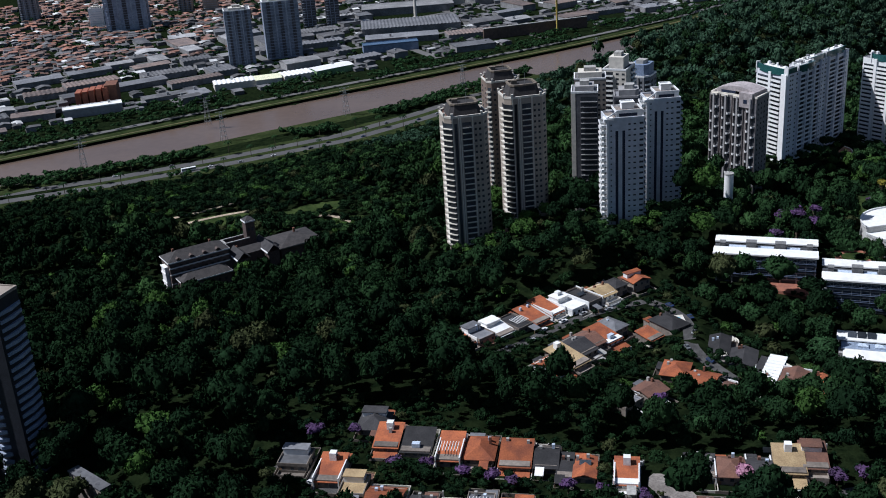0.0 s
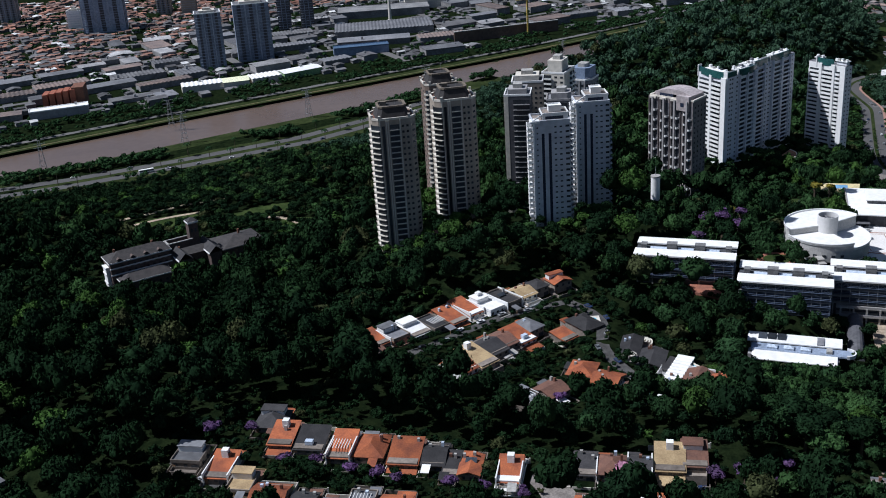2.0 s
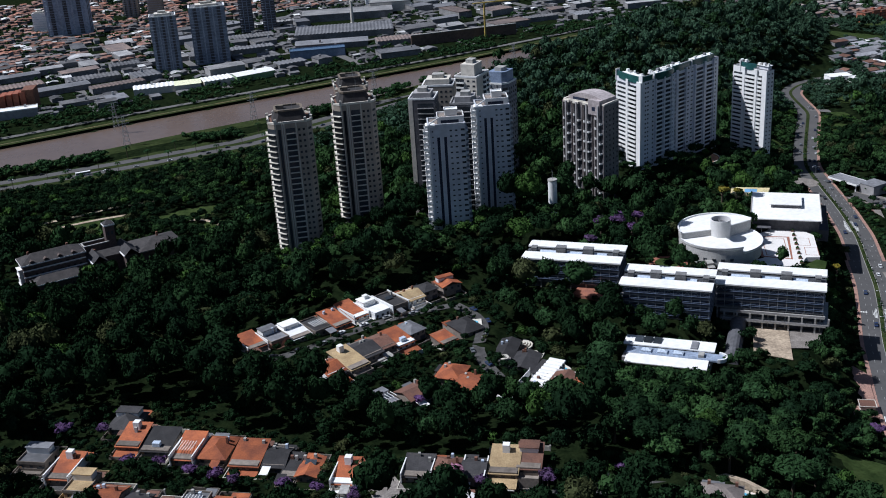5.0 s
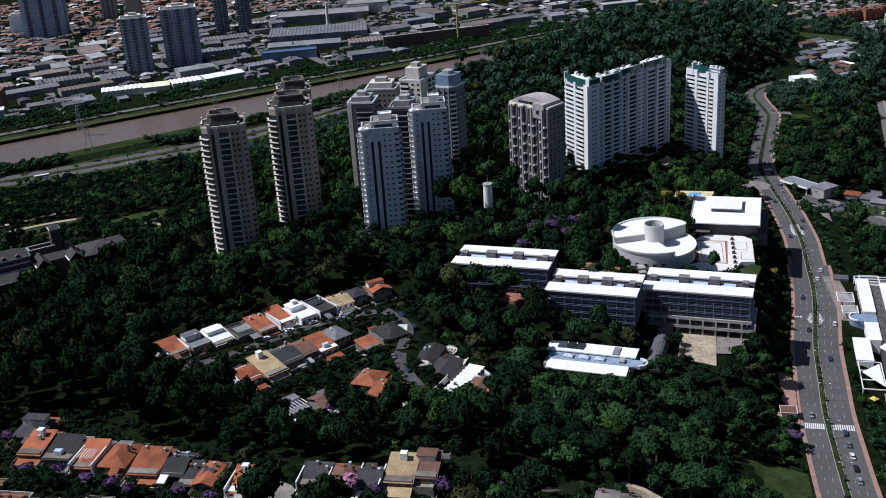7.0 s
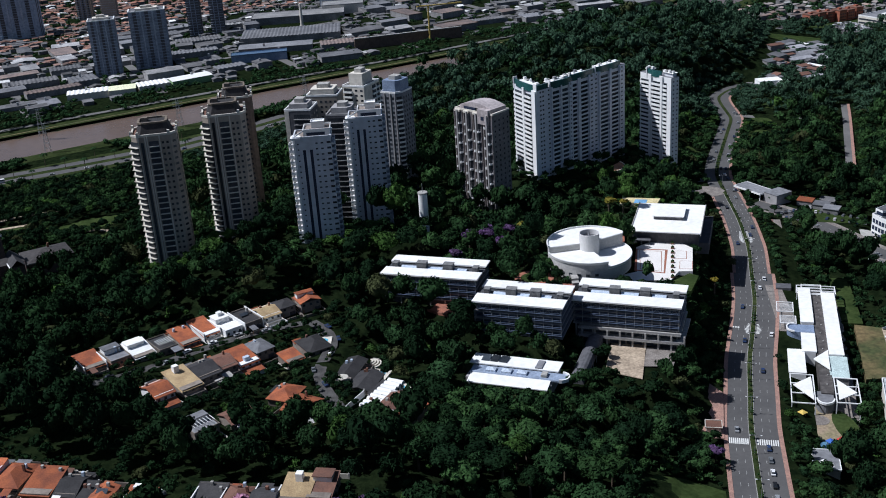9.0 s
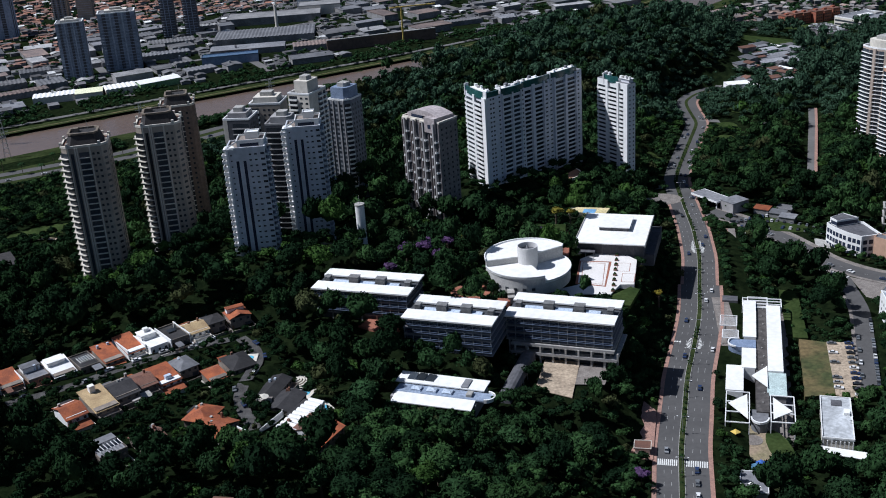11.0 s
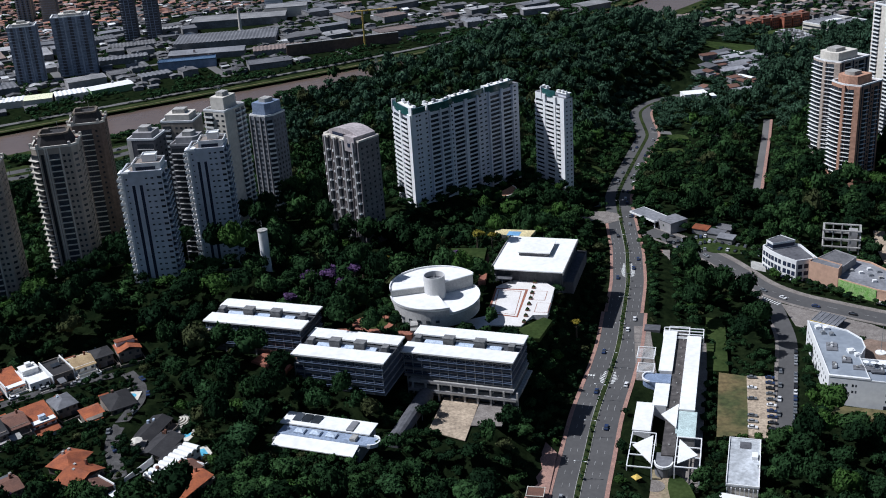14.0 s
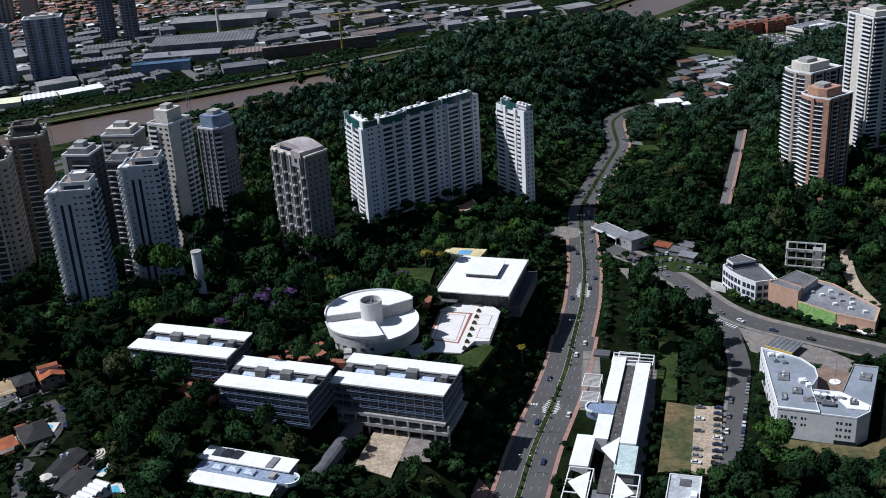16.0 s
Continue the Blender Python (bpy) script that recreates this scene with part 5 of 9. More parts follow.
    ax = k.choice((x0, x1 - aw))
    part("annexe_wall", Shape().box(ax + 0.2, ax + aw - 0.2, y1, y1 + ad, g - 0.6, z - 1.6), wall, t)
    part("annexe_roof", Shape().shed(ax, ax + aw, y1 + 0.3, y1 + ad, z - 1.5, z - 1.1, 0.2, 0.2), k.choice((TILE, SLATE, SHEDROOF, TILEBROWN)), t)
    for _ in range(k.randint(0, 2)):
        u, v = k.uniform(x0 + 1, x1 - 1), k.uniform(0.1, 0.42) * d
        part("roof_box", Shape().box(u - 0.5, u + 0.5, v - 0.5, v + 0.5, z, z + d * 0.13 + k.uniform(0.6, 1.1)), k.choice((CONCRETE, CONCRETE, SKYLIGHT, TILEBROWN)), t)
    part("yard_wall", Shape().parapet(x0 - 0.6, x1 + 0.6, y0 - 4.5, y1 + ad + 1, g - 1, g + 1.5, 0.2), k.choice((OFFWHITE, wall, wall)), t)
    part("yard", Shape().box(x0 - 0.4, x1 + 0.4, y0 - 4.3, y0, g - 1, g + 0.1), k.choice((LANE, PAVE, TILEBROWN, GRASS)), t, "small front yard")
    # A dark panel in the front stands for the shade inside an open garage.
    part("garage_opening", Shape().box(x1 - 3.4, x1 - 0.6, y0 + 0.05, y0 + 0.3, g + 0.1, g + 2.3), GLASS, t)
    n = max(2, int(w / 3))
    for zz in (z - 2.0,):
        for i in range(n):
            u = x0 + w * (i + 0.5) / n
            many("window", WINDOW, shell, [pose(u, y0 + 0.2, zz)])
    many("window", WINDOW, shell, [pose(x1 - 0.2, y0 + d * k, z - 2.2, 0, 0, 90) for k in (0.3, 0.7)])
    part("door", Shape().box(x0 + 0.6, x0 + 1.6, y0 + 0.08, y0 + 0.3, g + 0.1, g + 2.2), TIMBER, shell)
    return t


_T = "town house with clay-tiled roof"
LOWER = [
    (-56, 328, 11, 11, 6.5, SHEDROOF, "flat", "grey-white stepped house with roof terraces", GREYWALL, ("terrace", "box")),
    (-43, 319, 9, 15, 6.5, TILE, "shed", "white-walled house with red tiled roof", WHITE, ("parapets", "tank")),
    (-34.5, 309, 9, 12, 5.5, TILEPALE, "flat", "sand-coloured house with roof terrace", TILEPALE, ("terrace", "box")),
    (-24, 299, 12, 14, 6, TILE, "gable", "broad house with weathered clay roof", None, ("chimney",)),
    (-29, 349, 11, 13, 6, SLATE, "hip", "broad house with dark slate", GREYWALL, ("box",)),
    (-23.5, 337, 9, 14, 6.5, TILE, "shed", "stepped house with clay roofs and white trim", WHITE, ("step", "tank")),
    (-13, 334, 11, 14, 6, SLATE, "shed", "slate-roofed house with white front", None, ("terrace", "skylight")),
    (-1.5, 328, 8.5, 16, 6.5, TILE, "shed", "narrow clay-roofed house between white party walls", WHITE, ("parapets", "pergola")),
    (9, 327, 10.5, 15, 6.5, TILE, "hip", "house with bright orange hipped roof", None, ("chimney", "terrace")),
    (21, 322, 11, 15, 6.5, TILE, "shed", "house with deep red tiled roof", None, ("step",)),
    (31.5, 320, 8, 14, 6, SLATE, "gable", "house with dark slate roof", GREYWALL, ()),
    (37, 314, 5.5, 13, 5.5, SLATE, "shed", "narrow house with dark slate roof", GREYWALL, ()),
    (43.5, 312, 7.5, 13, 6, TILE, "cross", "small house with worn clay roof", None, ("solar",)),
    (56.5, 306, 8, 14, 6.5, TILE, "shed", "white box house with orange tiled roof", WHITE, ("parapets", "terrace", "tank")),
    (81, 307, 10, 12, 6, SLATE, "shed", "dark-roofed house with white side wall", None, ("parapets",)),
    (91, 305, 10, 12, 6, TILEBROWN, "hip", "house with dark olive-brown roof", None, ("chimney",)),
    (100, 304, 8, 12, 6, SLATE, "gable", "slate-roofed house with white gable", WHITE, ("parapets",)),
    (110.5, 306, 10, 15, 6.5, TILEPALE, "shed", "house with pale sand-coloured tiles", OFFWHITE, ("step", "tank")),
    (119, 307, 8.5, 14, 7, TILEBROWN, "shed", "brown-roofed house with white balcony front", None, ("terrace", "box")),
    (7, 294, 9, 10, 6, SHEDROOF, "flat", "white house with roof pergola", WHITE, ("pergola", "terrace")),
    (18, 290, 10, 11, 6, TILE, "gable", _T, None, ("chimney",)),
    (-2.5, 291, 8, 9, 6, SHEDROOF, "gable", "small house with grey sheet roof", None, ()),
    (80, 284, 9, 12, 6, TILE, "gable", _T, None, ()),
    (93.5, 285, 9, 12, 7, ROOFWHITE, "cross", "house with steep white roof", None, ()),
    (104, 282, 8, 11, 6, TILE, "hip", _T, None, ()),
    (113, 284, 9, 11, 6, TILEBROWN, "gable", "brown-roofed house with white pergola", WHITE, ("pergola",)),
    (-12, 295, 8, 10, 6, SLATE, "gable", "house with dark tiled roof", GREYWALL, ()),
]
for _x, _y, _w, _d, _h, _m, _k, _l, _wall, _more in LOWER:
    house(_x, _y - 0.8, -11, _w, _d * 0.96, _h - 1.3, _m, _k, _l, _wall, _more, "row of houses along the upper street")
MIDDLE = [
    (4, 429, 38, 10, 14, TILE, "shed", "low clay-roofed house with white front", WHITE, ("terrace", "parapets")),
    (13, 437, 38, 9.5, 14, SHEDROOF, "flat", "salmon house with roof terrace", PINKISH, ("box", "terrace")),
    (22, 443, 38, 10, 15, ROOFWHITE, "shed", "small house with white roof", WHITE, ("box",)),
    (31, 449.5, 38, 9, 15, SLATE, "flat", "house with dark gridded flat roof", GREYWALL, ("pergola", "solar")),
    (39.3, 457.2, 39, 9, 16, TILE, "shed", "house with red tiled sloping roof", None, ("step",)),
    (47, 465.5, 39, 8.6, 16.5, TILE, "shed", "narrow clay-roofed house between white party walls", WHITE, ("parapets", "terrace")),
    (57, 468, 38, 9, 17, ROOFWHITE, "flat", "white flat-roofed house with small tower", WHITE, ("box", "tank")),
    (65.5, 473.5, 38, 9.5, 17, SLATE, "flat", "dark flat-roofed house with white parapets", WHITE, ("solar", "parapets")),
    (75, 478, 36, 9.5, 13, TILEPALE, "gable", "house with pale ridged tile roof", WHITE, ("terrace", "chimney")),
    (83, 484, 34, 8, 9.5, SLATE, "hip", "house with slate hipped roof", None, ()),
    (94, 488, 28, 10.5, 9.5, TILE, "cross", "clay-roofed house with white tower", WHITE, ("box",)),
    (75.3, 448, 40, 9, 12, SHEDROOF, "hip", "house with grey hipped roof", OFFWHITE, ()),
    (69.5, 436, 38, 10, 15, TILE, "shed", "clay-roofed house with roof lights", WHITE, ("skylight", "step")),
    (61, 429, 38, 10, 14.5, TILEBROWN, "gable", "house with brown tiled roof", None, ("chimney", "terrace")),
    (55, 420, 40, 10.5, 16.5, SLATE, "gable", "long house with slate roof", OFFWHITE, ("terrace",)),
    (49.7, 407.5, 40, 10, 17.5, TILEPALE, "shed", "sand-coloured low roof house", OFFWHITE, ("terrace", "tank")),
    (42, 396, 40, 9, 14, TILE, "gable", "small house with clay roof", WHITE, ("step",)),
    (101, 444, 32, 11, 15, SLATE, "hip", "house with dark tiled roof", GREYWALL, ()),
    (91, 439, 38, 8.5, 10, TILE, "shed", "small house with clay hipped roof", None, ()),
    (119, 424.5, 72, 18, 9, SLATE, "gable", "long dark slate-roofed house with cream walls", OFFWHITE, ("terrace",)),
    (126, 411.5, 70, 16, 11, SLATE, "gable", "house with black ridged roof", OFFWHITE, ("chimney",)),
    (134, 396.5, 61, 25, 6.5, ROOFWHITE, "vaults", "long house under a row of white barrel vaults", WHITE, ()),
    (139.5, 386, 62, 14, 10.5, TILEBROWN, "gable", "brown-tiled house with white gables", WHITE, ("parapets",)),
    (144.5, 373.5, 60, 19, 9, TILE, "gable", "large house with clay roof", None, ("chimney",)),
    (94, 399, 68, 13, 11, TILE, "hip", "house with rust-red hipped roof", None, ()),
    (102.3, 385.5, 60, 14, 11, TILE, "cross", "house with orange tiled gables", None, ("chimney",)),
    (112, 375, 50, 8, 9, TILEBROWN, "cross", "brown house with white verge boards", WHITE, ("parapets",)),
    (66, 364, 40, 11, 11, SHEDROOF, "flat", "pale house with gridded roof terrace", GREYWALL, ("pergola", "box")),
    (78, 375, 40, 11, 11, TILEBROWN, "gable", "house with brown ridged roof", None, ("chimney",)),
]
for _x, _y, _a, _w, _d, _m, _k, _l, _wall, _more in MIDDLE:
    house(_x, _y, _a, _w, _d, 6.3, _m, _k, _l, _wall, _more, "houses round the close")


# what stands in the yards: lean-to roofs, awnings, garden walls and parked cars' shelters
_rh = random.Random(15)
for _x, _y, _a, _w, _d in [(q[0], q[1], -11, q[2], q[3]) for q in LOWER] + [(q[0], q[1], q[2], q[3], q[4]) for q in MIDDLE]:
    if _rh.random() < 0.45:
        _u = _rh.choice((-1, 1)) * _w * 0.22
        _p = sliver((_u, -_d / 2 - 3.4), (_x, _y, _a))
        _t = thing("lean_to", "small lean-to roof over a house yard", "shed", pose(_p[0], _p[1], land(*_p), 0, 0, _a), "lean-to roofs in the yards")
        _ww = _rh.uniform(2.2, 4.4)
        part("roof", Shape().shed(-_ww / 2, _ww / 2, -2.0, 2.2, 2.3, 2.9, 0.12, 0.1), _rh.choice((TILE, TILEBROWN, SHEDROOF, ROOFWHITE, SLATE, CONCRETE)), _t)
        many("post", Shape().box(-0.09, 0.09, -0.09, 0.09, -0.5, 2.4).mesh("post", TIMBER), _t, [(-_ww / 2 + 0.2, -1.8, 0), (_ww / 2 - 0.2, -1.8, 0)])
    if _rh.random() < 0.35:
        _p = sliver((_rh.choice((-1, 1)) * (_w / 2 - 1.0), _d / 2 + 3.0), (_x, _y, _a))
        _t = thing("garden_wall", "low rendered garden wall with a gate pillar", "wall", pose(_p[0], _p[1], land(*_p), 0, 0, _a), "garden walls")
        part("wall", Shape().box(-_w * 0.3, _w * 0.3, -0.12, 0.12, -1, 1.9), _rh.choice((OFFWHITE, WHITE, CLAYWALL)), _t)
        part("pillar", Shape().box(_w * 0.3, _w * 0.3 + 0.5, -0.25, 0.25, -1, 2.3), CONCRETE, _t)


def pool(x, y, a, w, d, label):
    z = land(x, y) + 0.6
    t = thing("swimming_pool", label, "pool", pose(x, y, z, 0, 0, a))
    part("deck", Shape().box(-w / 2 - 1.6, w / 2 + 1.6, -d / 2 - 1.6, d / 2 + 1.6, -2.5, 0), OFFWHITE, t)
    part("water", Shape().prism(arc(0, 0, w / 2, 0, 360, 16)[:-1] if w == d else [(-w / 2, -d / 2), (w / 2, -d / 2), (w / 2, d / 2), (-w / 2, d / 2)], 0.0, 0.05), POOL, t, "turquoise water")


pool(131, 428, -20, 5.5, 5.5, "round turquoise garden pool")
pool(105.2, 448.5, 0, 4.2, 4.2, "small round turquoise pool behind a house")
pool(142, 410, 30, 4, 7, "small turquoise garden pool")
pool(191, 291.5, -40, 8, 5, "turquoise garden pool with pale deck")
_t = thing("garden_wall", "pale curved garden wall above a pool", "wall", pose(186, 298, 49.5))
_q = [(-6.5, 4.2), (-1, 5.8), (5, 1.6), (10.5, -5.5)]
part("wall", Shape().prism([(x - 0.5, y - 0.7) for x, y in _q] + [(x + 0.5, y + 0.7) for x, y in _q[::-1]], -4, 1.4), SAND, _t)
house(179.5, 286.5, -16, 13, 11, 5.5, mat("grey_brown_roof", (0.20, 0.17, 0.155), (0.15, 0.13, 0.12), 0.2, fine=8, bump=0.05), "hip", "broad house with grey-brown hipped roof", None, (), "row of houses along the upper street")

_t = thing("parasol", "cream garden parasol on a terrace", "parasol", pose(116.5, 411.5, land(116.5, 411.5)))
part("pole", Shape().cyl(0, 0, 0.06, 0, 2.6, 8), TIMBER, _t)
part("canopy", Shape().cyl(0, 0, 2.6, 2.3, 3.2, 8, 0.1), OFFWHITE, _t)
part("terrace", Shape().box(-3.4, 3.4, -3.4, 3.4, -1.5, 0.12), PAVE, _t)
_t = thing("garden_steps", "curved pale garden steps above the pool", "steps", pose(126, 438.5, land(126, 438.5)))
for _i in range(4):
    part("step", Shape().prism(arc(0, 0, 5.6 - 1.2 * _i, -70, 70, 8) + arc(0, 0, 4.9 - 1.2 * _i, 70, -70, 8), -0.6, 0.35 + 0.35 * _i), OFFWHITE, _t)


# ---- the old mansion in the park ----
def mansion():
    t = thing("mansion", "old dark mansion with slate roofs, wings and a stair tower", "mansion", pose(-166, 608, 0, 0, 0, 31))
    wall = mat("mansion_brick", (0.115, 0.085, 0.075), (0.08, 0.06, 0.055), 0.15)
    part("wall", Shape().box(0, 38, 0, 15, 1, 24), wall, t)
    part("roof", Shape().hip(0, 38, 0, 15, 24, 4.2, 0.8), mat("mansion_slate", (0.062, 0.056, 0.055), (0.040, 0.037, 0.037), 0.4, fine=8, bump=0.1, stain=0.3), t, "brown-grey slate roof")
    part("cornice", Shape().parapet(-0.9, 38.9, -0.9, 15.9, 23.2, 24.0, 0.9), WHITE, t)
    part("bay", Shape().box(-2.2, 0, 3, 10, 1, 20.5), WHITE, t, "white balcony bay")
    for z in (9.5, 15.5, 19.6):
        part("string_course", Shape().box(-0.3, 38.3, -0.35, 0.02, z, z + 0.7), WHITE, t)
        part("bay_rail", Shape().box(-2.6, -2.2, 2.6, 10.4, z, z + 1.0), WHITE, t)
    part("wing_wall", Shape().box(3, 34, -12, 0, 1, 14), wall, t)
    part("wing_roof", Shape().hip(3, 34, -12, -0.5, 14, 3.4, 0.7), MATS["mansion_slate"], t)
    part("wing_cornice", Shape().parapet(2.2, 34.8, -12.8, 0.0, 13.3, 14.0, 0.8), WHITE, t)
    part("link_wall", Shape().box(38, 70, 0, 13, 1, 17), wall, t)
    part("link_roof", Shape().hip(38, 70, 0, 13, 17, 2.6), MATS["mansion_slate"], t)
    part("terrace_wall", Shape().parapet(40, 56, 9, 17, 17, 23, 0.6), wall, t)
    part("terrace_coping", Shape().parapet(39.8, 56.2, 8.8, 17.2, 23, 23.5, 0.8), CONCRETE, t)
    for u in (40, 60):
        part("cross_gable", Shape().gable(u, u + 9, -9, 14, 17.2, 4.4, along="y"), SLATE, t)
        part("gable_wall", Shape().box(u + 0.8, u + 8.2, -8.5, 13, 1, 17), wall, t)
        part("verge", Shape().box(u - 0.5, u + 0.1, -9.4, 14.4, 16.8, 17.6), WHITE, t)
    part("tower", Shape().box(55, 61, 10, 16, 1, 33), wall, t, "square stair tower")
    many("window", Shape().box(-0.6, 0.6, -0.1, 0.1, 0, 2.2).mesh("window", GLASS), t, [(56.8, 9.98, 27), (59.2, 9.98, 27)])
    part("tower_roof", Shape().hip(55, 61, 10, 16, 34.2, 2.4, 0.3), SLATE, t)
    part("tower_cornice", Shape().box(54.5, 61.5, 9.5, 16.5, 33, 34.0), WHITE, t)
    part("east_wall", Shape().box(72, 100, -2, 22, 1, 15), wall, t)
    part("east_roof", Shape().hip(72, 100, -2, 22, 15, 3.6, 1.0), MATS["mansion_slate"], t)
    part("east_verge", Shape().parapet(71, 101, -3, 23, 14.4, 15.0, 0.7), CONCRETE, t)
    w = Shape().box(-0.7, 0.7, -0.1, 0.1, 0, 1.9).mesh("window", GLASS)
    many("window", w, t, [(3.5 + 3.9 * i, -0.02, 15.4 + 4.0 * j) for i in range(9) for j in range(2)])
    many("window_surround", Shape().box(-1.0, 1.0, -0.14, 0.02, -0.35, -0.05).mesh("window_surround", CONCRETE), t, [(3.5 + 3.9 * i, -0.02, 15.4 + 4.0 * j) for i in range(9) for j in range(2)])
    many("window", w, t, [(5 + 4.2 * i, -12.02, 5 + 3.8 * j) for i in range(7) for j in range(2)])
    many("dormer", Shape().gable(-1, 1, -1.2, 1.2, 1.2, 0.8, along="y").box(-0.9, 0.9, -1.1, 1.1, 0, 1.1).mesh("dormer", wall), t, [(6 + 8.5 * i, 1.2, 24) for i in range(4)])
    many("chimney", Shape().box(-0.6, 0.6, -0.6, 0.6, 0, 4).mesh("chimney", BRICK), t, [(6, 9, 25), (30, 9, 25), (45, 4, 18), (88, 12, 17)])


mansion()

# ---- the east side of the avenue ----
def o_(p):
    return sliver(p, (350, 480, -15.5))


def east_school():
    """White strips either side of a grey spine, with sail roofs at the near end."""
    g, z = 5.0, 16.0
    t = thing("nursery_school", "long white nursery school with parallel roof strips and triangular sails", "school building", pose(*o_((0, -14.5)), 0, 0, 0, -15.5))
    t.scale = (1.0, 1.25, 1.0)
    grey = mat("grey_gravel_roof", (0.11, 0.10, 0.095), (0.055, 0.05, 0.048), 0.35, fine=8)
    part("spine_roof", Shape().box(-7, -1.5, -36, 54, g, z - 1.5), grey, t, "dark gravelled spine roof")
    part("wall", Shape().box(-12.6, -7, 19, 52, g, z - 0.6), WHITE, t)
    part("roof_strip", Shape().box(-13.2, -6.8, 19, 52.5, z - 0.6, z), ROOFWHITE, t)
    part("wall", Shape().box(-1.5, 4.6, -8, 49, g, z - 0.6), WHITE, t)
    part("roof_strip", Shape().box(-1.7, 5.2, -8, 49, z - 0.6, z), ROOFWHITE, t)
    part("wall", Shape().box(-13.2, -7.4, -6, 9.5, g, z - 1.0), WHITE, t)
    part("roof_strip", Shape().box(-13.6, -7, -6, 10, z - 1.0, z - 0.4), ROOFWHITE, t)
    part("wall", Shape().box(-20, -12.8, -23, -5, g, z - 1.4), WHITE, t)
    part("roof_strip", Shape().box(-20.5, -12.6, -23, -4, z - 1.4, z - 0.8), ROOFWHITE, t)
    part("glass_roof", Shape().shed(-2, 6, -24, -8.5, z - 1.6, z - 0.8, 0.2), mat("green_white_glass", (0.55, 0.66, 0.64), None, 0.3, rough=0.3), t, "pale green glass roof")
    part("wall", Shape().box(-1.5, 6, -24, -8.5, g, z - 2), GREYWALL, t)
    for q in ([(-9, -12), (-2, -4), (-2, -20)], [(-19, -33), (-11, -26), (-10.5, -43)], [(0, -27), (8, -36), (0, -42)]):
        part("sail_roof", Shape().prism(q, z - 0.7, z - 0.3), ROOFWHITE, t, "white triangular sail roof")
    for x0, x1, y0, y1 in ((-20, -10, -45, -24), (-1, 9, -43, -25), (-13.5, 6, 49, 57), (-11, -1, 48, 58)):
        for u in range(4):
            yy = y0 + (y1 - y0) * u / 3
            part("pergola_beam", Shape().box(x0, x1, yy - 0.2, yy + 0.2, z - 1.2, z - 0.8), WHITE, t)
        for x in (x0, x1):
            part("pergola_beam", Shape().box(x - 0.2, x + 0.2, y0, y1, z - 1.25, z - 0.75), WHITE, t)
        many("post", Shape().box(-0.2, 0.2, -0.2, 0.2, g, z - 1).mesh("post", WHITE), t, [(x, y, 0) for x in (x0, x1) for y in (y0, y1)])
    o = arc(-5.5, -40, 3.6, 180, 360, 10)
    part("round_stair", Shape().prism(o + [(-1.9, -34), (-9.1, -34)], g - 2, z - 2.2), SHEDROOF, t, "round-ended stair block")
    part("round_rim", Shape().prism(arc(-5.5, -40, 4.0, 180, 360, 10) + arc(-5.5, -40, 3.4, 360, 180, 10), z - 2.2, z - 1.2), WHITE, t)
    part("oval_stair", Shape().prism(arc(-16.5, 14.3, 3.4, 90, 270, 10) + [(-7, 10.9), (-7, 17.7)], g, z - 0.8), BLUESTEEL, t)
    part("oval_rim", Shape().prism(arc(-16.5, 14.3, 3.9, 90, 270, 10) + arc(-16.5, 14.3, 3.3, 270, 90, 10), z - 0.8, z), WHITE, t)
    me = Shape().box(-1.3, 1.3, -0.06, 0.1, 0, 1.5).mesh("window", GLASS)
    many("window", me, t, [pose(4.62, -5 + 4.5 * i, z - 4, 0, 0, 90) for i in range(12)])
    many("window", me, t, [pose(-12.62, 22 + 4.5 * i, z - 4, 0, 0, -90) for i in range(7)])
    me = Shape().box(-0.25, 0.25, -0.25, 0.25, 0, 0.5).mesh("roof_vent", CONCRETE)
    many("roof_vent", me, t, [(-4.2 + 0.8 * (i % 2), -30 + 7 * i, z - 1.5) for i in range(12)])
    part("stair_tower", Shape().box(-24, -16, 57, 62, g, 13), DARKWALL, t)
    part("side_deck", Shape().box(-24, -14, 18, 46, g, 9), CONCRETE, t)


east_school()
yard("schoolyard", [o_(p) for p in ((-21, -70), (9, -70), (9, 58), (-21, 58))], 0.15, PAVE, "paved school grounds", 6.5, 3)
ring_ = lambda x, y, a, b, n=14: [(x + a * math.cos(k / n * 6.283), y + b * math.sin(k / n * 6.283)) for k in range(n)]
yard("playground", ring_(321, 408, 11, 14), 0.3, mat("play_sand", (0.30, 0.23, 0.16), (0.22, 0.19, 0.11), 0.15), "sandy playground", 9.0, 3)
yard("play_lawn", ring_(331.5, 402, 5, 15), 0.36, LAWN, "green play lawn", 9.0, 3)
yard("play_path", ring_(322, 410, 4.2, 4.2), 0.4, PAVE, "pale round paved play path", 9.0, 3)
yard("play_mat", ring_(322, 388.5, 8.5, 5), 0.4, mat("blue_rubber", (0.10, 0.22, 0.34), None, 0.4), "blue rubber play surface", 9.0, 3)
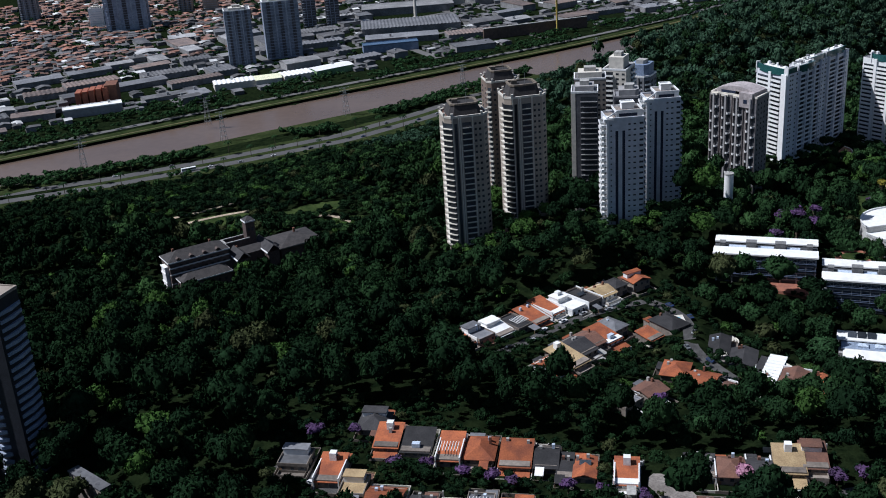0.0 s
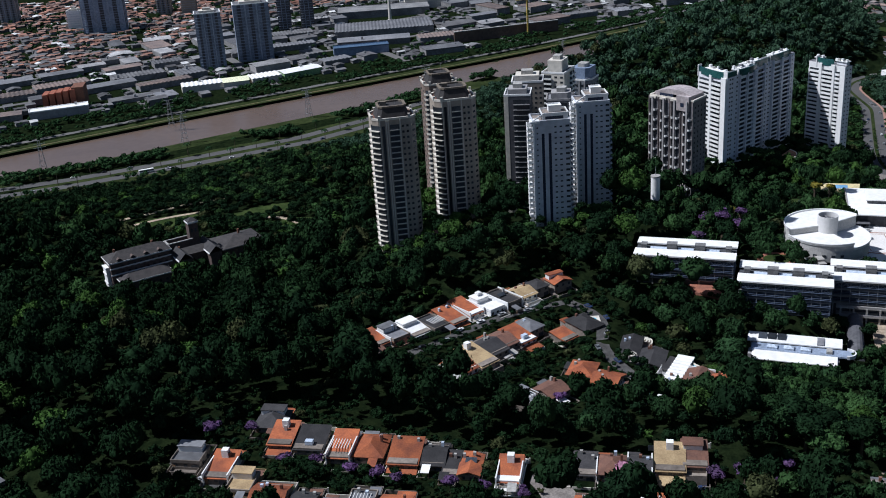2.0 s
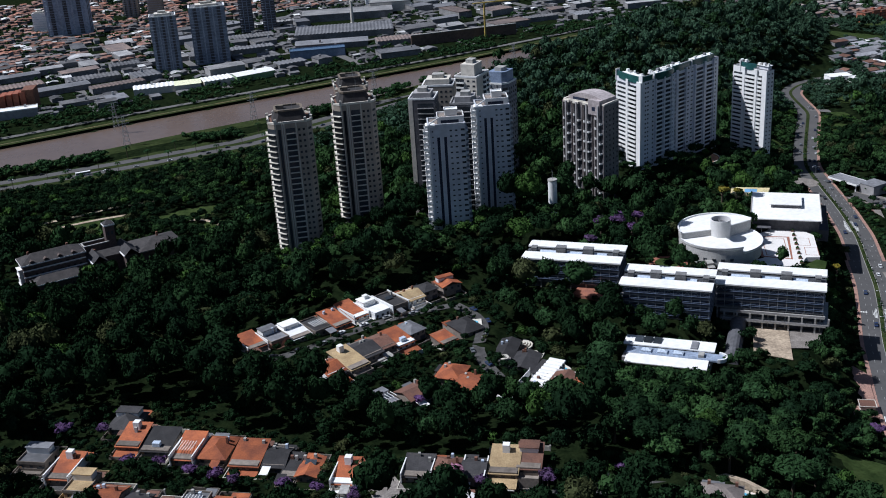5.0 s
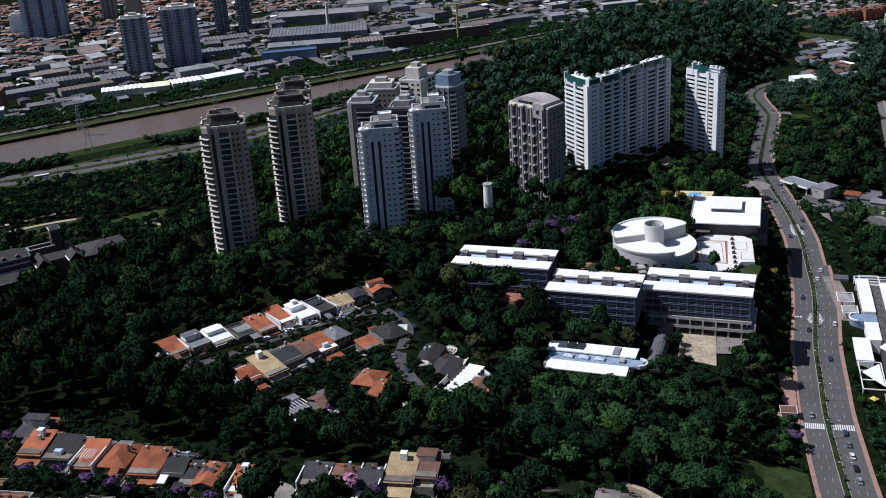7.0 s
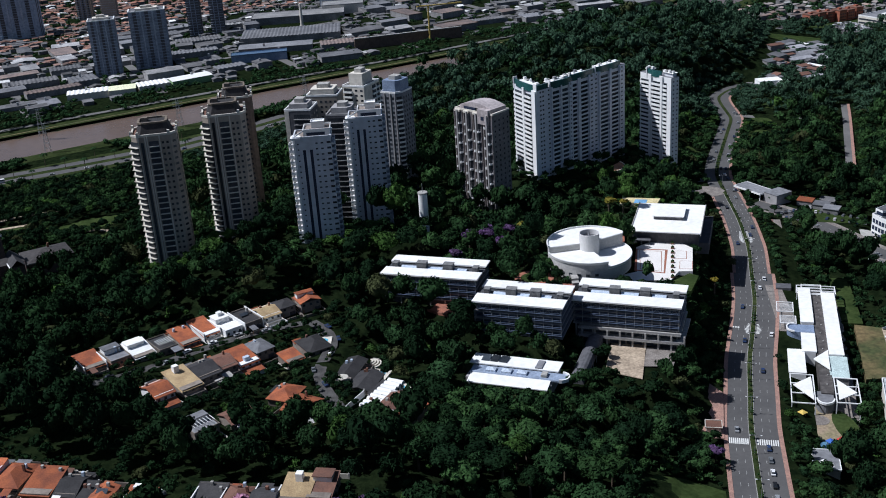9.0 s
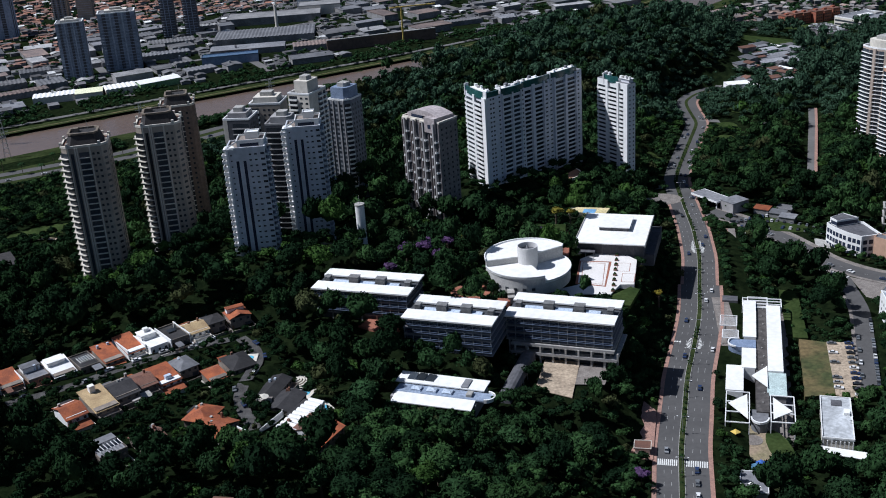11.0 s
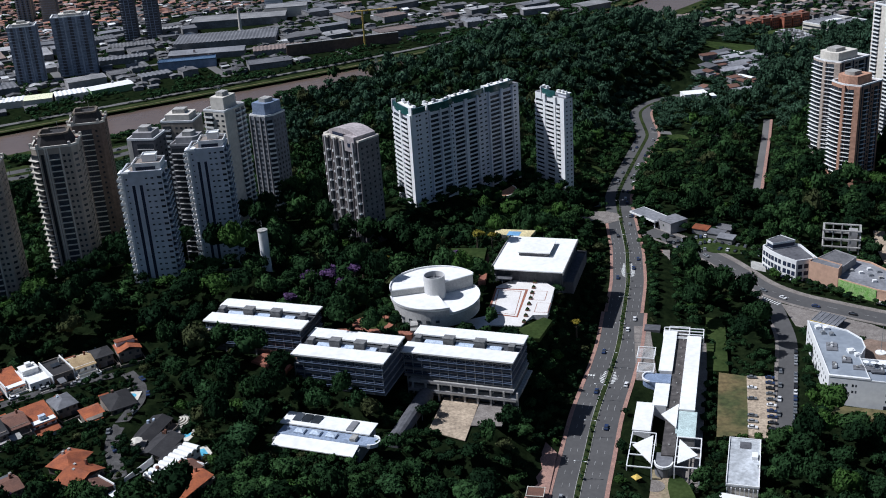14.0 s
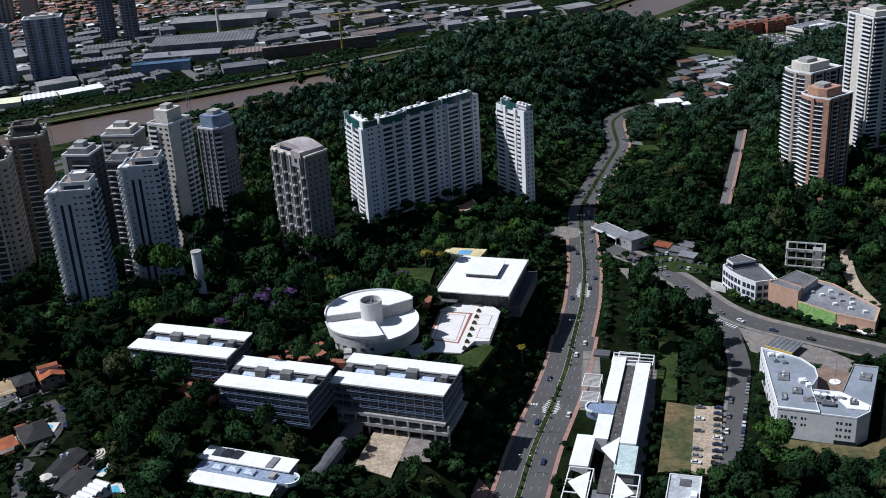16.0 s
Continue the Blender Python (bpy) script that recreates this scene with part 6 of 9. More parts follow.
for _x, _y, _m, _h in ((324, 389, mat("red_plastic", (0.55, 0.06, 0.05), None, 1), 1.6), (319, 388, mat("blue_plastic", (0.06, 0.15, 0.5), None, 1), 1.8), (315, 412, YELLOW, 1.8)):
    _t = thing("play_frame", "small painted climbing frame with slide", "play frame", pose(_x, _y, 9.4, 0, 0, 30), "play frames")
    part("deck", Shape().box(-1, 1, -1, 1, _h - 0.2, _h), _m, _t)
    part("slide", Shape().shed(-0.5, 0.5, -4, -1, 0.2, _h, 0.15, 0), _m, _t)
    part("roof", Shape().hip(-1.1, 1.1, -1.1, 1.1, _h + 1.6, 0.8), _m, _t)
    many("post", Shape().box(-0.08, 0.08, -0.08, 0.08, 0, _h + 1.6).mesh("post", TIMBER), _t, [(x, y, 0) for x in (-0.9, 0.9) for y in (-0.9, 0.9)])
_t = thing("pavilion", "small grey and white pavilion with roof domes", "pavilion", pose(312.5, 375, 0, 0, 0, -14))
part("wall", Shape().box(-5, 5, -7, 7, 6, 12.2), OFFWHITE, _t)
part("roof", Shape().box(-5.4, 5.4, -7.4, 7.4, 12.2, 12.6), SHEDROOF, _t)
part("parapet", Shape().parapet(-5.4, 5.4, -7.4, 7.4, 12.6, 13.1, 0.3), WHITE, _t)
part("dome", Shape().cyl(-1, -2, 1.6, 12.6, 13.6, 12, 0.7), WHITE, _t)
part("dome", Shape().cyl(2, -4, 1.2, 12.6, 13.4, 12, 0.5), WHITE, _t)
_t = thing("gate_hut", "small gate hut with a flat brown roof", "hut", pose(273, 400, 0, 0, 0, -12))
part("wall", Shape().box(-3, 3, -2.6, 2.6, 11, 16.6), OFFWHITE, _t)
part("roof", Shape().box(-3.6, 3.6, -3.2, 3.2, 16.6, 17.0), TILEBROWN, _t)
part("rim", Shape().parapet(-3.6, 3.6, -3.2, 3.2, 17.0, 17.3, 0.25), OFFWHITE, _t)
yard("terrace", [(266, 396), (276, 393), (285, 431), (281, 440), (276, 424), (270, 412)], 0.1, KERBPAVE, "pinkish paved forecourt by the gate", 13.9, 3)
_t = thing("annexe", "flat grey-roofed annexe with pale walls", "building", pose(360.5, 419, 0, 0, 0, -17))
part("wall", Shape().box(-6, 6, -18, 16, 4, 12.2), OFFWHITE, _t)
part("roof", Shape().box(-6.5, 6.5, -18.5, 16.5, 12.2, 12.7), mat("pale_grey_roof", (0.50, 0.52, 0.54), None, 0.1), _t)
part("parapet", Shape().parapet(-6.5, 6.5, -18.5, 16.5, 12.7, 13.3, 0.35), WHITE, _t)
part("roof_pit", Shape().box(-2, 2.5, 9, 14, 12.7, 12.95), DARKWALL, _t)
part("roof_plant", Shape().box(3, 5.5, 1, 5, 12.7, 14.2), WHITE, _t)
many("post", Shape().box(-0.2, 0.2, -0.2, 0.2, 4, 12).mesh("post", WHITE), _t, [(-6 + 1.7 * i, -19, 0) for i in range(8)])
_t = thing("boundary_roof", "low long white shed roof along a boundary", "shed", pose(362, 392, 0, 0, 0, -24))
part("roof", Shape().shed(-18, 16, -2, 2, 10.0, 10.6), ROOFWHITE, _t)
part("wall", Shape().box(-18, 16, 1, 1.8, 4, 10.2), OFFWHITE, _t)
yard("car_park", [(383, 497), (395, 495), (381, 438), (370, 446)], 0.2, SAND, "sandy car park", 7.2, 3)
yard("dry_lawn", [(371, 502), (383, 497), (370, 446), (356, 446)], 0.22, DRYLAWN, "dry patchy grass plot", 7.2, 3)
yard("green_strip", [(379, 562), (388, 558), (376, 503), (366, 505)], 0.2, LAWN, "narrow lawn", 7.0, 3)


def around(q):
    """The middle of an outline, and the outline seen from there."""
    cx, cy = sum(p[0] for p in q) / len(q), sum(p[1] for p in q) / len(q)
    return cx, cy, [(x - cx, y - cy) for x, y in q]


def block(t, q, c, z0, z1, wall, roof, name="wall", rim=0.9, rimmat=None):
    """Walls on an outline, a roof sheet sunk behind a parapet."""
    q = [(x - c[0], y - c[1]) for x, y in q]
    mx, my = sum(p[0] for p in q) / len(q), sum(p[1] for p in q) / len(q)
    k = lambda f: [(mx + (x - mx) * f, my + (y - my) * f) for x, y in q]
    part(name, Shape().prism(q, z0, z1), wall, t)
    part("roof", Shape().prism(k(0.97), z1, z1 + 0.15), roof, t)
    if rim:
        part("parapet", Shape().ring(k(1.005), k(0.965), z1, z1 + rim), rimmat or wall, t)


def wall_windows(t, a, b, c, w, h, us, zs, m=None):
    """Windows along the wall from a to b."""
    L = math.hypot(b[0] - a[0], b[1] - a[1])
    k = math.degrees(math.atan2(b[1] - a[1], b[0] - a[0]))
    me = Shape().box(-w / 2, w / 2, -0.07, 0.1, 0, h).mesh("window", m or GLASS)
    many("window", me, t, [pose(a[0] + (b[0] - a[0]) * u / L - c[0], a[1] + (b[1] - a[1]) * u / L - c[1], z, 0, 0, k) for u in us for z in zs])


def office():
    c = (440, 492)
    t = thing("office_building", "white office building with blue-grey roofs round a half-round court", "office building", pose(*c, 0))
    blue = mat("blue_grey_sheet", (0.27, 0.30, 0.34), (0.21, 0.235, 0.27), 0.06, stain=0.1)
    left = [(413.5, 473), (430, 467), (433, 488), (439, 497), (440.5, 506), (437, 515), (430, 521.5), (421.5, 528)]
    front = [(430, 467), (444.3, 462), (451.4, 466.4), (453.5, 471), (445, 484), (433, 488)]
    east = [(445, 484.2), (453.6, 471.2), (471, 508), (461, 512)]
    block(t, left, c, 2, 18.4, WHITE, blue, "west_wing", 0.8)
    block(t, front, c, 2, 17.8, WHITE, blue, "front_wing", 0.6)
    block(t, east, c, 2, 15.5, GREYWALL, blue, "east_wing", 0.7)
    part("bright_roof", Shape().prism([(x - c[0], y - c[1]) for x, y in ((443, 470), (451, 467.5), (453, 471), (445, 483.5), (440, 485))], 18.1, 18.45), ROOFWHITE, t, "bright white roof sheet")
    part("court_floor", Shape().prism([(x - c[0], y - c[1]) for x, y in ((434, 488.5), (444.5, 484.5), (461, 512.5), (450, 520), (438, 515.5), (441, 506), (439.4, 497))], 2, 11), mat("court_tiles", (0.24, 0.17, 0.13), (0.18, 0.13, 0.10), 0.2), t, "brown paved roof court")
    part("court_bed", Shape().cyl(450 - c[0], 505 - c[1], 2.6, 11, 11.4, 14), ROOFWHITE, t)
    part("mast", Shape().cyl(450 - c[0], 505 - c[1], 0.18, 11.4, 27, 6, 0.06), METAL, t)
    for x, y, r in ((424, 520, 1.3), (427.5, 518.5, 1.3), (424.5, 514, 1.0), (428, 512, 1.0), (431, 494, 1.6), (432.5, 490, 1.2), (438, 481, 1.1), (441.5, 479, 1.4)):
        part("roof_plant", Shape().box(x - c[0] - r, x - c[0] + r, y - c[1] - r, y - c[1] + r, 18.5, 20.0).cyl(x - c[0], y - c[1], r * 0.7, 20.0, 20.3, 10), WHITE if r > 1.1 else METAL, t)
    wall_windows(t, (413.5, 473), (444.3, 462), c, 0.95, 1.3, (2, 3.5, 6.2, 7.7, 10.4, 11.9, 16, 17.5, 20, 21.5), (14.2, 11.0))
    wall_windows(t, (413.5, 473), (444.3, 462), c, 0.95, 1.3, (25, 26.5, 28.6, 30.1), (14.0, 10.8, 7.6))
    wall_windows(t, (421.5, 528), (413.5, 473), c, 1.1, 1.4, [4 + 4.1 * i for i in range(12)], (13.6, 9.8))
    part("basement_band", Shape().prism([(x - c[0], y - c[1]) for x, y in ((436, 464.6), (444.6, 461.5), (444.4, 461.9), (436.2, 465.0))], 4.2, 6.0), GLASS, t)
    d = thing("canopy", "flat striped canopy with a yellow edge over a forecourt", "canopy", pose(440, 549, 0, 0, 0, -42))
    part("roof", Shape().box(-7, 7, -6.5, 6.5, 8.0, 8.5), SHEDROOF, d)
    for u in range(6):
        part("rib", Shape().box(-6.8 + 2.4 * u, -6.5 + 2.4 * u, -6.4, 6.4, 8.5, 8.75), METAL, d)
    part("edge", Shape().box(-7.1, 7.1, -6.8, -6.5, 7.5, 8.6), YELLOW, d)
    many("post", Shape().box(-0.2, 0.2, -0.2, 0.2, 2, 8).mesh("post", METAL), d, [(x, y, 0) for x in (-6, 6) for y in (-5.5, 5.5)])


office()
_rr = random.Random(9)
for _x, _y, _w, _d, _h, _a in ((424, 500, 5, 8, 0.5, -17), (431, 478, 9, 4, 0.4, -17), (426, 486, 4, 5, 0.9, -17), (436, 474, 6, 3, 0.7, -17), (447, 474, 3, 4, 0.8, -17), (462, 500, 5, 7, 0.6, -25), (419, 482, 2, 6, 0.7, -17)):
    _t = thing("roof_unit", "flat grey plant deck with pipes on an office roof", "roof plant", pose(_x, _y, 18.6 if _x < 455 else 15.7, 0, 0, _a), "plant decks on the office roof")
    part("deck", Shape().box(-_w / 2, _w / 2, -_d / 2, _d / 2, 0, _h), SHEDROOF, _t)
    for _k in range(3):
        _u, _v = _rr.uniform(-0.35, 0.35) * _w, _rr.uniform(-0.35, 0.35) * _d
        part("unit", Shape().box(_u - 0.5, _u + 0.5, _v - 0.4, _v + 0.4, _h, _h + 0.9).cyl(_u, _v, 0.35, _h + 0.9, _h + 1.05, 10), _rr.choice((WHITE, METAL, CONCRETE)), _t)
    part("pipe", Shape().box(-_w / 2, _w / 2, -0.12, 0.12, _h, _h + 0.3), METAL, _t)
for _x, _y, _r0 in ((433, 481, 1.5), (436, 479.5, 1.4), (438.5, 478.5, 1.3), (443, 478, 1.2)):
    _t = thing("satellite_dish", "white satellite dish on the office roof", "satellite dish", pose(_x, _y, 18.6, 0, 0, 30), "satellite dishes")
    part("dish", Shape().cyl(0, 0, 0.3, 1.2, 1.8, 14, _r0), WHITE, _t)
    part("foot", Shape().cyl(0, 0, 0.15, 0, 1.2, 8), METAL, _t)
# glazed frames in the court beside the nursery school
for _x, _y, _w, _d in ((337.5, 511, 8.5, 12), (334.5, 496, 8, 9)):
    _t = thing("glazed_pergola", "white slatted pergola over a small court", "pergola", pose(_x, _y, land(_x, _y) + 0.3, 0, 0, -15.5), "pergolas beside the nursery school")
    part("frame", Shape().parapet(-_w / 2, _w / 2, -_d / 2, _d / 2, 3.2, 3.6, 0.35), WHITE, _t)
    many("slat", Shape().box(-_w / 2 + 0.3, _w / 2 - 0.3, -0.10, 0.10, 3.25, 3.45).mesh("slat", WHITE), _t, [(0, -_d / 2 + 1.1 * (k + 1), 0) for k in range(int(_d / 1.1) - 1)])
    many("post", Shape().box(-0.15, 0.15, -0.15, 0.15, -1, 3.2).mesh("post", WHITE), _t, [(x, y, 0) for x in (-_w / 2 + 0.2, _w / 2 - 0.2) for y in (-_d / 2 + 0.2, _d / 2 - 0.2)])
for _k in range(6):
    _a, _b = (338 - 1.5 * _k, 548 - 9.5 * _k), (346 - 1.2 * _k, 546 - 9.5 * _k)
    yard("court", [_a, (_a[0] - 1.5, _a[1] - 9.4), (_b[0] - 1.2, _b[1] - 9.4), _b], 0.15, PAVE, "stepped paved court beside the nursery school", max(land(*_a), land(*_b)), 3)


def corner_building():
    c = (440, 620)
    t = thing("corner_building", "white corner building with rows of tall dark windows", "building", pose(*c, 0))
    q = [(428.6, 630.5), (430.6, 622), (434.6, 613), (440.3, 605), (453, 607), (450, 628), (440, 637)]
    block(t, q, c, 1, 16.2, WHITE, DARKWALL, "wall", 1.6)
    block(t, [(431, 632), (433, 626), (447, 629), (441, 638)], c, 16.4, 20, WHITE, DARKWALL, "upper_storey", 0.5)
    part("upper_glazing", Shape().prism([(x - c[0], y - c[1]) for x, y in ((431.2, 631), (433, 625.8), (446.8, 628.8), (446.6, 629.2), (433.2, 626.3), (431.6, 631.4))], 17.0, 19.2), NAVY, t)
    for a, b in zip(q[:3], q[1:4]):
        wall_windows(t, a, b, c, 2.3, 2.7, (2.0, 5.0, 8.0), (3.6, 7.9, 12.3), NAVY)
    wall_windows(t, q[3], q[4], c, 2.6, 2.6, (2.5, 6.2, 9.9), (3.6, 7.9, 12.3), NAVY)
    part("ramp", Shape().prism([(x - c[0], y - c[1]) for x, y in ((421, 626), (428, 620), (431, 632), (424, 638))], 1, 5.0), CONCRETE, t)


corner_building()


def mall():
    c = (468, 592)
    t = thing("shopping_centre", "low shopping centre with salmon walls, a green wall and grey roofs", "shopping centre", pose(*c, 0))
    salmon = mat("pale_salmon_render", (0.56, 0.36, 0.25), (0.50, 0.32, 0.23), 0.08, stain=0.1)
    block(t, [(447.5, 603.5), (459, 590.5), (474, 573), (490, 561), (498, 576), (485, 609), (470, 623), (455, 616)], c, 1, 11.2, salmon, SHEDROOF, "wall", 0.9)
    block(t, [(447.2, 603.8), (459, 590.2), (463, 596), (452, 609)], c, 1.2, 17.0, salmon, SHEDROOF, "corner_block", 0.8)
    block(t, [(452.5, 609.5), (463.5, 596.5), (476, 609), (468, 621)], c, 11.5, 15.6, GREYWALL, FIBRE, "upper_block", 0.5)
    k = mat("ivy_wall", (0.20, 0.40, 0.10), (0.34, 0.48, 0.20), 0.45, spec=0.0, stain=0.5)
    part("green_wall", Shape().prism([(x - c[0], y - c[1]) for x, y in ((459.2, 589.8), (473.8, 572.8), (474.1, 573.1), (459.5, 590.1))], 3.2, 11.6), k, t, "green planted wall")
    part("shop_canopy", Shape().prism([(x - c[0], y - c[1]) for x, y in ((473, 570), (489, 557.5), (490.5, 560), (474.5, 572.8))], 5.2, 5.6), WHITE, t)
    for x, y in ((470, 600), (474, 596), (478, 592), (482, 588), (486, 584), (480, 600), (484, 596), (488, 590), (477, 584), (483, 578), (489, 573), (462, 613), (466, 609)):
        part("roof_plant", Shape().box(x - c[0] - 1.1, x - c[0] + 1.1, y - c[1] - 0.8, y - c[1] + 0.8, 11.3, 12.7), (WHITE, METAL, CONCRETE)[int(x) % 3], t)
    part("shop_front", Shape().prism([(x - c[0], y - c[1]) for x, y in ((446.6, 603.4), (458.6, 589.8), (458.9, 590.1), (446.9, 603.7))], 2.0, 5.6), GLASS, t)


mall()
_t = thing("parking_frame", "unfinished concrete frame of two open storeys", "building", pose(481, 647, 0, 0, 0, -20))
many("column", Shape().box(-0.35, 0.35, -0.35, 0.35, 2, 19).mesh("column", CONCRETE), _t, [(-10 + 5 * i, -5 + 10 * j, 0) for i in range(5) for j in range(2)])
for _z in (8, 13, 18.5):
    part("slab", Shape().parapet(-11, 11, -6, 6, _z, _z + 0.7, 1.2), CONCRETE, _t)
part("core", Shape().box(4, 9, 0, 5, 2, 17), GREYWALL, _t)
road("lane", [(514, 672, 4.5), (507, 650, 4.5), (501, 622, 4.5), (503, 594, 4.5)], -3.5, 3.5, SAND, "sandy lane behind the shops")
_t = thing("petrol_station", "low station with flat canopy at the junction", "petrol station", pose(376, 703, 0, 0, 0, -60))
part("canopy", Shape().box(-14, 10, -5, 7, 12.0, 12.8), SHEDROOF, _t)
part("canopy_edge", Shape().parapet(-14.3, 10.3, -5.3, 7.3, 11.8, 13.0, 0.3), WHITE, _t)
many("post", Shape().box(-0.3, 0.3, -0.3, 0.3, 6, 12).mesh("post", WHITE), _t, [(x, y, 0) for x in (-12, -2, 8) for y in (-3, 5)])
part("shop", Shape().box(10.5, 22, -2, 12, 5, 13.5), GREYWALL, _t)
part("shop_roof", Shape().box(10.3, 22.2, -2.2, 12.2, 13.5, 14), SHEDROOF, _t)


# scattered low houses of the valley in the east
def cottage(x, y, a, w, d, h, roof, label="low valley house", wall=None, kind="gable"):
    t = thing("cottage", label, "house", pose(x, y, 0, 0, 0, a), "low houses of the valley")
    z = land(x, y) + h
    part("wall", Shape().box(-w / 2 + 0.2, w / 2 - 0.2, -d / 2 + 0.2, d / 2 - 0.2, z - h - 1, z), wall or CITYWALL, t)
    s = Shape()
    s = s.gable(-w / 2, w / 2, -d / 2, d / 2, z, d * 0.14) if kind == "gable" else (s.box(-w / 2, w / 2, -d / 2, d / 2, z, z + 0.4) if kind == "flat" else s.shed(-w / 2, w / 2, -d / 2, d / 2, z, z + d * 0.1))
    part("roof", s, roof, t)


_r = random.Random(5)
_PALEROOF = mat("pale_valley_roof", (0.34, 0.34, 0.36), (0.24, 0.24, 0.26), 0.06, obj=0.3)
_named = {id(_PALEROOF): "low valley house with pale sheet roof", id(SHEDROOF): "low valley house with grey roof", id(TILE): "low valley house with clay roof", id(ROOFWHITE): "low valley house with white roof", id(TILEBROWN): "low valley house with brown roof", id(FIBRE): "valley house with patched grey roof"}
for _i in range(44):
    _v = _r.random()
    _x, _y = 482 + 78 * _v + _r.choice((-1, 1)) * _r.uniform(6, 24), 985 + 165 * _v + _r.uniform(-6, 6)
    _m = _r.choice((_PALEROOF, SHEDROOF, TILEBROWN, FIBRE, TILEBROWN, SHEDROOF, ROOFWHITE if _i % 4 == 0 else _PALEROOF, TILE if _i % 3 == 0 else FIBRE))
    cottage(_x, _y, _r.choice((20, -65, 24, -60)), _r.uniform(8, 18), _r.uniform(7, 11), _r.uniform(3.2, 6), _m, _named[id(_m)], None, _r.choice(("gable", "shed", "flat")))
cottage(470, 990, 5, 22, 14, 7, ROOFWHITE, "bright white flat-roofed villa", WHITE, "flat")
cottage(482, 982, 5, 10, 10, 4, ROOFWHITE, "bright white flat-roofed villa wing", WHITE, "flat")
for _i, (_x, _y, _w) in enumerate(((522, 1064, 26), (528, 1078, 30), (535, 1092, 28), (546, 1072, 18), (552, 1088, 24), (530, 1106, 24))):
    cottage(_x, _y, 22, _w, 10, 5, _PALEROOF, "long blue-grey sheet-roofed shed in the valley", None, ("gable", "shed")[_i % 2])
for _i, (_x, _y) in enumerate(((413, 676), (405, 684), (420, 684), (417, 668))):
    _m = (SHEDROOF, TILE, FIBRE)[_i % 3]
    cottage(_x, _y, -35, 10, 7, 4, _m, _named[id(_m)], None, "shed")
for _k in range(6):
    _x, _y = 606 + 12.2 * _k + (2 if _k > 2 else 0), 1286 + 6.6 * _k - (7 if _k > 2 else 0)
    _t = thing("brick_apartments", "red-brown brick apartment block", "apartment block", pose(_x, _y, land(_x, _y) - 1, 0, 0, 24), "brick apartment blocks")
    part("wall", Shape().box(-5.5, 5.5, -7, 7, 0, 13 + (_k % 2)), REDBRICK, _t)
    part("roof", Shape().box(-5.8, 5.8, -7.3, 7.3, 13 + (_k % 2), 13.8 + (_k % 2)), TILEBROWN, _t)
    part("lift_house", Shape().box(-2, 2, -2, 2, 13.8 + (_k % 2), 15.6 + (_k % 2)), REDBRICK, _t)
    many("window", Shape().box(-0.9, 0.9, -0.08, 0.1, 0, 1.4).mesh("window", GLASS), _t, [(-3.2 + 3.2 * i, -7.02, 2.5 + 3.4 * j) for i in range(3) for j in range(3)])
_t = thing("office_block", "long low white office block", "office building", pose(692, 1266, land(692, 1266) - 1, 0, 0, 29))
part("wall", Shape().box(-27, 27, -22, 22, 0, 11), OFFWHITE, _t)
part("roof", Shape().box(-26, 26, -21, 21, 11, 11.3), SHEDROOF, _t)
part("parapet", Shape().parapet(-27, 27, -22, 22, 11, 12.0, 0.6), WHITE, _t)
part("roof_plant", Shape().box(-12, 6, -5, 3, 11.3, 13.6), WHITE, _t)
part("roof_plant", Shape().box(12, 24, -3, 5, 11.3, 13.0), CONCRETE, _t)
for _z in (2.4, 6.6):
    part("window_band", Shape().box(-26, 26, -22.1, -21.9, _z, _z + 2.0).box(-27.1, -26.9, -21, 21, _z, _z + 2.0), GLASS, _t)
_t = thing("podium", "white stepped podium with planted terraces", "building", pose(604, 868, 0, 0, 0, -12))
for _i in range(3):
    part("terrace", Shape().box(-30 + 2 * _i, 30, -20 + 3 * _i, 20, 3 + 4.5 * _i, 7 + 4.5 * _i), WHITE, _t)

yard("forecourt", [(424, 577), (443, 561), (462, 546), (470, 534), (461, 515), (441, 530), (423, 540)], 0.15, PAVE, "paved forecourt beside the street", 5.0, 3)
yard("verge", [(411, 470), (446, 458.5), (456, 464), (474, 505), (482, 500), (462, 452), (444, 449), (409, 462)], 0.3, DRYLAWN, "rough grass verge below the office", 5.4, 3)

# ---- the city beyond the river ----
_rc = random.Random(11)
CO = (-100.0, 1052.0, 29.5)


def in_city(x, y):
    return y < 2010 - 0.41 * (x + 748) and -900 < x < 900


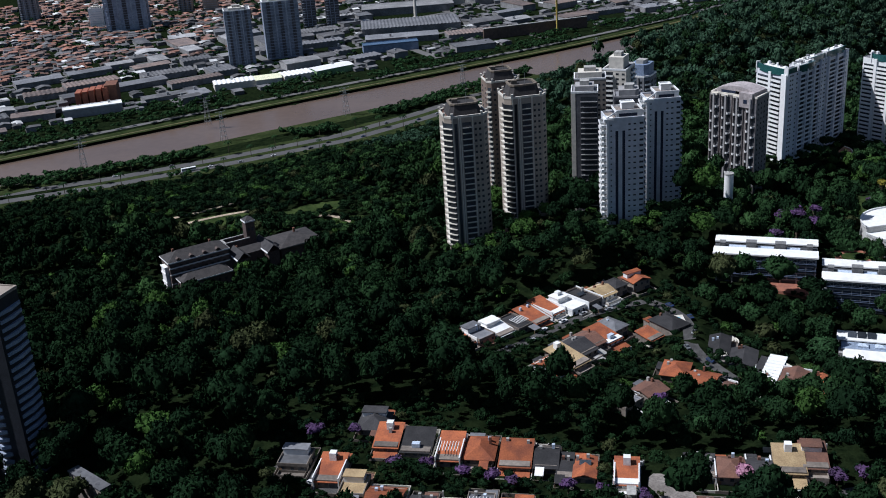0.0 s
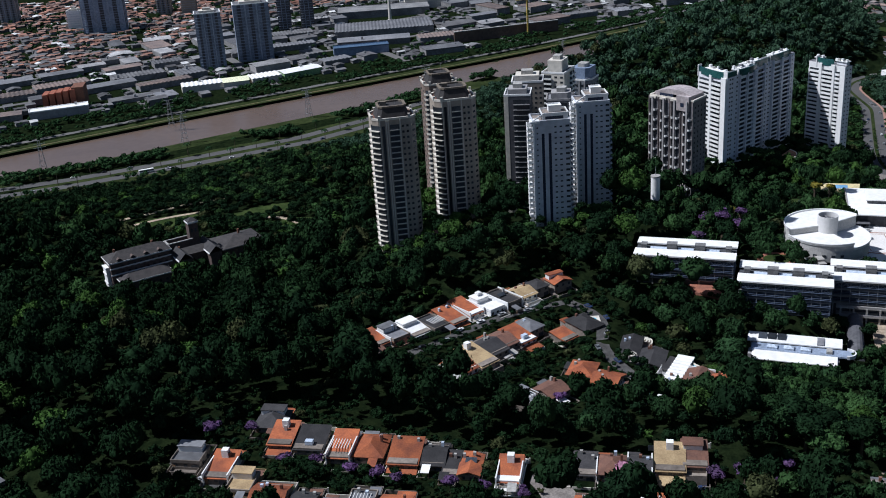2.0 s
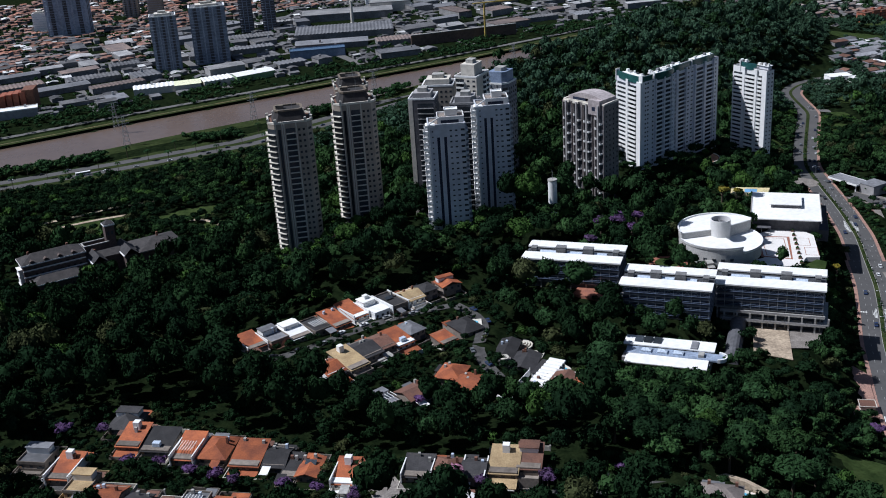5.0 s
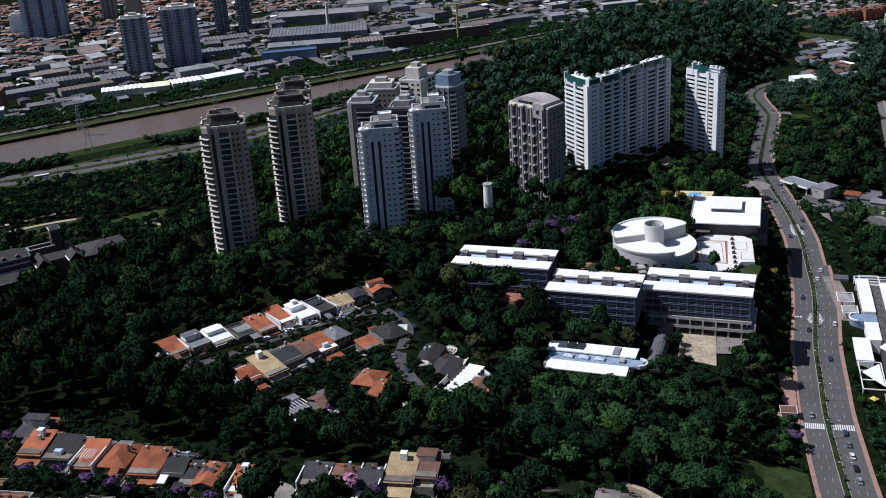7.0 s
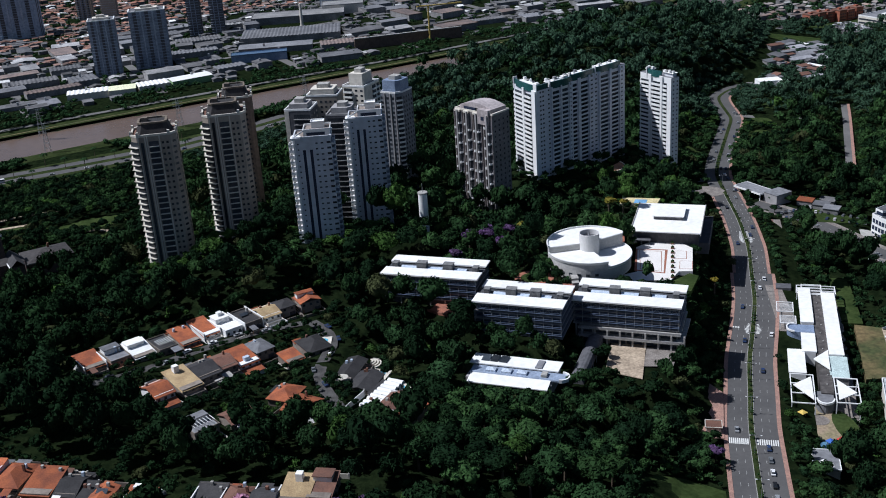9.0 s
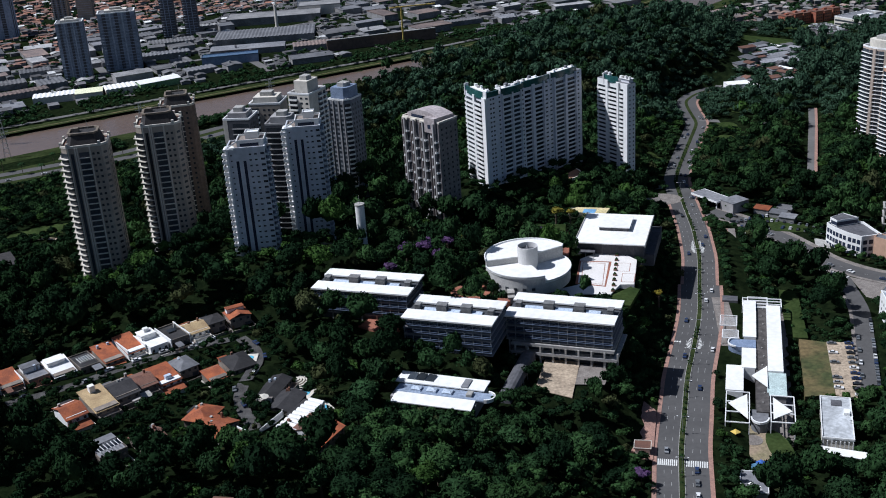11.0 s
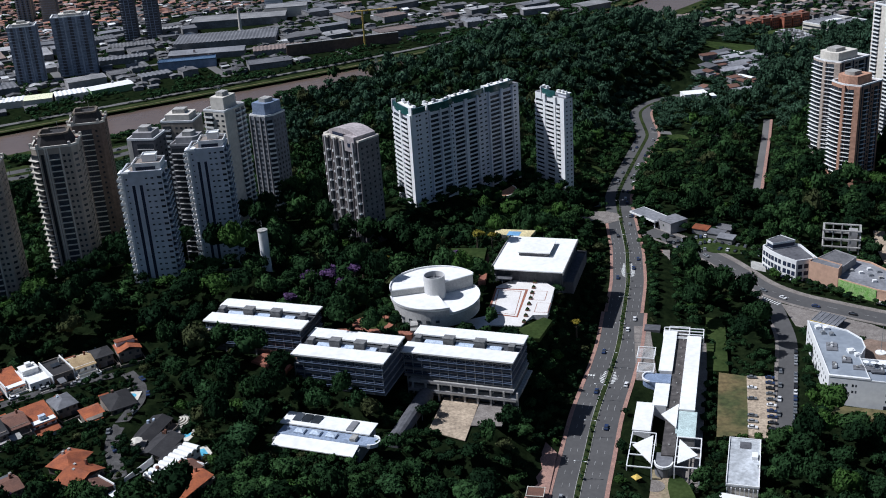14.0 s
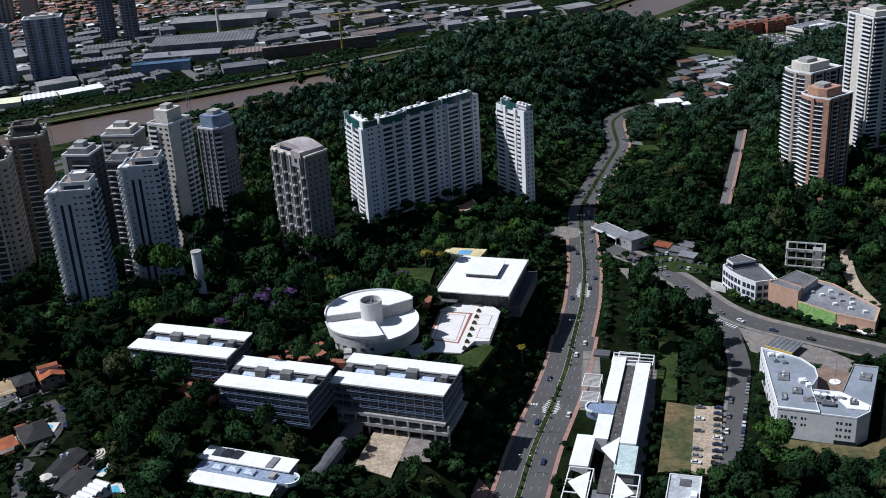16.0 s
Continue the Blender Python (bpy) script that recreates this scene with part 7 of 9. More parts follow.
def warehouse(x, y, a, w, d, h, roof, label, kind, wall=None):
    t = thing("warehouse", label, "warehouse", pose(x, y, 0, 0, 0, a), "warehouses beyond the river")
    g = 3.0
    part("wall", Shape().box(-w / 2 + 0.2, w / 2 - 0.2, -d / 2 + 0.2, d / 2 - 0.2, g - 1, g + h), wall or CITYWALL, t)
    s = Shape()
    if kind == "saw":
        n = max(2, int(w / 4.5))
        top = [(-w / 2 + w * i / (2 * n), g + h + (0.7 if i % 2 else 0.0)) for i in range(2 * n + 1)]
        m = len(top)
        s.v = [(x, y, z + dz) for y in (-d / 2, d / 2) for dz in (0, -0.3) for x, z in top]
        s.f = [f for i in range(m - 1) for f in ((i, i + 1, 2 * m + i + 1, 2 * m + i), (3 * m + i, 3 * m + i + 1, m + i + 1, m + i), (m + i, m + i + 1, i + 1, i), (2 * m + i, 2 * m + i + 1, 3 * m + i + 1, 3 * m + i))]
    elif kind == "gable":
        s.gable(-w / 2, w / 2, -d / 2, d / 2, g + h, d * 0.06)
    else:
        s.box(-w / 2, w / 2, -d / 2, d / 2, g + h, g + h + 0.5)
        s.parapet(-w / 2, w / 2, -d / 2, d / 2, g + h + 0.5, g + h + 1.2, 0.5)
    part("roof", s, roof, t)
    n = _rc.randint(0, 1)
    for i in range(n):
        u, v = _rc.uniform(-0.4, 0.4) * w, _rc.uniform(-0.35, 0.35) * d
        part("roof_vent", Shape().box(u - 1.2, u + 1.2, v - 1.0, v + 1.0, g + h, g + h + d * 0.09 + 1.5), METAL, t)


_LAB = {"gable": "long warehouse with ridged {} roof", "saw": "works hall with saw-tooth {} roof", "flat": "flat-roofed works hall, {} roof"}
_PALE = mat("pale_sheet_roof", (0.36, 0.355, 0.355), (0.22, 0.218, 0.222), 0.06, fine=9, obj=0.3, stain=0.25)
_RUST = mat("rusty_sheet_roof", (0.20, 0.15, 0.13), (0.13, 0.105, 0.10), 0.06, obj=0.3)
taken = []


def free(x, y, r):
    return all((x - a) ** 2 + (y - b) ** 2 > (r + s) ** 2 for a, b, s in taken)


# the ones that can be told apart
def named_city():
    w = lambda *a: (taken.append((a[0], a[1], max(a[3], a[4]) * 0.52)), warehouse(*a))
    w(-344, 1075, 18, 58, 16, 9, ROOFWHITE, "long shed with bright white roof by the river", "flat", GREYWALL)
    w(-213, 1152, 16, 44, 22, 8, ROOFWHITE, "white sheet-roofed shed by the river", "saw", OFFWHITE)
    w(-178, 1160, 14, 28, 24, 8, mat("lemon_roof", (0.80, 0.80, 0.55), (0.72, 0.72, 0.5), 0.1), "shed with pale lemon roof", "gable", OFFWHITE)
    w(-148, 1172, 24, 34, 24, 8, ROOFWHITE, "white shed with saw-tooth roof", "saw", OFFWHITE)
    w(-112, 1192, 32, 46, 22, 8, ROOFWHITE, "white-roofed shed with green front", "gable", mat("green_fascia", (0.25, 0.4, 0.2), None, 0.2))
    w(-25, 1425, 4, 128, 62, 9, SHEDROOF, "very broad grey-roofed factory", "saw")
    w(-35, 1345, 4, 90, 30, 8, SHEDROOF, "broad grey-roofed factory hall", "gable")
    w(-48, 1290, 8, 66, 18, 10, BLUEGLASS, "blue-grey office hall in the works quarter", "flat", BLUESTEEL)
    w(-50, 1312, 8, 60, 22, 6, CITYTILE, "broad hall with orange roof", "gable")
    w(-30, 1555, 4, 130, 50, 10, _PALE, "very broad pale-roofed factory", "flat")
    w(30, 1600, 4, 60, 40, 14, _PALE, "white works block in the works quarter", "flat", OFFWHITE)
    w(50, 1345, 10, 60, 28, 7, _RUST, "dark rusty-roofed works hall", "saw")
    w(-150, 1232, 28, 42, 24, 9, _PALE, "hip-roofed hall with pale roof", "gable", GREYWALL)
    for x, y, ww, d in ((-330, 1180, 74, 22), (-240, 1225, 30, 34), (-300, 1225, 60, 26), (-380, 1200, 60, 26), (-420, 1160, 44, 24), (-330, 1270, 44, 20), (-280, 1290, 36, 22), (-260, 1180, 60, 18), (-450, 1230, 52, 24), (-500, 1180, 40, 26), (-400, 1260, 50, 20)):
        w(x, y, 24 + (x % 7), ww, d, 7, _rc.choice((SHEDROOF, FIBRE, _RUST, SHEDROOF)), _LAB["gable"].format("grey"), _rc.choice(("gable", "saw")))


named_city()
# the dark towers
_far = mat("far_tower_wall", (0.25, 0.285, 0.35), (0.20, 0.23, 0.29), 0.05)
_fr = mat("far_tower_slab", (0.42, 0.46, 0.54), (0.36, 0.40, 0.47), 0.1)
for _x, _y, _w, _d, _z, _a, _n, _m in ((-218, 1262, 30, 22, 68, 12, "dark high-rise beyond the river", _far), (-172, 1292, 42, 24, 71, 12, "broad dark high-rise beyond the river", _far), (-160, 1485, 18, 20, 66, 8, "slender dark high-rise", DARKWALL),
                            (-128, 1478, 18, 20, 66, 8, "slender dark high-rise", DARKWALL), (-425, 1558, 58, 26, 66, 4, "broad pale blue high-rise", mat("pale_blue_render", (0.40, 0.45, 0.54), (0.32, 0.37, 0.46), 0.05)),
                            (-480, 1600, 20, 20, 30, 4, "white mid-rise block", WHITE), (-608, 1690, 26, 22, 50, 6, "grey high-rise", GREYWALL), (-328, 1672, 22, 20, 44, 6, "pinkish grey high-rise", BEIGE), (-368, 1682, 22, 20, 46, 6, "pinkish grey high-rise", BEIGE), (5, 1660, 26, 20, 30, 5, "white office slab", WHITE)):
    taken.append((_x, _y, max(_w, _d) * 0.55))
    _e = [("l", 0.04, 0.30, 1.0, 0, 0, _fr), ("l", 0.38, 0.62, 1.0, 0, 0, _fr), ("l", 0.70, 0.96, 1.0, 0, 0, _fr), ("s", 0.12, 0.22, DARKWALL), ("s", 0.45, 0.55, DARKWALL), ("s", 0.78, 0.88, DARKWALL), ("p", 0.32, 0.36, 0.8, 0, 0, _fr), ("p", 0.64, 0.68, 0.8, 0, 0, _fr)] if _z > 45 else [("l", 0.05, 0.95, 0.6, 0, 0, _fr)]
    tower("high_rise", _n + " with banded floors", turned(_x - _w / 2, _y - _d / 2, _a, [(0, 0), (_w, 0), (_w, _d), (0, _d)]), 6, _z, 3.4, _m, {0: _e, 1: [("s", 0.3, 0.45, DARKWALL), ("s", 0.6, 0.75, DARKWALL)]}, flat_top(_z, None, 3, 0.6))
_t = thing("brick_office", "brown brick office with stepped bays", "office building", pose(-350, 1108, 0, 0, 0, 8))
for _i in range(5):
    part("bay", Shape().box(-18 + 7 * _i, -12.5 + 7 * _i, -10, 9, 2, 21 + 0.8 * _i), REDBRICK, _t)
part("core", Shape().box(-18, 18, -4, 12, 2, 19), REDBRICK, _t)
part("end_block", Shape().box(12, 24, -9, 14, 2, 26), BRICK, _t)
taken.append((-350, 1108, 24))
_t = thing("chimney", "tall pale factory chimney", "chimney", pose(-18, 1488, 3))
part("shaft", Shape().cyl(0, 0, 2.4, 0, 34, 12, 1.6), OFFWHITE, _t)
part("base", Shape().box(-3.5, 3.5, -3.5, 3.5, 0, 4), CONCRETE, _t)
_t = thing("tower_crane", "yellow tower crane over a dug-out building site", "crane", pose(156, 1330, 3, 0, 0, 12))
part("mast", Shape().box(-0.9, 0.9, -0.9, 0.9, 0, 46), YELLOW, _t)
part("jib", Shape().box(-14, 42, -0.7, 0.7, 45, 46.4), YELLOW, _t)
part("cab", Shape().box(1, 3, -1, 1, 42.5, 45), WHITE, _t)
part("counterweight", Shape().box(-14, -10, -1.2, 1.2, 42.5, 45), CONCRETE, _t)
_t = thing("site_wall", "long brown retaining wall of a building site", "wall", pose(128, 1332, 3, 0, 0, 16))
part("wall", Shape().box(-66, 70, -1, 1, 0, 14), mat("site_earth", (0.17, 0.115, 0.085), (0.12, 0.085, 0.07), 0.05), _t)
part("coping", Shape().box(-66, 70, -1.4, 1.4, 14, 14.8), CONCRETE, _t)
part("floor", Shape().box(-60, 66, -26, -1, 0.2, 0.5), EARTH, _t)
taken.append((100, 1322, 36)), taken.append((160, 1340, 34))

# more works halls, packed along the streets
_n = 0
for _tries in range(6000):
    if _n >= 105:
        break
    _u, _v = _rc.uniform(-760, 900), _rc.uniform(112, 480)
    _x, _y = sliver((_u, _v), CO)
    _w, _d = _rc.uniform(18, 62), _rc.uniform(15, 32)
    if not in_city(_x, _y) or (_x < -380 and _v > 330) or not free(_x, _y, _w * 0.46):
        continue
    taken.append((_x, _y, _w * 0.46))
    _m = _rc.choice((SHEDROOF, SHEDROOF, FIBRE, _RUST, _PALE, FIBRE))
    _k = _rc.choice(("gable", "gable", "saw", "flat"))
    warehouse(_x, _y, 29 + _rc.choice((0, 0, 90, -12)) + _rc.uniform(-3, 3), _w, _d, _rc.uniform(5, 9), _m, _LAB[_k].format("pale" if _m is _PALE else "rusty" if _m is _RUST else "grey"), _k)
    _n += 1


def far_roofs(name, label, roof, count, pick, size, seed):
    """Roofs beyond counting: one mesh of walls and one of roofs."""
    r = random.Random(seed)
    walls, roofs = Shape(), Shape()
    done, tries = 0, 0
    cells = {}
    while done < count and tries < count * 30:
        tries += 1
        u, v = r.uniform(-1000, 1000), r.uniform(106, 980)
        x, y = sliver((u, v), CO)
        if not in_city(x, y) or not pick(x, y, u, v):
            continue
        w, d = r.uniform(*size), r.uniform(*size)
        k = (int(x // 9), int(y // 9))
        if k in cells or not free(x, y, 4):
            continue
        cells[k] = 1
        h, a = r.uniform(3.0, 6.0), 29.5 + r.choice((0, 90)) + r.uniform(-6, 6)
        s, q = Shape(), Shape()
        s.box(-w / 2 + 0.3, w / 2 - 0.3, -d / 2 + 0.3, d / 2 - 0.3, 2, 3 + h)
        (q.gable(-w / 2, w / 2, -d / 2, d / 2, 3 + h, d * 0.11, 0.3) if r.random() < 0.8 else q.box(-w / 2, w / 2, -d / 2, d / 2, 3 + h, 3.4 + h))
        for src, dst in ((s, walls), (q, roofs)):
            dst.add([(*sliver(p[:2], (x, y, a)), p[2]) for p in src.v], src.f)
        done += 1
    for sh, m, n in ((walls, CITYWALL, "_walls"), (roofs, roof, "")):
        tagged(new(name + n, sh.mesh(name, m)), label, "roofs" if not n else "walls", "", "stuff")


far_roofs("tiled_roofs", "countless clay roofs of a far quarter", CITYTILE, 1900, lambda x, y, u, v: (v > 330 and x < -250) or (v > 520), (7, 12), 3)
far_roofs("grey_roofs", "countless grey roofs between works halls", FIBRE, 900, lambda x, y, u, v: v < 640 or x > 0, (7, 15), 4)
far_roofs("white_roofs", "scattered white roofs of the far city", mat("far_white_roof", (0.62, 0.62, 0.61), (0.45, 0.45, 0.45), 0.05, island=0.3), 240, lambda x, y, u, v: True, (6, 14), 6)


def east_quarter():
    """Small roofs, trees between them and a white works lot on the valley's far slope."""
    r = random.Random(61)
    walls, roofs = Shape(), Shape()
    spots, cells = [], {}
    for _ in range(2600):
        x, y = r.uniform(545, 900), r.uniform(1180, 1520)
        if y > 1395 + 0.55 * (x - 540) or y < 1300 - 0.2 * (x - 620) and x < 780 or (590 < x < 740 and y < 1330):
            continue
        w, d, a, h = r.uniform(7, 15), r.uniform(6, 11), 20 + r.choice((0, 90)) + r.uniform(-12, 12), r.uniform(3, 6.5)
        k = (int(x // 13), int(y // 13))
        if k in cells:
            continue
        cells[k] = 1
        if r.random() < 0.42:
            spots.append((x, y))
            continue
        z = land(x, y)
        p, q = Shape().box(-w / 2 + 0.3, w / 2 - 0.3, -d / 2 + 0.3, d / 2 - 0.3, z - 1, z + h), Shape()
        q.gable(-w / 2, w / 2, -d / 2, d / 2, z + h, d * 0.13, 0.3) if r.random() < 0.7 else q.box(-w / 2, w / 2, -d / 2, d / 2, z + h, z + h + 0.4)
        for src, dst in ((p, walls), (q, roofs)):
            dst.add([(*sliver(v[:2], (x, y, a)), v[2]) for v in src.v], src.f)
    tagged(new("valley_walls", walls.mesh("valley_walls", CITYWALL)), "countless small house walls on the valley slope", "walls", "", "stuff")
    tagged(new("valley_roofs", roofs.mesh("valley_roofs", mat("mixed_roof", (0.22, 0.145, 0.115), (0.20, 0.197, 0.195), 0.03, island=0.6))), "countless small mixed roofs on the valley slope", "roofs", "", "stuff")
    return spots


EAST_SPOTS = east_quarter()
for _l, _w in (([(560, 1262, 6), (585, 1290, 6), (640, 1300, 6), (720, 1310, 6), (800, 1345, 6)], 4), ([(575, 1275, 6), (590, 1340, 6), (600, 1400, 6)], 3.5)):
    road("road", _l, -_w, _w, OLDASPHALT, "pale street of the valley quarter", 0.5)
yard("car_park", [(621, 1262), (618, 1209), (649, 1215), (659, 1273)], 0.4, OLDASPHALT, "grey car park on the valley slope", None, 3)
yard("meadow", [(590, 1162), (630, 1159), (634, 1190), (598, 1201)], 0.4, mat("meadow_grass", (0.10, 0.115, 0.045), (0.065, 0.085, 0.03), 0.05, spec=0.0), "pale green meadow on the valley slope", None, 4)
# rows of cars too far to count, a red court and its lines
_s = Shape()
_rr = random.Random(8)
for _i in range(10):
    for _j in range(7):
        if _rr.random() < 0.8:
            _x, _y = sliver((-13 + 2.9 * _i, -24 + 7.6 * _j), (637, 1240, 6))
            _z = 8.4
            _s.add([(*sliver(p, (_x, _y, 100)), _z + h) for h, k in ((0.2, 1.0), (0.9, 1.0)) for p in ((-2.1, -0.85), (2.1, -0.85), (2.1, 0.85), (-2.1, 0.85))] + [(*sliver(p, (_x, _y, 100)), _z + 1.4) for p in ((-1.2, -0.6), (0.7, -0.6), (0.7, 0.6), (-1.2, 0.6))],
                   [(0, 1, 5, 4), (1, 2, 6, 5), (2, 3, 7, 6), (3, 0, 4, 7), (4, 5, 9, 8), (5, 6, 10, 9), (6, 7, 11, 10), (7, 4, 8, 11), (8, 9, 10, 11)])
tagged(new("parked_cars", _s.mesh("parked_cars", mat("mixed_car_paint", (0.45, 0.45, 0.46), (0.06, 0.06, 0.07), 0.05, rough=0.4, island=0.9))), "rows of parked cars on the far car park", "cars", "", "stuff")
yard("tennis_court", [(543, 922), (556, 922), (562, 945), (546, 945)], 0.0, mat("red_clay", (0.42, 0.13, 0.10), (0.34, 0.11, 0.085), 0.1), "red clay tennis court among trees", max(land(543, 922), land(562, 945)) + 0.6, 4)
# streets of the far city
for _u in (-430, -300, -120, 20, 180, 330, 520):
    _a, _b = sliver((_u, 100), CO), sliver((_u + 30, 620), CO)
    road("road", [(*_a, 4.2), (*_b, 4.2)], -5, 5, OLDASPHALT, "straight street of the far city", 0.1)
for _v in (225, 345, 470):
    _a, _b = sliver((-760, _v), CO), sliver((700, _v), CO)
    road("road", [(*_a, 4.2), (*_b, 4.2)], -4, 4, OLDASPHALT, "straight street of the far city", 0.12)


# ---- pylons on the river bank ----
def pylon(x, y, h):
    t = thing("pylon", "slim lattice power pylon on the river bank", "pylon", pose(x, y, 2.7, 0, 0, 30), "pylons along the river")
    for sx, sy in ((-1, -1), (1, -1), (1, 1), (-1, 1)):
        s = Shape()
        a, b, w = 2.6, 0.7, 0.13
        s.add([(sx * a - w, sy * a - w, 0), (sx * a + w, sy * a - w, 0), (sx * a + w, sy * a + w, 0), (sx * a - w, sy * a + w, 0), (sx * b - w, sy * b - w, h), (sx * b + w, sy * b - w, h), (sx * b + w, sy * b + w, h), (sx * b - w, sy * b + w, h)],
              [(0, 1, 5, 4), (1, 2, 6, 5), (2, 3, 7, 6), (3, 0, 4, 7), (4, 5, 6, 7)])
        part("leg", s, METAL, t)
    for i in range(5):
        k = 2.6 - 1.9 * (i + 1) / 6
        z = h * (i + 1) / 6
        part("brace", Shape().parapet(-k, k, -k, k, z - 0.12, z + 0.12, 0.2), METAL, t)
    for z in (h * 0.75, h * 0.87, h * 0.99):
        part("arm", Shape().box(-5.0, 5.0, -0.15, 0.15, z, z + 0.35), METAL, t)


for _p in ((-300, 887), (-191, 947), (-84, 1008), (30, 1070), (-390, 830), (178, 1160), (-215, 1003)):
    pylon(*_p, 27)

# ---- vehicles ----
CARPAINT = [("silver", mat("silver_paint", (0.55, 0.56, 0.57), None, 3, rough=0.3, metal=0.5)), ("black", mat("black_paint", (0.02, 0.02, 0.022), None, 3, rough=0.2)), ("white", mat("car_white", (0.78, 0.78, 0.78), None, 3, rough=0.3)),
            ("grey", mat("grey_paint", (0.16, 0.17, 0.18), None, 3, rough=0.3)), ("dark blue", mat("blue_paint", (0.03, 0.05, 0.12), None, 3, rough=0.25))]
TYRE = mat("tyre", (0.02, 0.02, 0.02), None, 3)


def make_car(colour, m):
    t = thing("car", colour + " saloon car with dark windows", "car", pose(0, 0, -60), "cars")
    s = Shape().prism([(-2.15, -0.85), (2.15, -0.85), (2.15, 0.85), (-2.15, 0.85)], 0.3, 0.85)
    part("body", s, m, t)
    c = Shape()
    lo, hi = [(-1.5, -0.78), (1.0, -0.78), (1.0, 0.78), (-1.5, 0.78)], [(-1.0, -0.6), (0.35, -0.6), (0.35, 0.6), (-1.0, 0.6)]
    c.add([(x, y, 0.85) for x, y in lo] + [(x, y, 1.38) for x, y in hi], [(0, 1, 5, 4), (1, 2, 6, 5), (2, 3, 7, 6), (3, 0, 4, 7)])
    part("cabin", c, GLASS, t)
    part("roof_panel", Shape().prism(hi, 1.38, 1.44), m, t)
    w = Shape().box(-1.85, 1.85, -0.8, 0.8, 0.02, 0.3)
    part("undercarriage", w, TYRE, t)
    return t


CARS = [make_car(*c) for c in CARPAINT]
_rv = random.Random(21)
_places = []


def on_line(line, u, off, flip=False):
    tot = 0.0
    for a, b in zip(line, line[1:]):
        L = math.hypot(b[0] - a[0], b[1] - a[1])
        if tot + L >= u:
            k = (u - tot) / L
            h = math.atan2(b[1] - a[1], b[0] - a[0])
            x, y = a[0] + (b[0] - a[0]) * k + math.sin(h) * off, a[1] + (b[1] - a[1]) * k - math.cos(h) * off
            z = a[2] + (b[2] - a[2]) * k if len(a) > 2 else land(x, y)
            return x, y, z + 0.14, math.degrees(h) + (180 if flip else 0)
        tot += L
    return None


for _u, _o in ((110, -6), (165, 6), (196, -3.2), (205, 9.2), (236, -6.2), (262, 3.3), (275, 6.3), (330, -6), (345, 3.2), (360, 6.2), (400, -4), (420, 5), (436, 8), (470, 6), (486, 3), (505, 8), (520, 6), (545, 5), (560, 8), (580, -5), (610, 6), (640, 5)):
    _places.append(on_line(AVENUE, _u, _o, _o < 0))
for _i in range(11):
    _places.append(on_line(NORTH, 8 + 22 * _i + _rv.uniform(-4, 4), _rv.choice((-6.4, -3.6, 3.6, 6.4))))
for _i in range(17):
    if _rv.random() < 0.85:
        _places.append(on_line(SIDE_STREET, 62 + 6.0 * _i, -3.6))
for _i in range(6):
    _places.append(on_line(SIDE_STREET, 90 + 14.0 * _i, 3.4))
for _i in range(9):
    _places.append(on_line(MALL_STREET, 20 + 17 * _i + _rv.uniform(-3, 3), _rv.choice((-3, 3))))
for _i in range(11):
    for _c in (0.16, 0.84):
        if _rv.random() < 0.85:
            _f0, _f1 = (383 - 13 * _i / 10, 495 - 48 * _i / 10), (395 - 13 * _i / 10, 493 - 50 * _i / 10)
            _places.append((_f0[0] + (_f1[0] - _f0[0]) * _c, _f0[1] + (_f1[1] - _f0[1]) * _c, 7.45, -16 + _rv.uniform(-6, 6)))
for _i in range(22):
    _places.append((384 + 3.1 * (_i % 8) + 0.6 * (_i // 8), 668 - 9 * (_i // 8) + 1.2 * (_i % 8), land(384 + 3.1 * (_i % 8), 668 - 9 * (_i // 8)) + 0.4, 75 + _rv.uniform(-6, 6)))
for _i in range(9):
    _places.append(on_line(HOUSE_STREET, 20 + 25 * _i, _rv.choice((-3, 3))))
for _i in range(14):
    _x, _y = 410 + 4.2 * (_i % 7), 668 - 12 * (_i // 7) - 2 * (_i % 7)
    _places.append((_x, _y, land(_x, _y) + 0.1, 60 + _rv.uniform(-6, 6)))
for _i in range(7):
    _places.append(on_line(ROW_STREET, 8 + 13 * _i, _rv.choice((-1.6, 1.6))))
for _i in range(5):
    _places.append(on_line(CLOSE_STREET, 12 + 16 * _i, _rv.choice((-1.8, 1.8))))
for _i in range(20):
    _places.append(on_line(HIGHWAY, 60 + 28 * _i + _rv.uniform(-8, 8), _rv.choice((-13, -10, -6.5, 5.5, 8.5, 12))))
for _p in _places:
    if _p:
        copy_thing(CARS[_rv.randrange(5)], pose(_p[0], _p[1], _p[2], 0, 0, _p[3]))
_p = on_line(HIGHWAY, 320, 9)
_t = thing("bus", "white and green city bus", "bus", pose(_p[0], _p[1], _p[2], 0, 0, _p[3]))
part("body", Shape().box(-6, 6, -1.25, 1.25, 0.4, 3.1), WHITE, _t)
part("window_band", Shape().box(-5.8, 6.02, -1.28, 1.28, 1.6, 2.6), GLASS, _t)
part("axle", Shape().box(-4.4, -3.4, -1.2, 1.2, 0, 0.9), TYRE, _t)
part("axle", Shape().box(3.2, 4.2, -1.2, 1.2, 0, 0.9), TYRE, _t)
for _c in CARS:
    _q = on_line(AVENUE, 60 + 9 * CARS.index(_c), 6)
    _c.matrix_basis = pose(_q[0], _q[1], _q[2], 0, 0, _q[3])


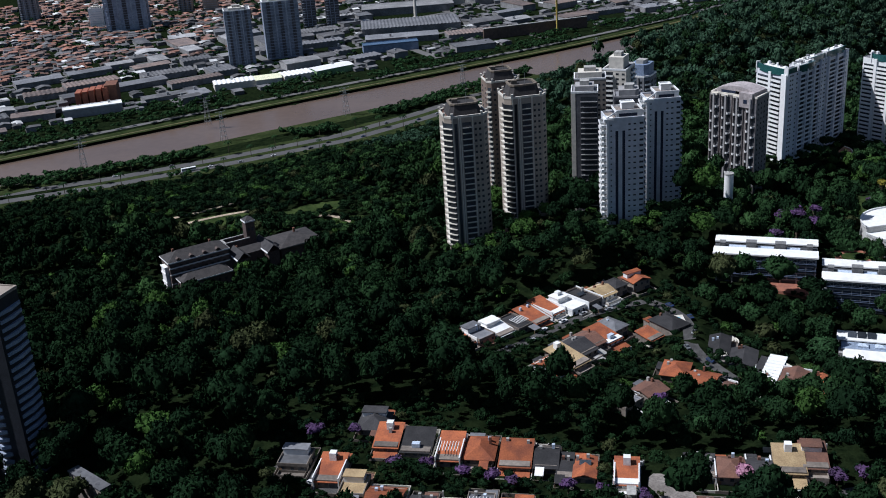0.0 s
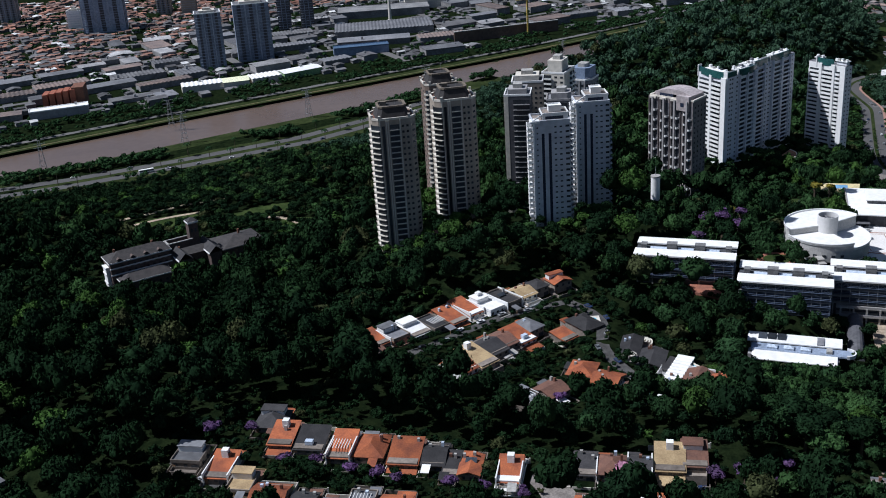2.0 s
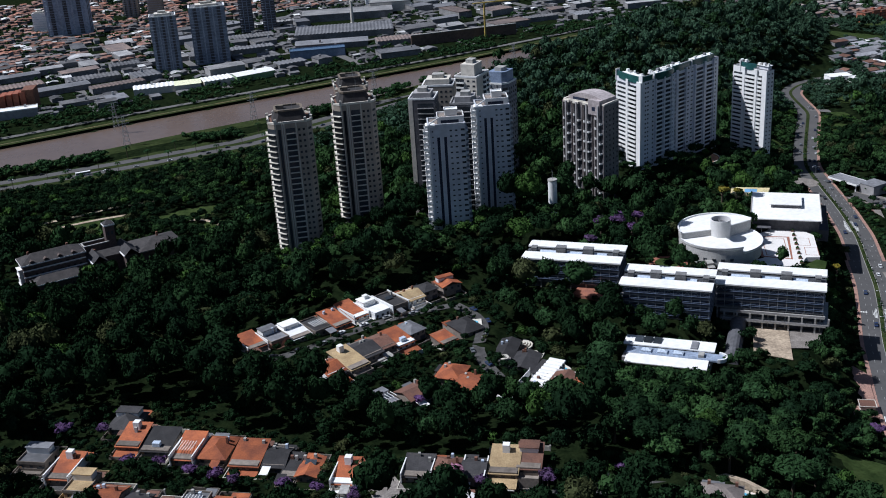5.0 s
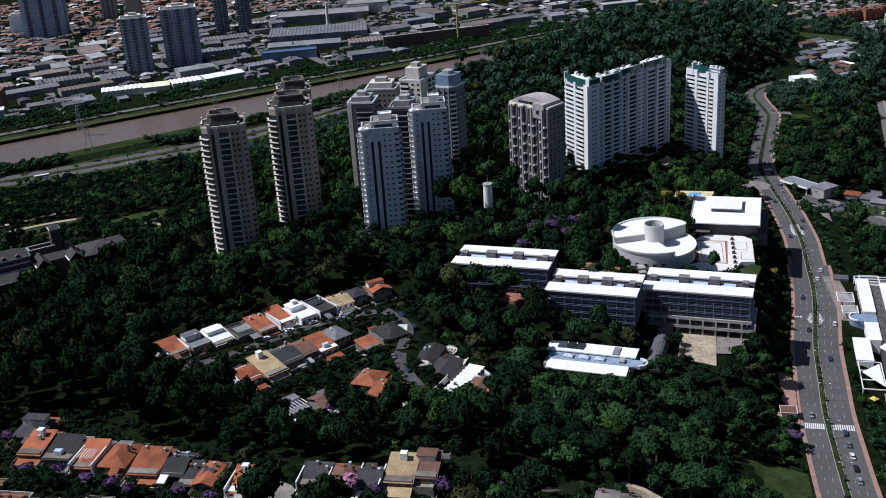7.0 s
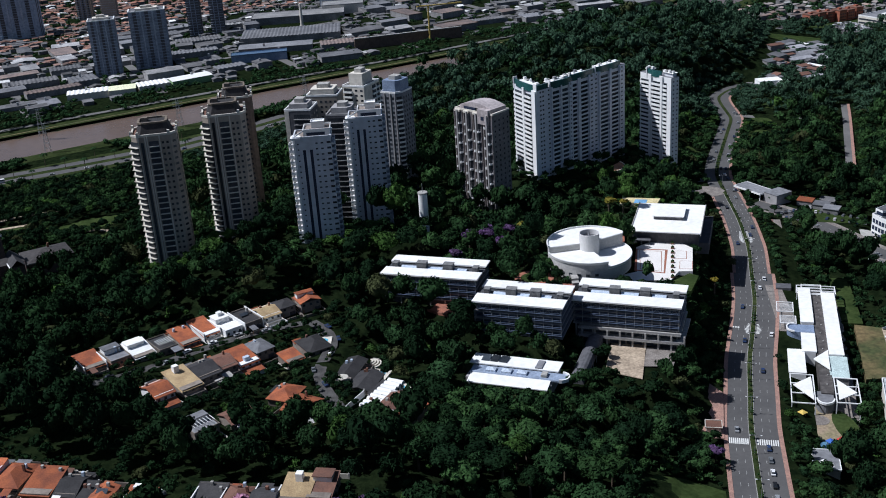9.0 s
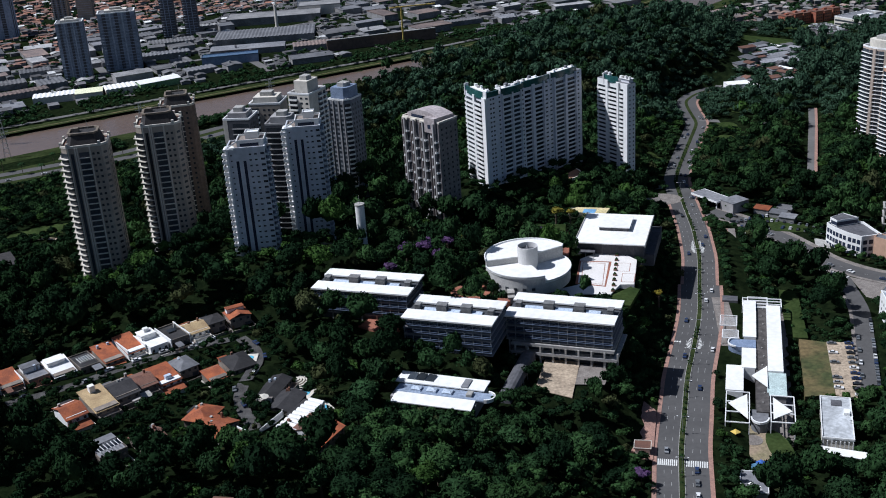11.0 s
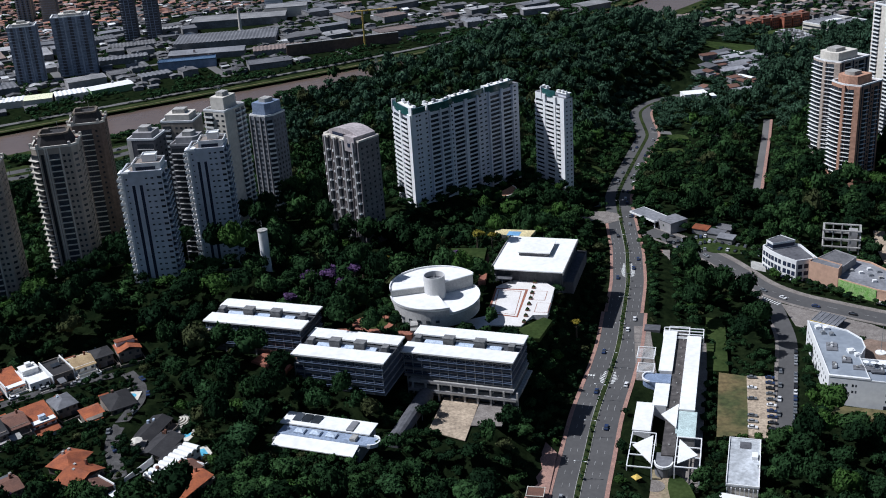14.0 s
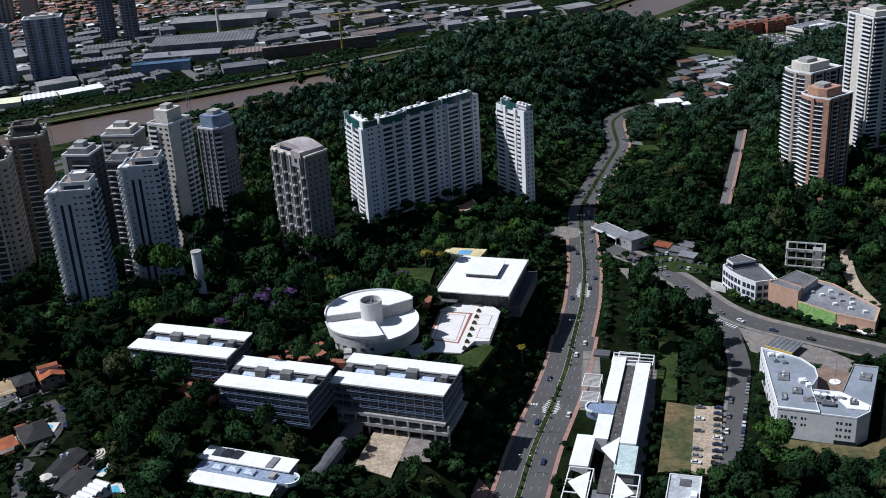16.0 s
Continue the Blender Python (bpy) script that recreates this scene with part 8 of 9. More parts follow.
# ---- street lamps on the median ----
def lamp_post(p):
    t = thing("street_lamp", "tall grey street lamp with two arms", "street lamp", pose(p[0], p[1], p[2], 0, 0, p[3]), "street lamps along the avenue")
    part("pole", Shape().cyl(0, 0, 0.1, 0, 9, 6, 0.06), METAL, t)
    for s in (-1, 1):
        part("arm", Shape().box(-0.06, 0.06, min(0, 2 * s), max(0, 2 * s), 8.9, 9.02), METAL, t)
        part("head", Shape().box(-0.18, 0.18, min(1.8 * s, 2.6 * s), max(1.8 * s, 2.6 * s), 8.8, 8.95), WHITE, t)


for _u in range(60, 480, 32):
    lamp_post(on_line(AVENUE, _u, 0.0))

# ---- trees ----
CELL = 2.0
GX0, GY0, GNX, GNY = -760, 100, 860, 980
blocked = np.zeros((GNY, GNX), bool)


def block_poly(poly, grow=0.0):
    xs, ys = [p[0] for p in poly], [p[1] for p in poly]
    i0, i1 = int((min(xs) - grow - GX0) / CELL), int((max(xs) + grow - GX0) / CELL) + 1
    j0, j1 = int((min(ys) - grow - GY0) / CELL), int((max(ys) + grow - GY0) / CELL) + 1
    i0, i1, j0, j1 = max(i0, 0), min(i1, GNX), max(j0, 0), min(j1, GNY)
    if i1 <= i0 or j1 <= j0:
        return
    X, Y = np.meshgrid(GX0 + CELL * (np.arange(i0, i1) + 0.5), GY0 + CELL * (np.arange(j0, j1) + 0.5))
    area = sum(a[0] * b[1] - b[0] * a[1] for a, b in zip(poly, poly[1:] + poly[:1]))
    sgn = 1 if area > 0 else -1
    inside = np.ones(X.shape, bool)
    for a, b in zip(poly, poly[1:] + poly[:1]):
        L = math.hypot(b[0] - a[0], b[1] - a[1]) or 1
        inside &= sgn * ((b[0] - a[0]) * (Y - a[1]) - (b[1] - a[1]) * (X - a[0])) / L > -grow
    blocked[j0:j1, i0:i1] |= inside


def block_line(line, half):
    for a, b in zip(line, line[1:]):
        L = math.hypot(b[0] - a[0], b[1] - a[1])
        ux, uy = (b[0] - a[0]) / L, (b[1] - a[1]) / L
        block_poly([(a[0] + uy * half - ux * 2, a[1] - ux * half - uy * 2), (b[0] + uy * half + ux * 2, b[1] - ux * half + uy * 2), (b[0] - uy * half + ux * 2, b[1] + ux * half + uy * 2), (a[0] - uy * half - ux * 2, a[1] + ux * half - uy * 2)])


def hull(pts):
    pts = sorted(set((round(x, 1), round(y, 1)) for x, y in pts))
    def half(ps):
        out = []
        for p in ps:
            while len(out) > 1 and (out[-1][0] - out[-2][0]) * (p[1] - out[-2][1]) - (out[-1][1] - out[-2][1]) * (p[0] - out[-2][0]) <= 0:
                out.pop()
            out.append(p)
        return out[:-1]
    return half(pts) + half(pts[::-1])


for _o in list(scene.objects):
    if _o.parent is None and _o.get("category") and _o.get("category") not in ("car", "roofs", "walls", "street lamp", "pylon") and _o.location.y < 1080:
        _pts = []
        for _c in _o.children:
            if _c.data and len(_c.data.vertices) < 400 and _c.name.split(".")[0] not in ("window", "louvre", "strut", "slat"):
                _m = _o.matrix_basis @ _c.matrix_basis
                _pts += [(_m @ v.co)[:2] for v in _c.data.vertices]
        if len(_pts) > 2:
            _h = hull(_pts)
            if len(_h) > 2:
                block_poly(_h, 1.0)
    elif _o.get("kind") == "structure" and _o.name.split(".")[0] in ("court", "plaza", "play_court", "lawn", "garden_path", "ball_court", "terrace", "flower_path", "service_yard", "schoolyard", "playground", "play_lawn", "play_mat", "play_path", "car_park", "dry_lawn", "green_strip", "forecourt", "verge"):
        _h = hull([tuple(v.co[:2]) for v in _o.data.vertices])
        block_poly(_h, 0.6)
for _l, _w in ((SOUTH, 13.5), (MIDWAY, 11.5), (NORTH, 10.5), (MALL_STREET, 12.5), (SIDE_STREET, 8), (HOUSE_STREET, 6), (ROW_STREET, 3), (CLOSE_STREET, 3), (HIGHWAY, 38), (_R2, 8), (VALLEY_STREET, 8), (PATH, 5.0)):
    block_line(_l, _w)
block_line(RIVER, 62)
# open ground: park lawns, clearings and the far verge
GLADES = [(246, 341, 17, 9.5, 54), (-165, 730, 24, 8, 20), (-95, 742, 20, 7, 25), (-70, 716, 18, 8, 10), (408, 838, 5, 14, -10), (428, 880, 12, 12, 0), (360, 800, 7, 10, 0), (560, 1180, 40, 30, 0), (470, 985, 10, 16, 0), (208, 278, 26, 16, 0), (70, 297, 6, 12, 20), (345, 716, 14, 12, 0), (410, 662, 18, 12, -30), (640, 1280, 60, 24, 0), (421, 846, 9, 10, 0), (453, 922, 8, 14, 0), (352, 812, 9, 10, 0), (617, 1173, 26, 24, 0)]
for _i, (_x, _y, _a, _b, _r) in enumerate(GLADES):
    _a, _b = (_a * 1.4, _b * 1.8) if _i < 3 else (_a, _b)
    _q = [sliver((_a * math.cos(k * 0.5236) * (1 + 0.15 * math.sin(3 * k)), _b * math.sin(k * 0.5236)), (_x, _y, _r)) for k in range(12)]
    block_poly(_q, 0)
    _s = Shape()
    _s.add([(_x, _y, land(_x, _y) + 0.35)] + [(*p, land(*p) + 0.3) for p in _q], [(0, 1 + k, 1 + (k + 1) % 12) for k in range(12)])
    setting("glade", _s, LAWN if _i not in (10, 11) else PAVE, "open grassy glade" if _i not in (10, 11) else "paved forecourt")
block_poly([(229, 430), (240, 458), (258, 454), (262, 432), (247, 416)], 0)
block_line([(416, 905), (436, 893), (456, 886), (474, 882)], 6)
block_line([(514, 672), (507, 650), (501, 622), (503, 594)], 4)
near_wall = blocked.copy()
for _k in range(2):
    _n2 = near_wall.copy()
    _n2[1:] |= near_wall[:-1]
    _n2[:-1] |= near_wall[1:]
    _n2[:, 1:] |= near_wall[:, :-1]
    _n2[:, :-1] |= near_wall[:, 1:]
    near_wall = _n2


def cell(g, x, y):
    i, j = int((x - GX0) / CELL), int((y - GY0) / CELL)
    return bool(g[j, i]) if 0 <= i < GNX and 0 <= j < GNY else False


def ico(level):
    bm = bmesh.new()
    bmesh.ops.create_icosphere(bm, subdivisions=level, radius=1)
    v = np.array([p.co[:] for p in bm.verts])
    f = np.array([[p.index for p in t.verts] for t in bm.faces])
    bm.free()
    return v, f


ICO = {i: ico(i) for i in (1, 2, 3)}


def crown(seed, leaves, lobes=7, flat=0.72, size=0.17, level=2, fill=0.95):
    """A unit crown: a lumpy dark inside, and leaf clumps as tilted sprays over its lobes."""
    r = np.random.RandomState(seed)
    c = r.normal(size=(lobes, 3))
    c /= np.linalg.norm(c, axis=1)[:, None]
    c[:, 2] = np.abs(c[:, 2]) * 0.8 - 0.12
    c *= np.array([0.68, 0.68, 0.50]) * r.uniform(0.60, 1.15, (lobes, 1))
    rad = r.uniform(0.20, 0.40, lobes)
    c = np.vstack([c, [[0, 0, 0.1]]])
    rad = np.append(rad, 0.50)
    # inside
    iv, fi = ICO[level]
    d = iv / np.linalg.norm(iv, axis=1)[:, None]
    far = np.full(len(d), 0.2)
    for p, q in zip(c, rad):
        b = d @ p
        disc = b * b - p @ p + (q * fill) ** 2
        far = np.maximum(far, np.where(disc > 0, b + np.sqrt(np.maximum(disc, 0)), 0.2))
    far *= r.uniform(0.90, 1.06, len(far))
    v = [d * far[:, None]]
    f = [np.hstack([fi, fi[:, 2:]])]
    # sprays
    k = r.randint(0, len(c), leaves)
    n = r.normal(size=(leaves, 3))
    n[:, 2] = np.abs(n[:, 2]) * 1.1 - 0.25
    n /= np.linalg.norm(n, axis=1)[:, None]
    pos = c[k] + n * rad[k][:, None] * r.uniform(0.85, 1.12, (leaves, 1))
    # keep those that lie near the outside
    out = np.ones(leaves, bool)
    for p, q in zip(c, rad):
        out &= np.linalg.norm(pos - p, axis=1) > q * 0.80
    pos, n = pos[out], n[out]
    m = len(pos)
    tilt = n + r.normal(scale=0.6, size=(m, 3))
    tilt /= np.linalg.norm(tilt, axis=1)[:, None]
    a = np.cross(tilt, r.normal(size=(m, 3)))
    a /= np.linalg.norm(a, axis=1)[:, None]
    b = np.cross(tilt, a)
    s = size * r.uniform(0.6, 1.35, (m, 1))
    tip = np.stack([pos - a * s - b * s * 0.7, pos + a * s - b * s * 0.5, pos + a * s * r.uniform(-0.5, 0.5, (m, 1)) + b * s * 1.1], 1)
    v.append(tip.reshape(-1, 3))
    o = len(iv)
    k3 = o + np.arange(3 * m).reshape(-1, 3)
    f.append(np.hstack([k3, k3[:, 2:]]))
    v, f = np.vstack(v), np.vstack(f)
    v[:, 2] *= flat / 0.85
    return v.astype(np.float32), f


CROWNS = {"near": [crown(100 + i, 1000, 19, 0.78, 0.085, 3, 0.88) for i in range(8)], "mid": [crown(200 + i, 430, 15, 0.82, 0.115, 2, 0.86) for i in range(8)],
          "far": [crown(300 + i, 185, 12, 0.85, 0.145, 1, 0.84) for i in range(8)], "bush": [crown(350 + i, 64, 6, 0.8, 0.19, 1, 0.9) for i in range(8)]}


def mesh_of(name, v, f, m):
    me = bpy.data.meshes.new(name)
    me.vertices.add(len(v))
    me.vertices.foreach_set("co", np.ascontiguousarray(v, np.float32).ravel())
    tri = f[:, 3] == f[:, 2]
    counts = np.where(tri, 3, 4)
    loops = np.concatenate([row[:3] if t else row for row, t in zip(f, tri)]) if len(f) < 3000 else f[~(np.stack([np.zeros(len(f), bool)] * 3 + [tri], 1))]
    me.loops.add(len(loops))
    me.loops.foreach_set("vertex_index", loops.astype(np.int32))
    me.polygons.add(len(f))
    starts = np.concatenate([[0], np.cumsum(counts)[:-1]]).astype(np.int32)
    me.polygons.foreach_set("loop_start", starts)
    me.update(calc_edges=True)
    me.validate()
    me.materials.append(m)
    return me


def woodland(name, label, items, m):
    """Trees beyond counting in one mesh. items: (kind, index, x, y, z, radius, height, turn)."""
    vs, fs, o = [], [], 0
    for kind, i, x, y, z, r, h, a, *tall in items:
        v, f = CROWNS[kind][i % len(CROWNS[kind])]
        c, s = math.cos(a), math.sin(a)
        w = np.empty_like(v)
        w[:, 0] = (v[:, 0] * c - v[:, 1] * s) * r + x
        w[:, 1] = (v[:, 0] * s + v[:, 1] * c) * r + y
        w[:, 2] = v[:, 2] * r * 0.95 * (tall[0] if tall else 1.0) + z + h
        vs.append(w)
        fs.append(f + o)
        o += len(v)
    if not vs:
        return
    ob = new(name, mesh_of(name, np.vstack(vs), np.vstack(fs), m))
    tagged(ob, label, "trees", "", "stuff")


def trunk_mesh(h=1.0):
    s = Shape()
    n = 7
    rows = [(0, 0.055), (0.35, 0.04), (0.75, 0.028), (1.0, 0.016)]
    for z, r in rows:
        s.v += [(r * math.cos(6.283 * i / n) + 0.01 * z, r * math.sin(6.283 * i / n), z) for i in range(n)]
    s.f = [(k * n + i, k * n + (i + 1) % n, (k + 1) * n + (i + 1) % n, (k + 1) * n + i) for k in range(3) for i in range(n)]
    for j in range(4):
        a = j * 1.7
        x, y = math.cos(a), math.sin(a)
        o = len(s.v)
        s.v += [(0.02 * y, -0.02 * x, 0.55 + 0.05 * j), (-0.02 * y, 0.02 * x, 0.55 + 0.05 * j), (0, 0, 0.60 + 0.05 * j), (0.22 * x, 0.22 * y, 0.85 + 0.03 * j)]
        s.f += [(o, o + 1, o + 3), (o + 1, o + 2, o + 3), (o + 2, o, o + 3)]
    return s.mesh("trunk", BARK)


TRUNK = trunk_mesh()
LEAFSETS = {"deep": (LEAFSHADE, "tall tree with shade darkened into its green leaves"), "grove": (LEAFHAZE, "tree of the far grove with blue haze tinted into its green"), "dark": (LEAFDARK, "dark green broad-leaved tree with lumpy crown"), "green": (LEAF, "green broad-leaved tree with rounded crown"), "bright": (LEAFLIGHT, "bright green broad-leaved tree"), "olive": (LEAFOLIVE, "olive-green tree with thin crown")}
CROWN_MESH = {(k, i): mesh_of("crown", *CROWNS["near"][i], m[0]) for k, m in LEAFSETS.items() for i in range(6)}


def tree(x, y, r, h, kind, i, a, label="", mesh=None):
    t = thing("tree", label or LEAFSETS[kind][1], "tree", pose(x, y, land(x, y)), "trees of the front wood" if not label else "")
    k = new("trunk", TRUNK)
    k.parent, k.scale = t, (h * 1.1, h * 1.1, h + 0.2 * r)
    c = new("crown", mesh or CROWN_MESH[kind, i % 6])
    c.parent, c.location, c.rotation_euler, c.scale = t, (0, 0, h), (0, 0, a), (r, r, r * 0.95)
    return t


def seen_ground(x, y):
    """The stretch of land that is looked on."""
    return y > 255 and x > -0.44 * y - 40 and x < 0.34 * y + 330 and not (x > 300 and y < 330)


# where roofs lie open to the sky, and only low trees stand
OPEN = [[(150, 284), (166, 304), (198, 306), (204, 282)], [(-72, 332), (-66, 288), (22, 266), (66, 270), (66, 318), (-20, 364), (-40, 360)], [(70, 320), (70, 270), (126, 270), (130, 316)],
        [(-6, 412), (28, 372), (76, 345), (104, 352), (150, 352), (148, 385), (126, 436), (112, 490), (84, 496), (30, 462)], [(-205, 552), (-160, 545), (-128, 575), (-100, 592), (-50, 640), (-70, 690), (-120, 680), (-180, 640)]]
OPEN += [[(x - 8, y - 12) for x, y in ((224, 420), (252, 412), (262, 440), (240, 450))], [(160, 392), (215, 378), (222, 400), (165, 420)], [(-520, 760), (-346, 782), (-263, 806), (-177, 840), (-70, 890), (20, 960), (70, 1030), (0, 1060), (-200, 950), (-560, 800)],
         [(318, 420), (360, 400), (395, 510), (350, 535)], [(366, 436), (392, 434), (412, 500), (384, 505)], [(157, 474), (158, 462), (171, 456), (177, 470)], [(425, 600), (470, 560), (520, 600), (470, 650)], [(345, 545), (356, 640), (368, 668), (378, 668), (374, 600), (368, 545)], [(395, 740), (425, 735), (440, 860), (415, 880)], [(440, 930), (500, 950), (600, 1210), (545, 1250), (450, 1030)], [(480, 1270), (640, 1290), (660, 1420), (480, 1420)], [(540, 918), (560, 916), (566, 948), (543, 948)], [(585, 1155), (655, 1155), (665, 1280), (590, 1230)], [(660, 1225), (720, 1240), (730, 1300), (660, 1300)]]


FORECOURTS = [(244, 327, 420), (250, 343, 420), (-165, 730, 3000), (-95, 742, 3000), (-70, 716, 3000), (318, 748, 1100), (246, 692, 900), (275, 702, 900), (98, 530, 700), (124, 560, 400), (14, 533, 500), (47, 555, 500), (432, 452, 520), (455, 458, 300), (232, 664, 800), (206, 668, 500), (330, 722, 900), (302, 738, 900)]


def inside(poly, x, y):
    hit = False
    for (a, b), (c, d) in zip(poly, poly[1:] + poly[:1]):
        if (b > y) != (d > y) and x < (c - a) * (y - b) / (d - b) + a:
            hit = not hit
    return hit


def plant():
    """Crowns of three sizes, the large ones first, the others in the gaps between them."""
    r = random.Random(77)
    items = {k: [] for k in LEAFSETS}
    singles, grid = [], {}
    for tries, lo, hi, close, lift, rank in ((20000, 5.2, 9.0, 0.72, (3.0, 15.0), 2), (42000, 3.2, 5.4, 0.62, (1.0, 8.5), 1), (60000, 3.4, 5.6, 0.50, (0.5, 5.0), 3), (80000, 1.6, 3.3, 0.60, (0.0, 2.0), 0)):
        for _ in range(tries):
            py = 255 + 1080 * r.random() ** 1.25 if rank != 3 else r.uniform(760, 1335)
            px = r.uniform(-0.44 * py - 40, 0.34 * py + 330)
            q, rr, up, i, a = r.random(), r.uniform(lo, hi), r.uniform(*lift), r.randrange(60), r.uniform(0, 6.28)
            if py > 760:
                if rank == 0:
                    continue
                rr *= 0.97
            if not seen_ground(px, py) or cell(blocked, px, py) or py > 0.56 * px + 1085 or px > 545 and py > 1300:
                continue
            edge = cell(near_wall, px, py)
            low = any(inside(g, px, py) for g in OPEN)
            if low and (rank == 2 or rank == 1 and q > 0.8):
                continue
            if low:
                rr, up = rr * 0.72, up * 0.25
            # hollows, where no tall tree stands
            if rank and py < 760 and not (112 < px < 290 and 372 < py < 500) and noise.noise((px * 0.045, py * 0.045, 21.0)) > 0.33:
                continue
            # low growth beside the avenue, the expressway and the park lawns
            side, _ = near_line(HIGHWAY, px, py)
            if side < 46 and (rank == 2 or q > (0.5 if near_line(RIVER, px, py)[0] < 105 else 0.15)):
                continue
            if side < 120 or near_line(AVENUE, px, py)[0] < 30 or near_line(_R2, px, py)[0] < 18 or near_line(VALLEY_STREET, px, py)[0] < 22 or near_line(MALL_STREET, px, py)[0] < 24 or any((px - g[0]) ** 2 + (py - g[1]) ** 2 < g[2] for g in FORECOURTS):
                if rank == 2:
                    continue
                up *= 0.3
            if rank == 2 and (edge or any(cell(blocked, px + u * rr * 0.7, py + v * rr * 0.7) for u, v in ((1, 0), (-1, 0), (0, 1), (0, -1)))):
                continue
            if edge and rank == 1:
                rr, up = rr * 0.75, up * 0.4
            if near_line(RIVER, px, py)[0] < 66 or px > 440 and py > 930 and q < 0.35:
                continue
            # the avenue's west side lies in the sun
            if px < 350 and 330 < py < 700:
                d, az = near_line(AVENUE, px, py)
                if d < 70 and q > 0.1 and 0.7 * (land(px, py) + rr * 1.7 + up - az) + rr > d - 9:
                    continue
            kx, ky = int(px // 12), int(py // 12)
            if any((px - u) ** 2 + (py - v) ** 2 < (close * (rr + w)) ** 2 for m in (-1, 0, 1) for n in (-1, 0, 1) for u, v, w in grid.get((kx + m, ky + n), ())):
                continue
            grid.setdefault((kx, ky), []).append((px, py, rr))
            n = noise.noise((px * 0.012, py * 0.012, 3.0)) + 0.35 * noise.noise((px * 0.05, py * 0.05, 9.0))
            # Shady stretches of the wood mostly take the shade-darkened leaf colour.
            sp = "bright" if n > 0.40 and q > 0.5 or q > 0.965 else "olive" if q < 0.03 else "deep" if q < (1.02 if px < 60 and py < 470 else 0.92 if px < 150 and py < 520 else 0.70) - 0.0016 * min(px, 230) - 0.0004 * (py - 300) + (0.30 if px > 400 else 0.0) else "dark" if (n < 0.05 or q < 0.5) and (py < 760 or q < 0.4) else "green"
            # Most crowns on the far hill get the haze-tinted leaves.
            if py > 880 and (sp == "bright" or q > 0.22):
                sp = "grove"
            h = rr * 0.85 + up
            kind = ("bush" if rank == 0 else "far" if py > 760 else "near" if rank == 2 and py < 560 else "mid")
            if rank in (1, 2) and not edge and 150 < px < 285 and 300 < py < 412 and len(singles) < 40:
                singles.append((px, py, rr, rr * 0.85 + min(up, 4.5), sp, i, a))
            else:
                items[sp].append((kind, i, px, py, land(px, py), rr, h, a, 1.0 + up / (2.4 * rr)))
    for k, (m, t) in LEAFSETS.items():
        woodland("woodland", {"deep": "green woodland with shade darkened into its leaves", "grove": "wood on the hill with blue haze tinted into its green", "dark": "dark green dense woodland", "green": "green dense woodland", "bright": "bright green trees in the woodland", "olive": "olive trees in the woodland"}[k], items[k], m)
    for s in singles:
        tree(*s)


plant()


# ---- city trees and the rows along river and expressways ----
def city_trees():
    r = random.Random(31)
    items = []
    for _ in range(5200):
        u, v = r.uniform(-900, 900), r.uniform(64, 900)
        x, y = sliver((u, v), CO)
        if not in_city(x, y) or not free(x, y, 1):
            continue
        if v > 120 and noise.noise((x * 0.02, y * 0.02, 1.0)) < -0.04:
            continue
        items.append(("bush", r.randrange(20), x, y, 3.0, r.uniform(2.6, 5.0), r.uniform(3, 6), r.uniform(0, 6.28)))
    items += [("bush", r.randrange(20), x + r.uniform(-4, 4), y + r.uniform(-4, 4), land(x, y), r.uniform(3, 5.5), r.uniform(3, 6), r.uniform(0, 6.28)) for x, y in EAST_SPOTS for _ in range(2)]
    for line, offs, gap in ((RIVER, (-98, -104, -63.5, -68, -110, -116, -74, -80, 64, 69), 6.5), (HIGHWAY, (-34, -30, -25, -21, -27, -32, 28, 31), 7.0)):
        tot = sum(math.hypot(b[0] - a[0], b[1] - a[1]) for a, b in zip(line, line[1:]))
        for o in offs:
            u = 5.0
            while u < tot:
                p = on_line([(*q[:2], 3.0) for q in line], u, o + r.uniform(-2.5, 2.5))
                u += gap * r.uniform(0.6, 1.9)
                if p and noise.noise((p[0] * 0.018, p[1] * 0.018, 5.0)) > (-0.12 if o < 0 else 0.1):
                    items.append(("bush", r.randrange(20), p[0], p[1], 2.6, r.uniform(2.8, 5.4) * (1.15 if line is HIGHWAY and o < 0 else 0.9), r.uniform(2.6, 5.5), r.uniform(0, 6.28)))
    woodland("street_trees", "rows of dark street trees beyond the river", items, LEAFDARK)


city_trees()


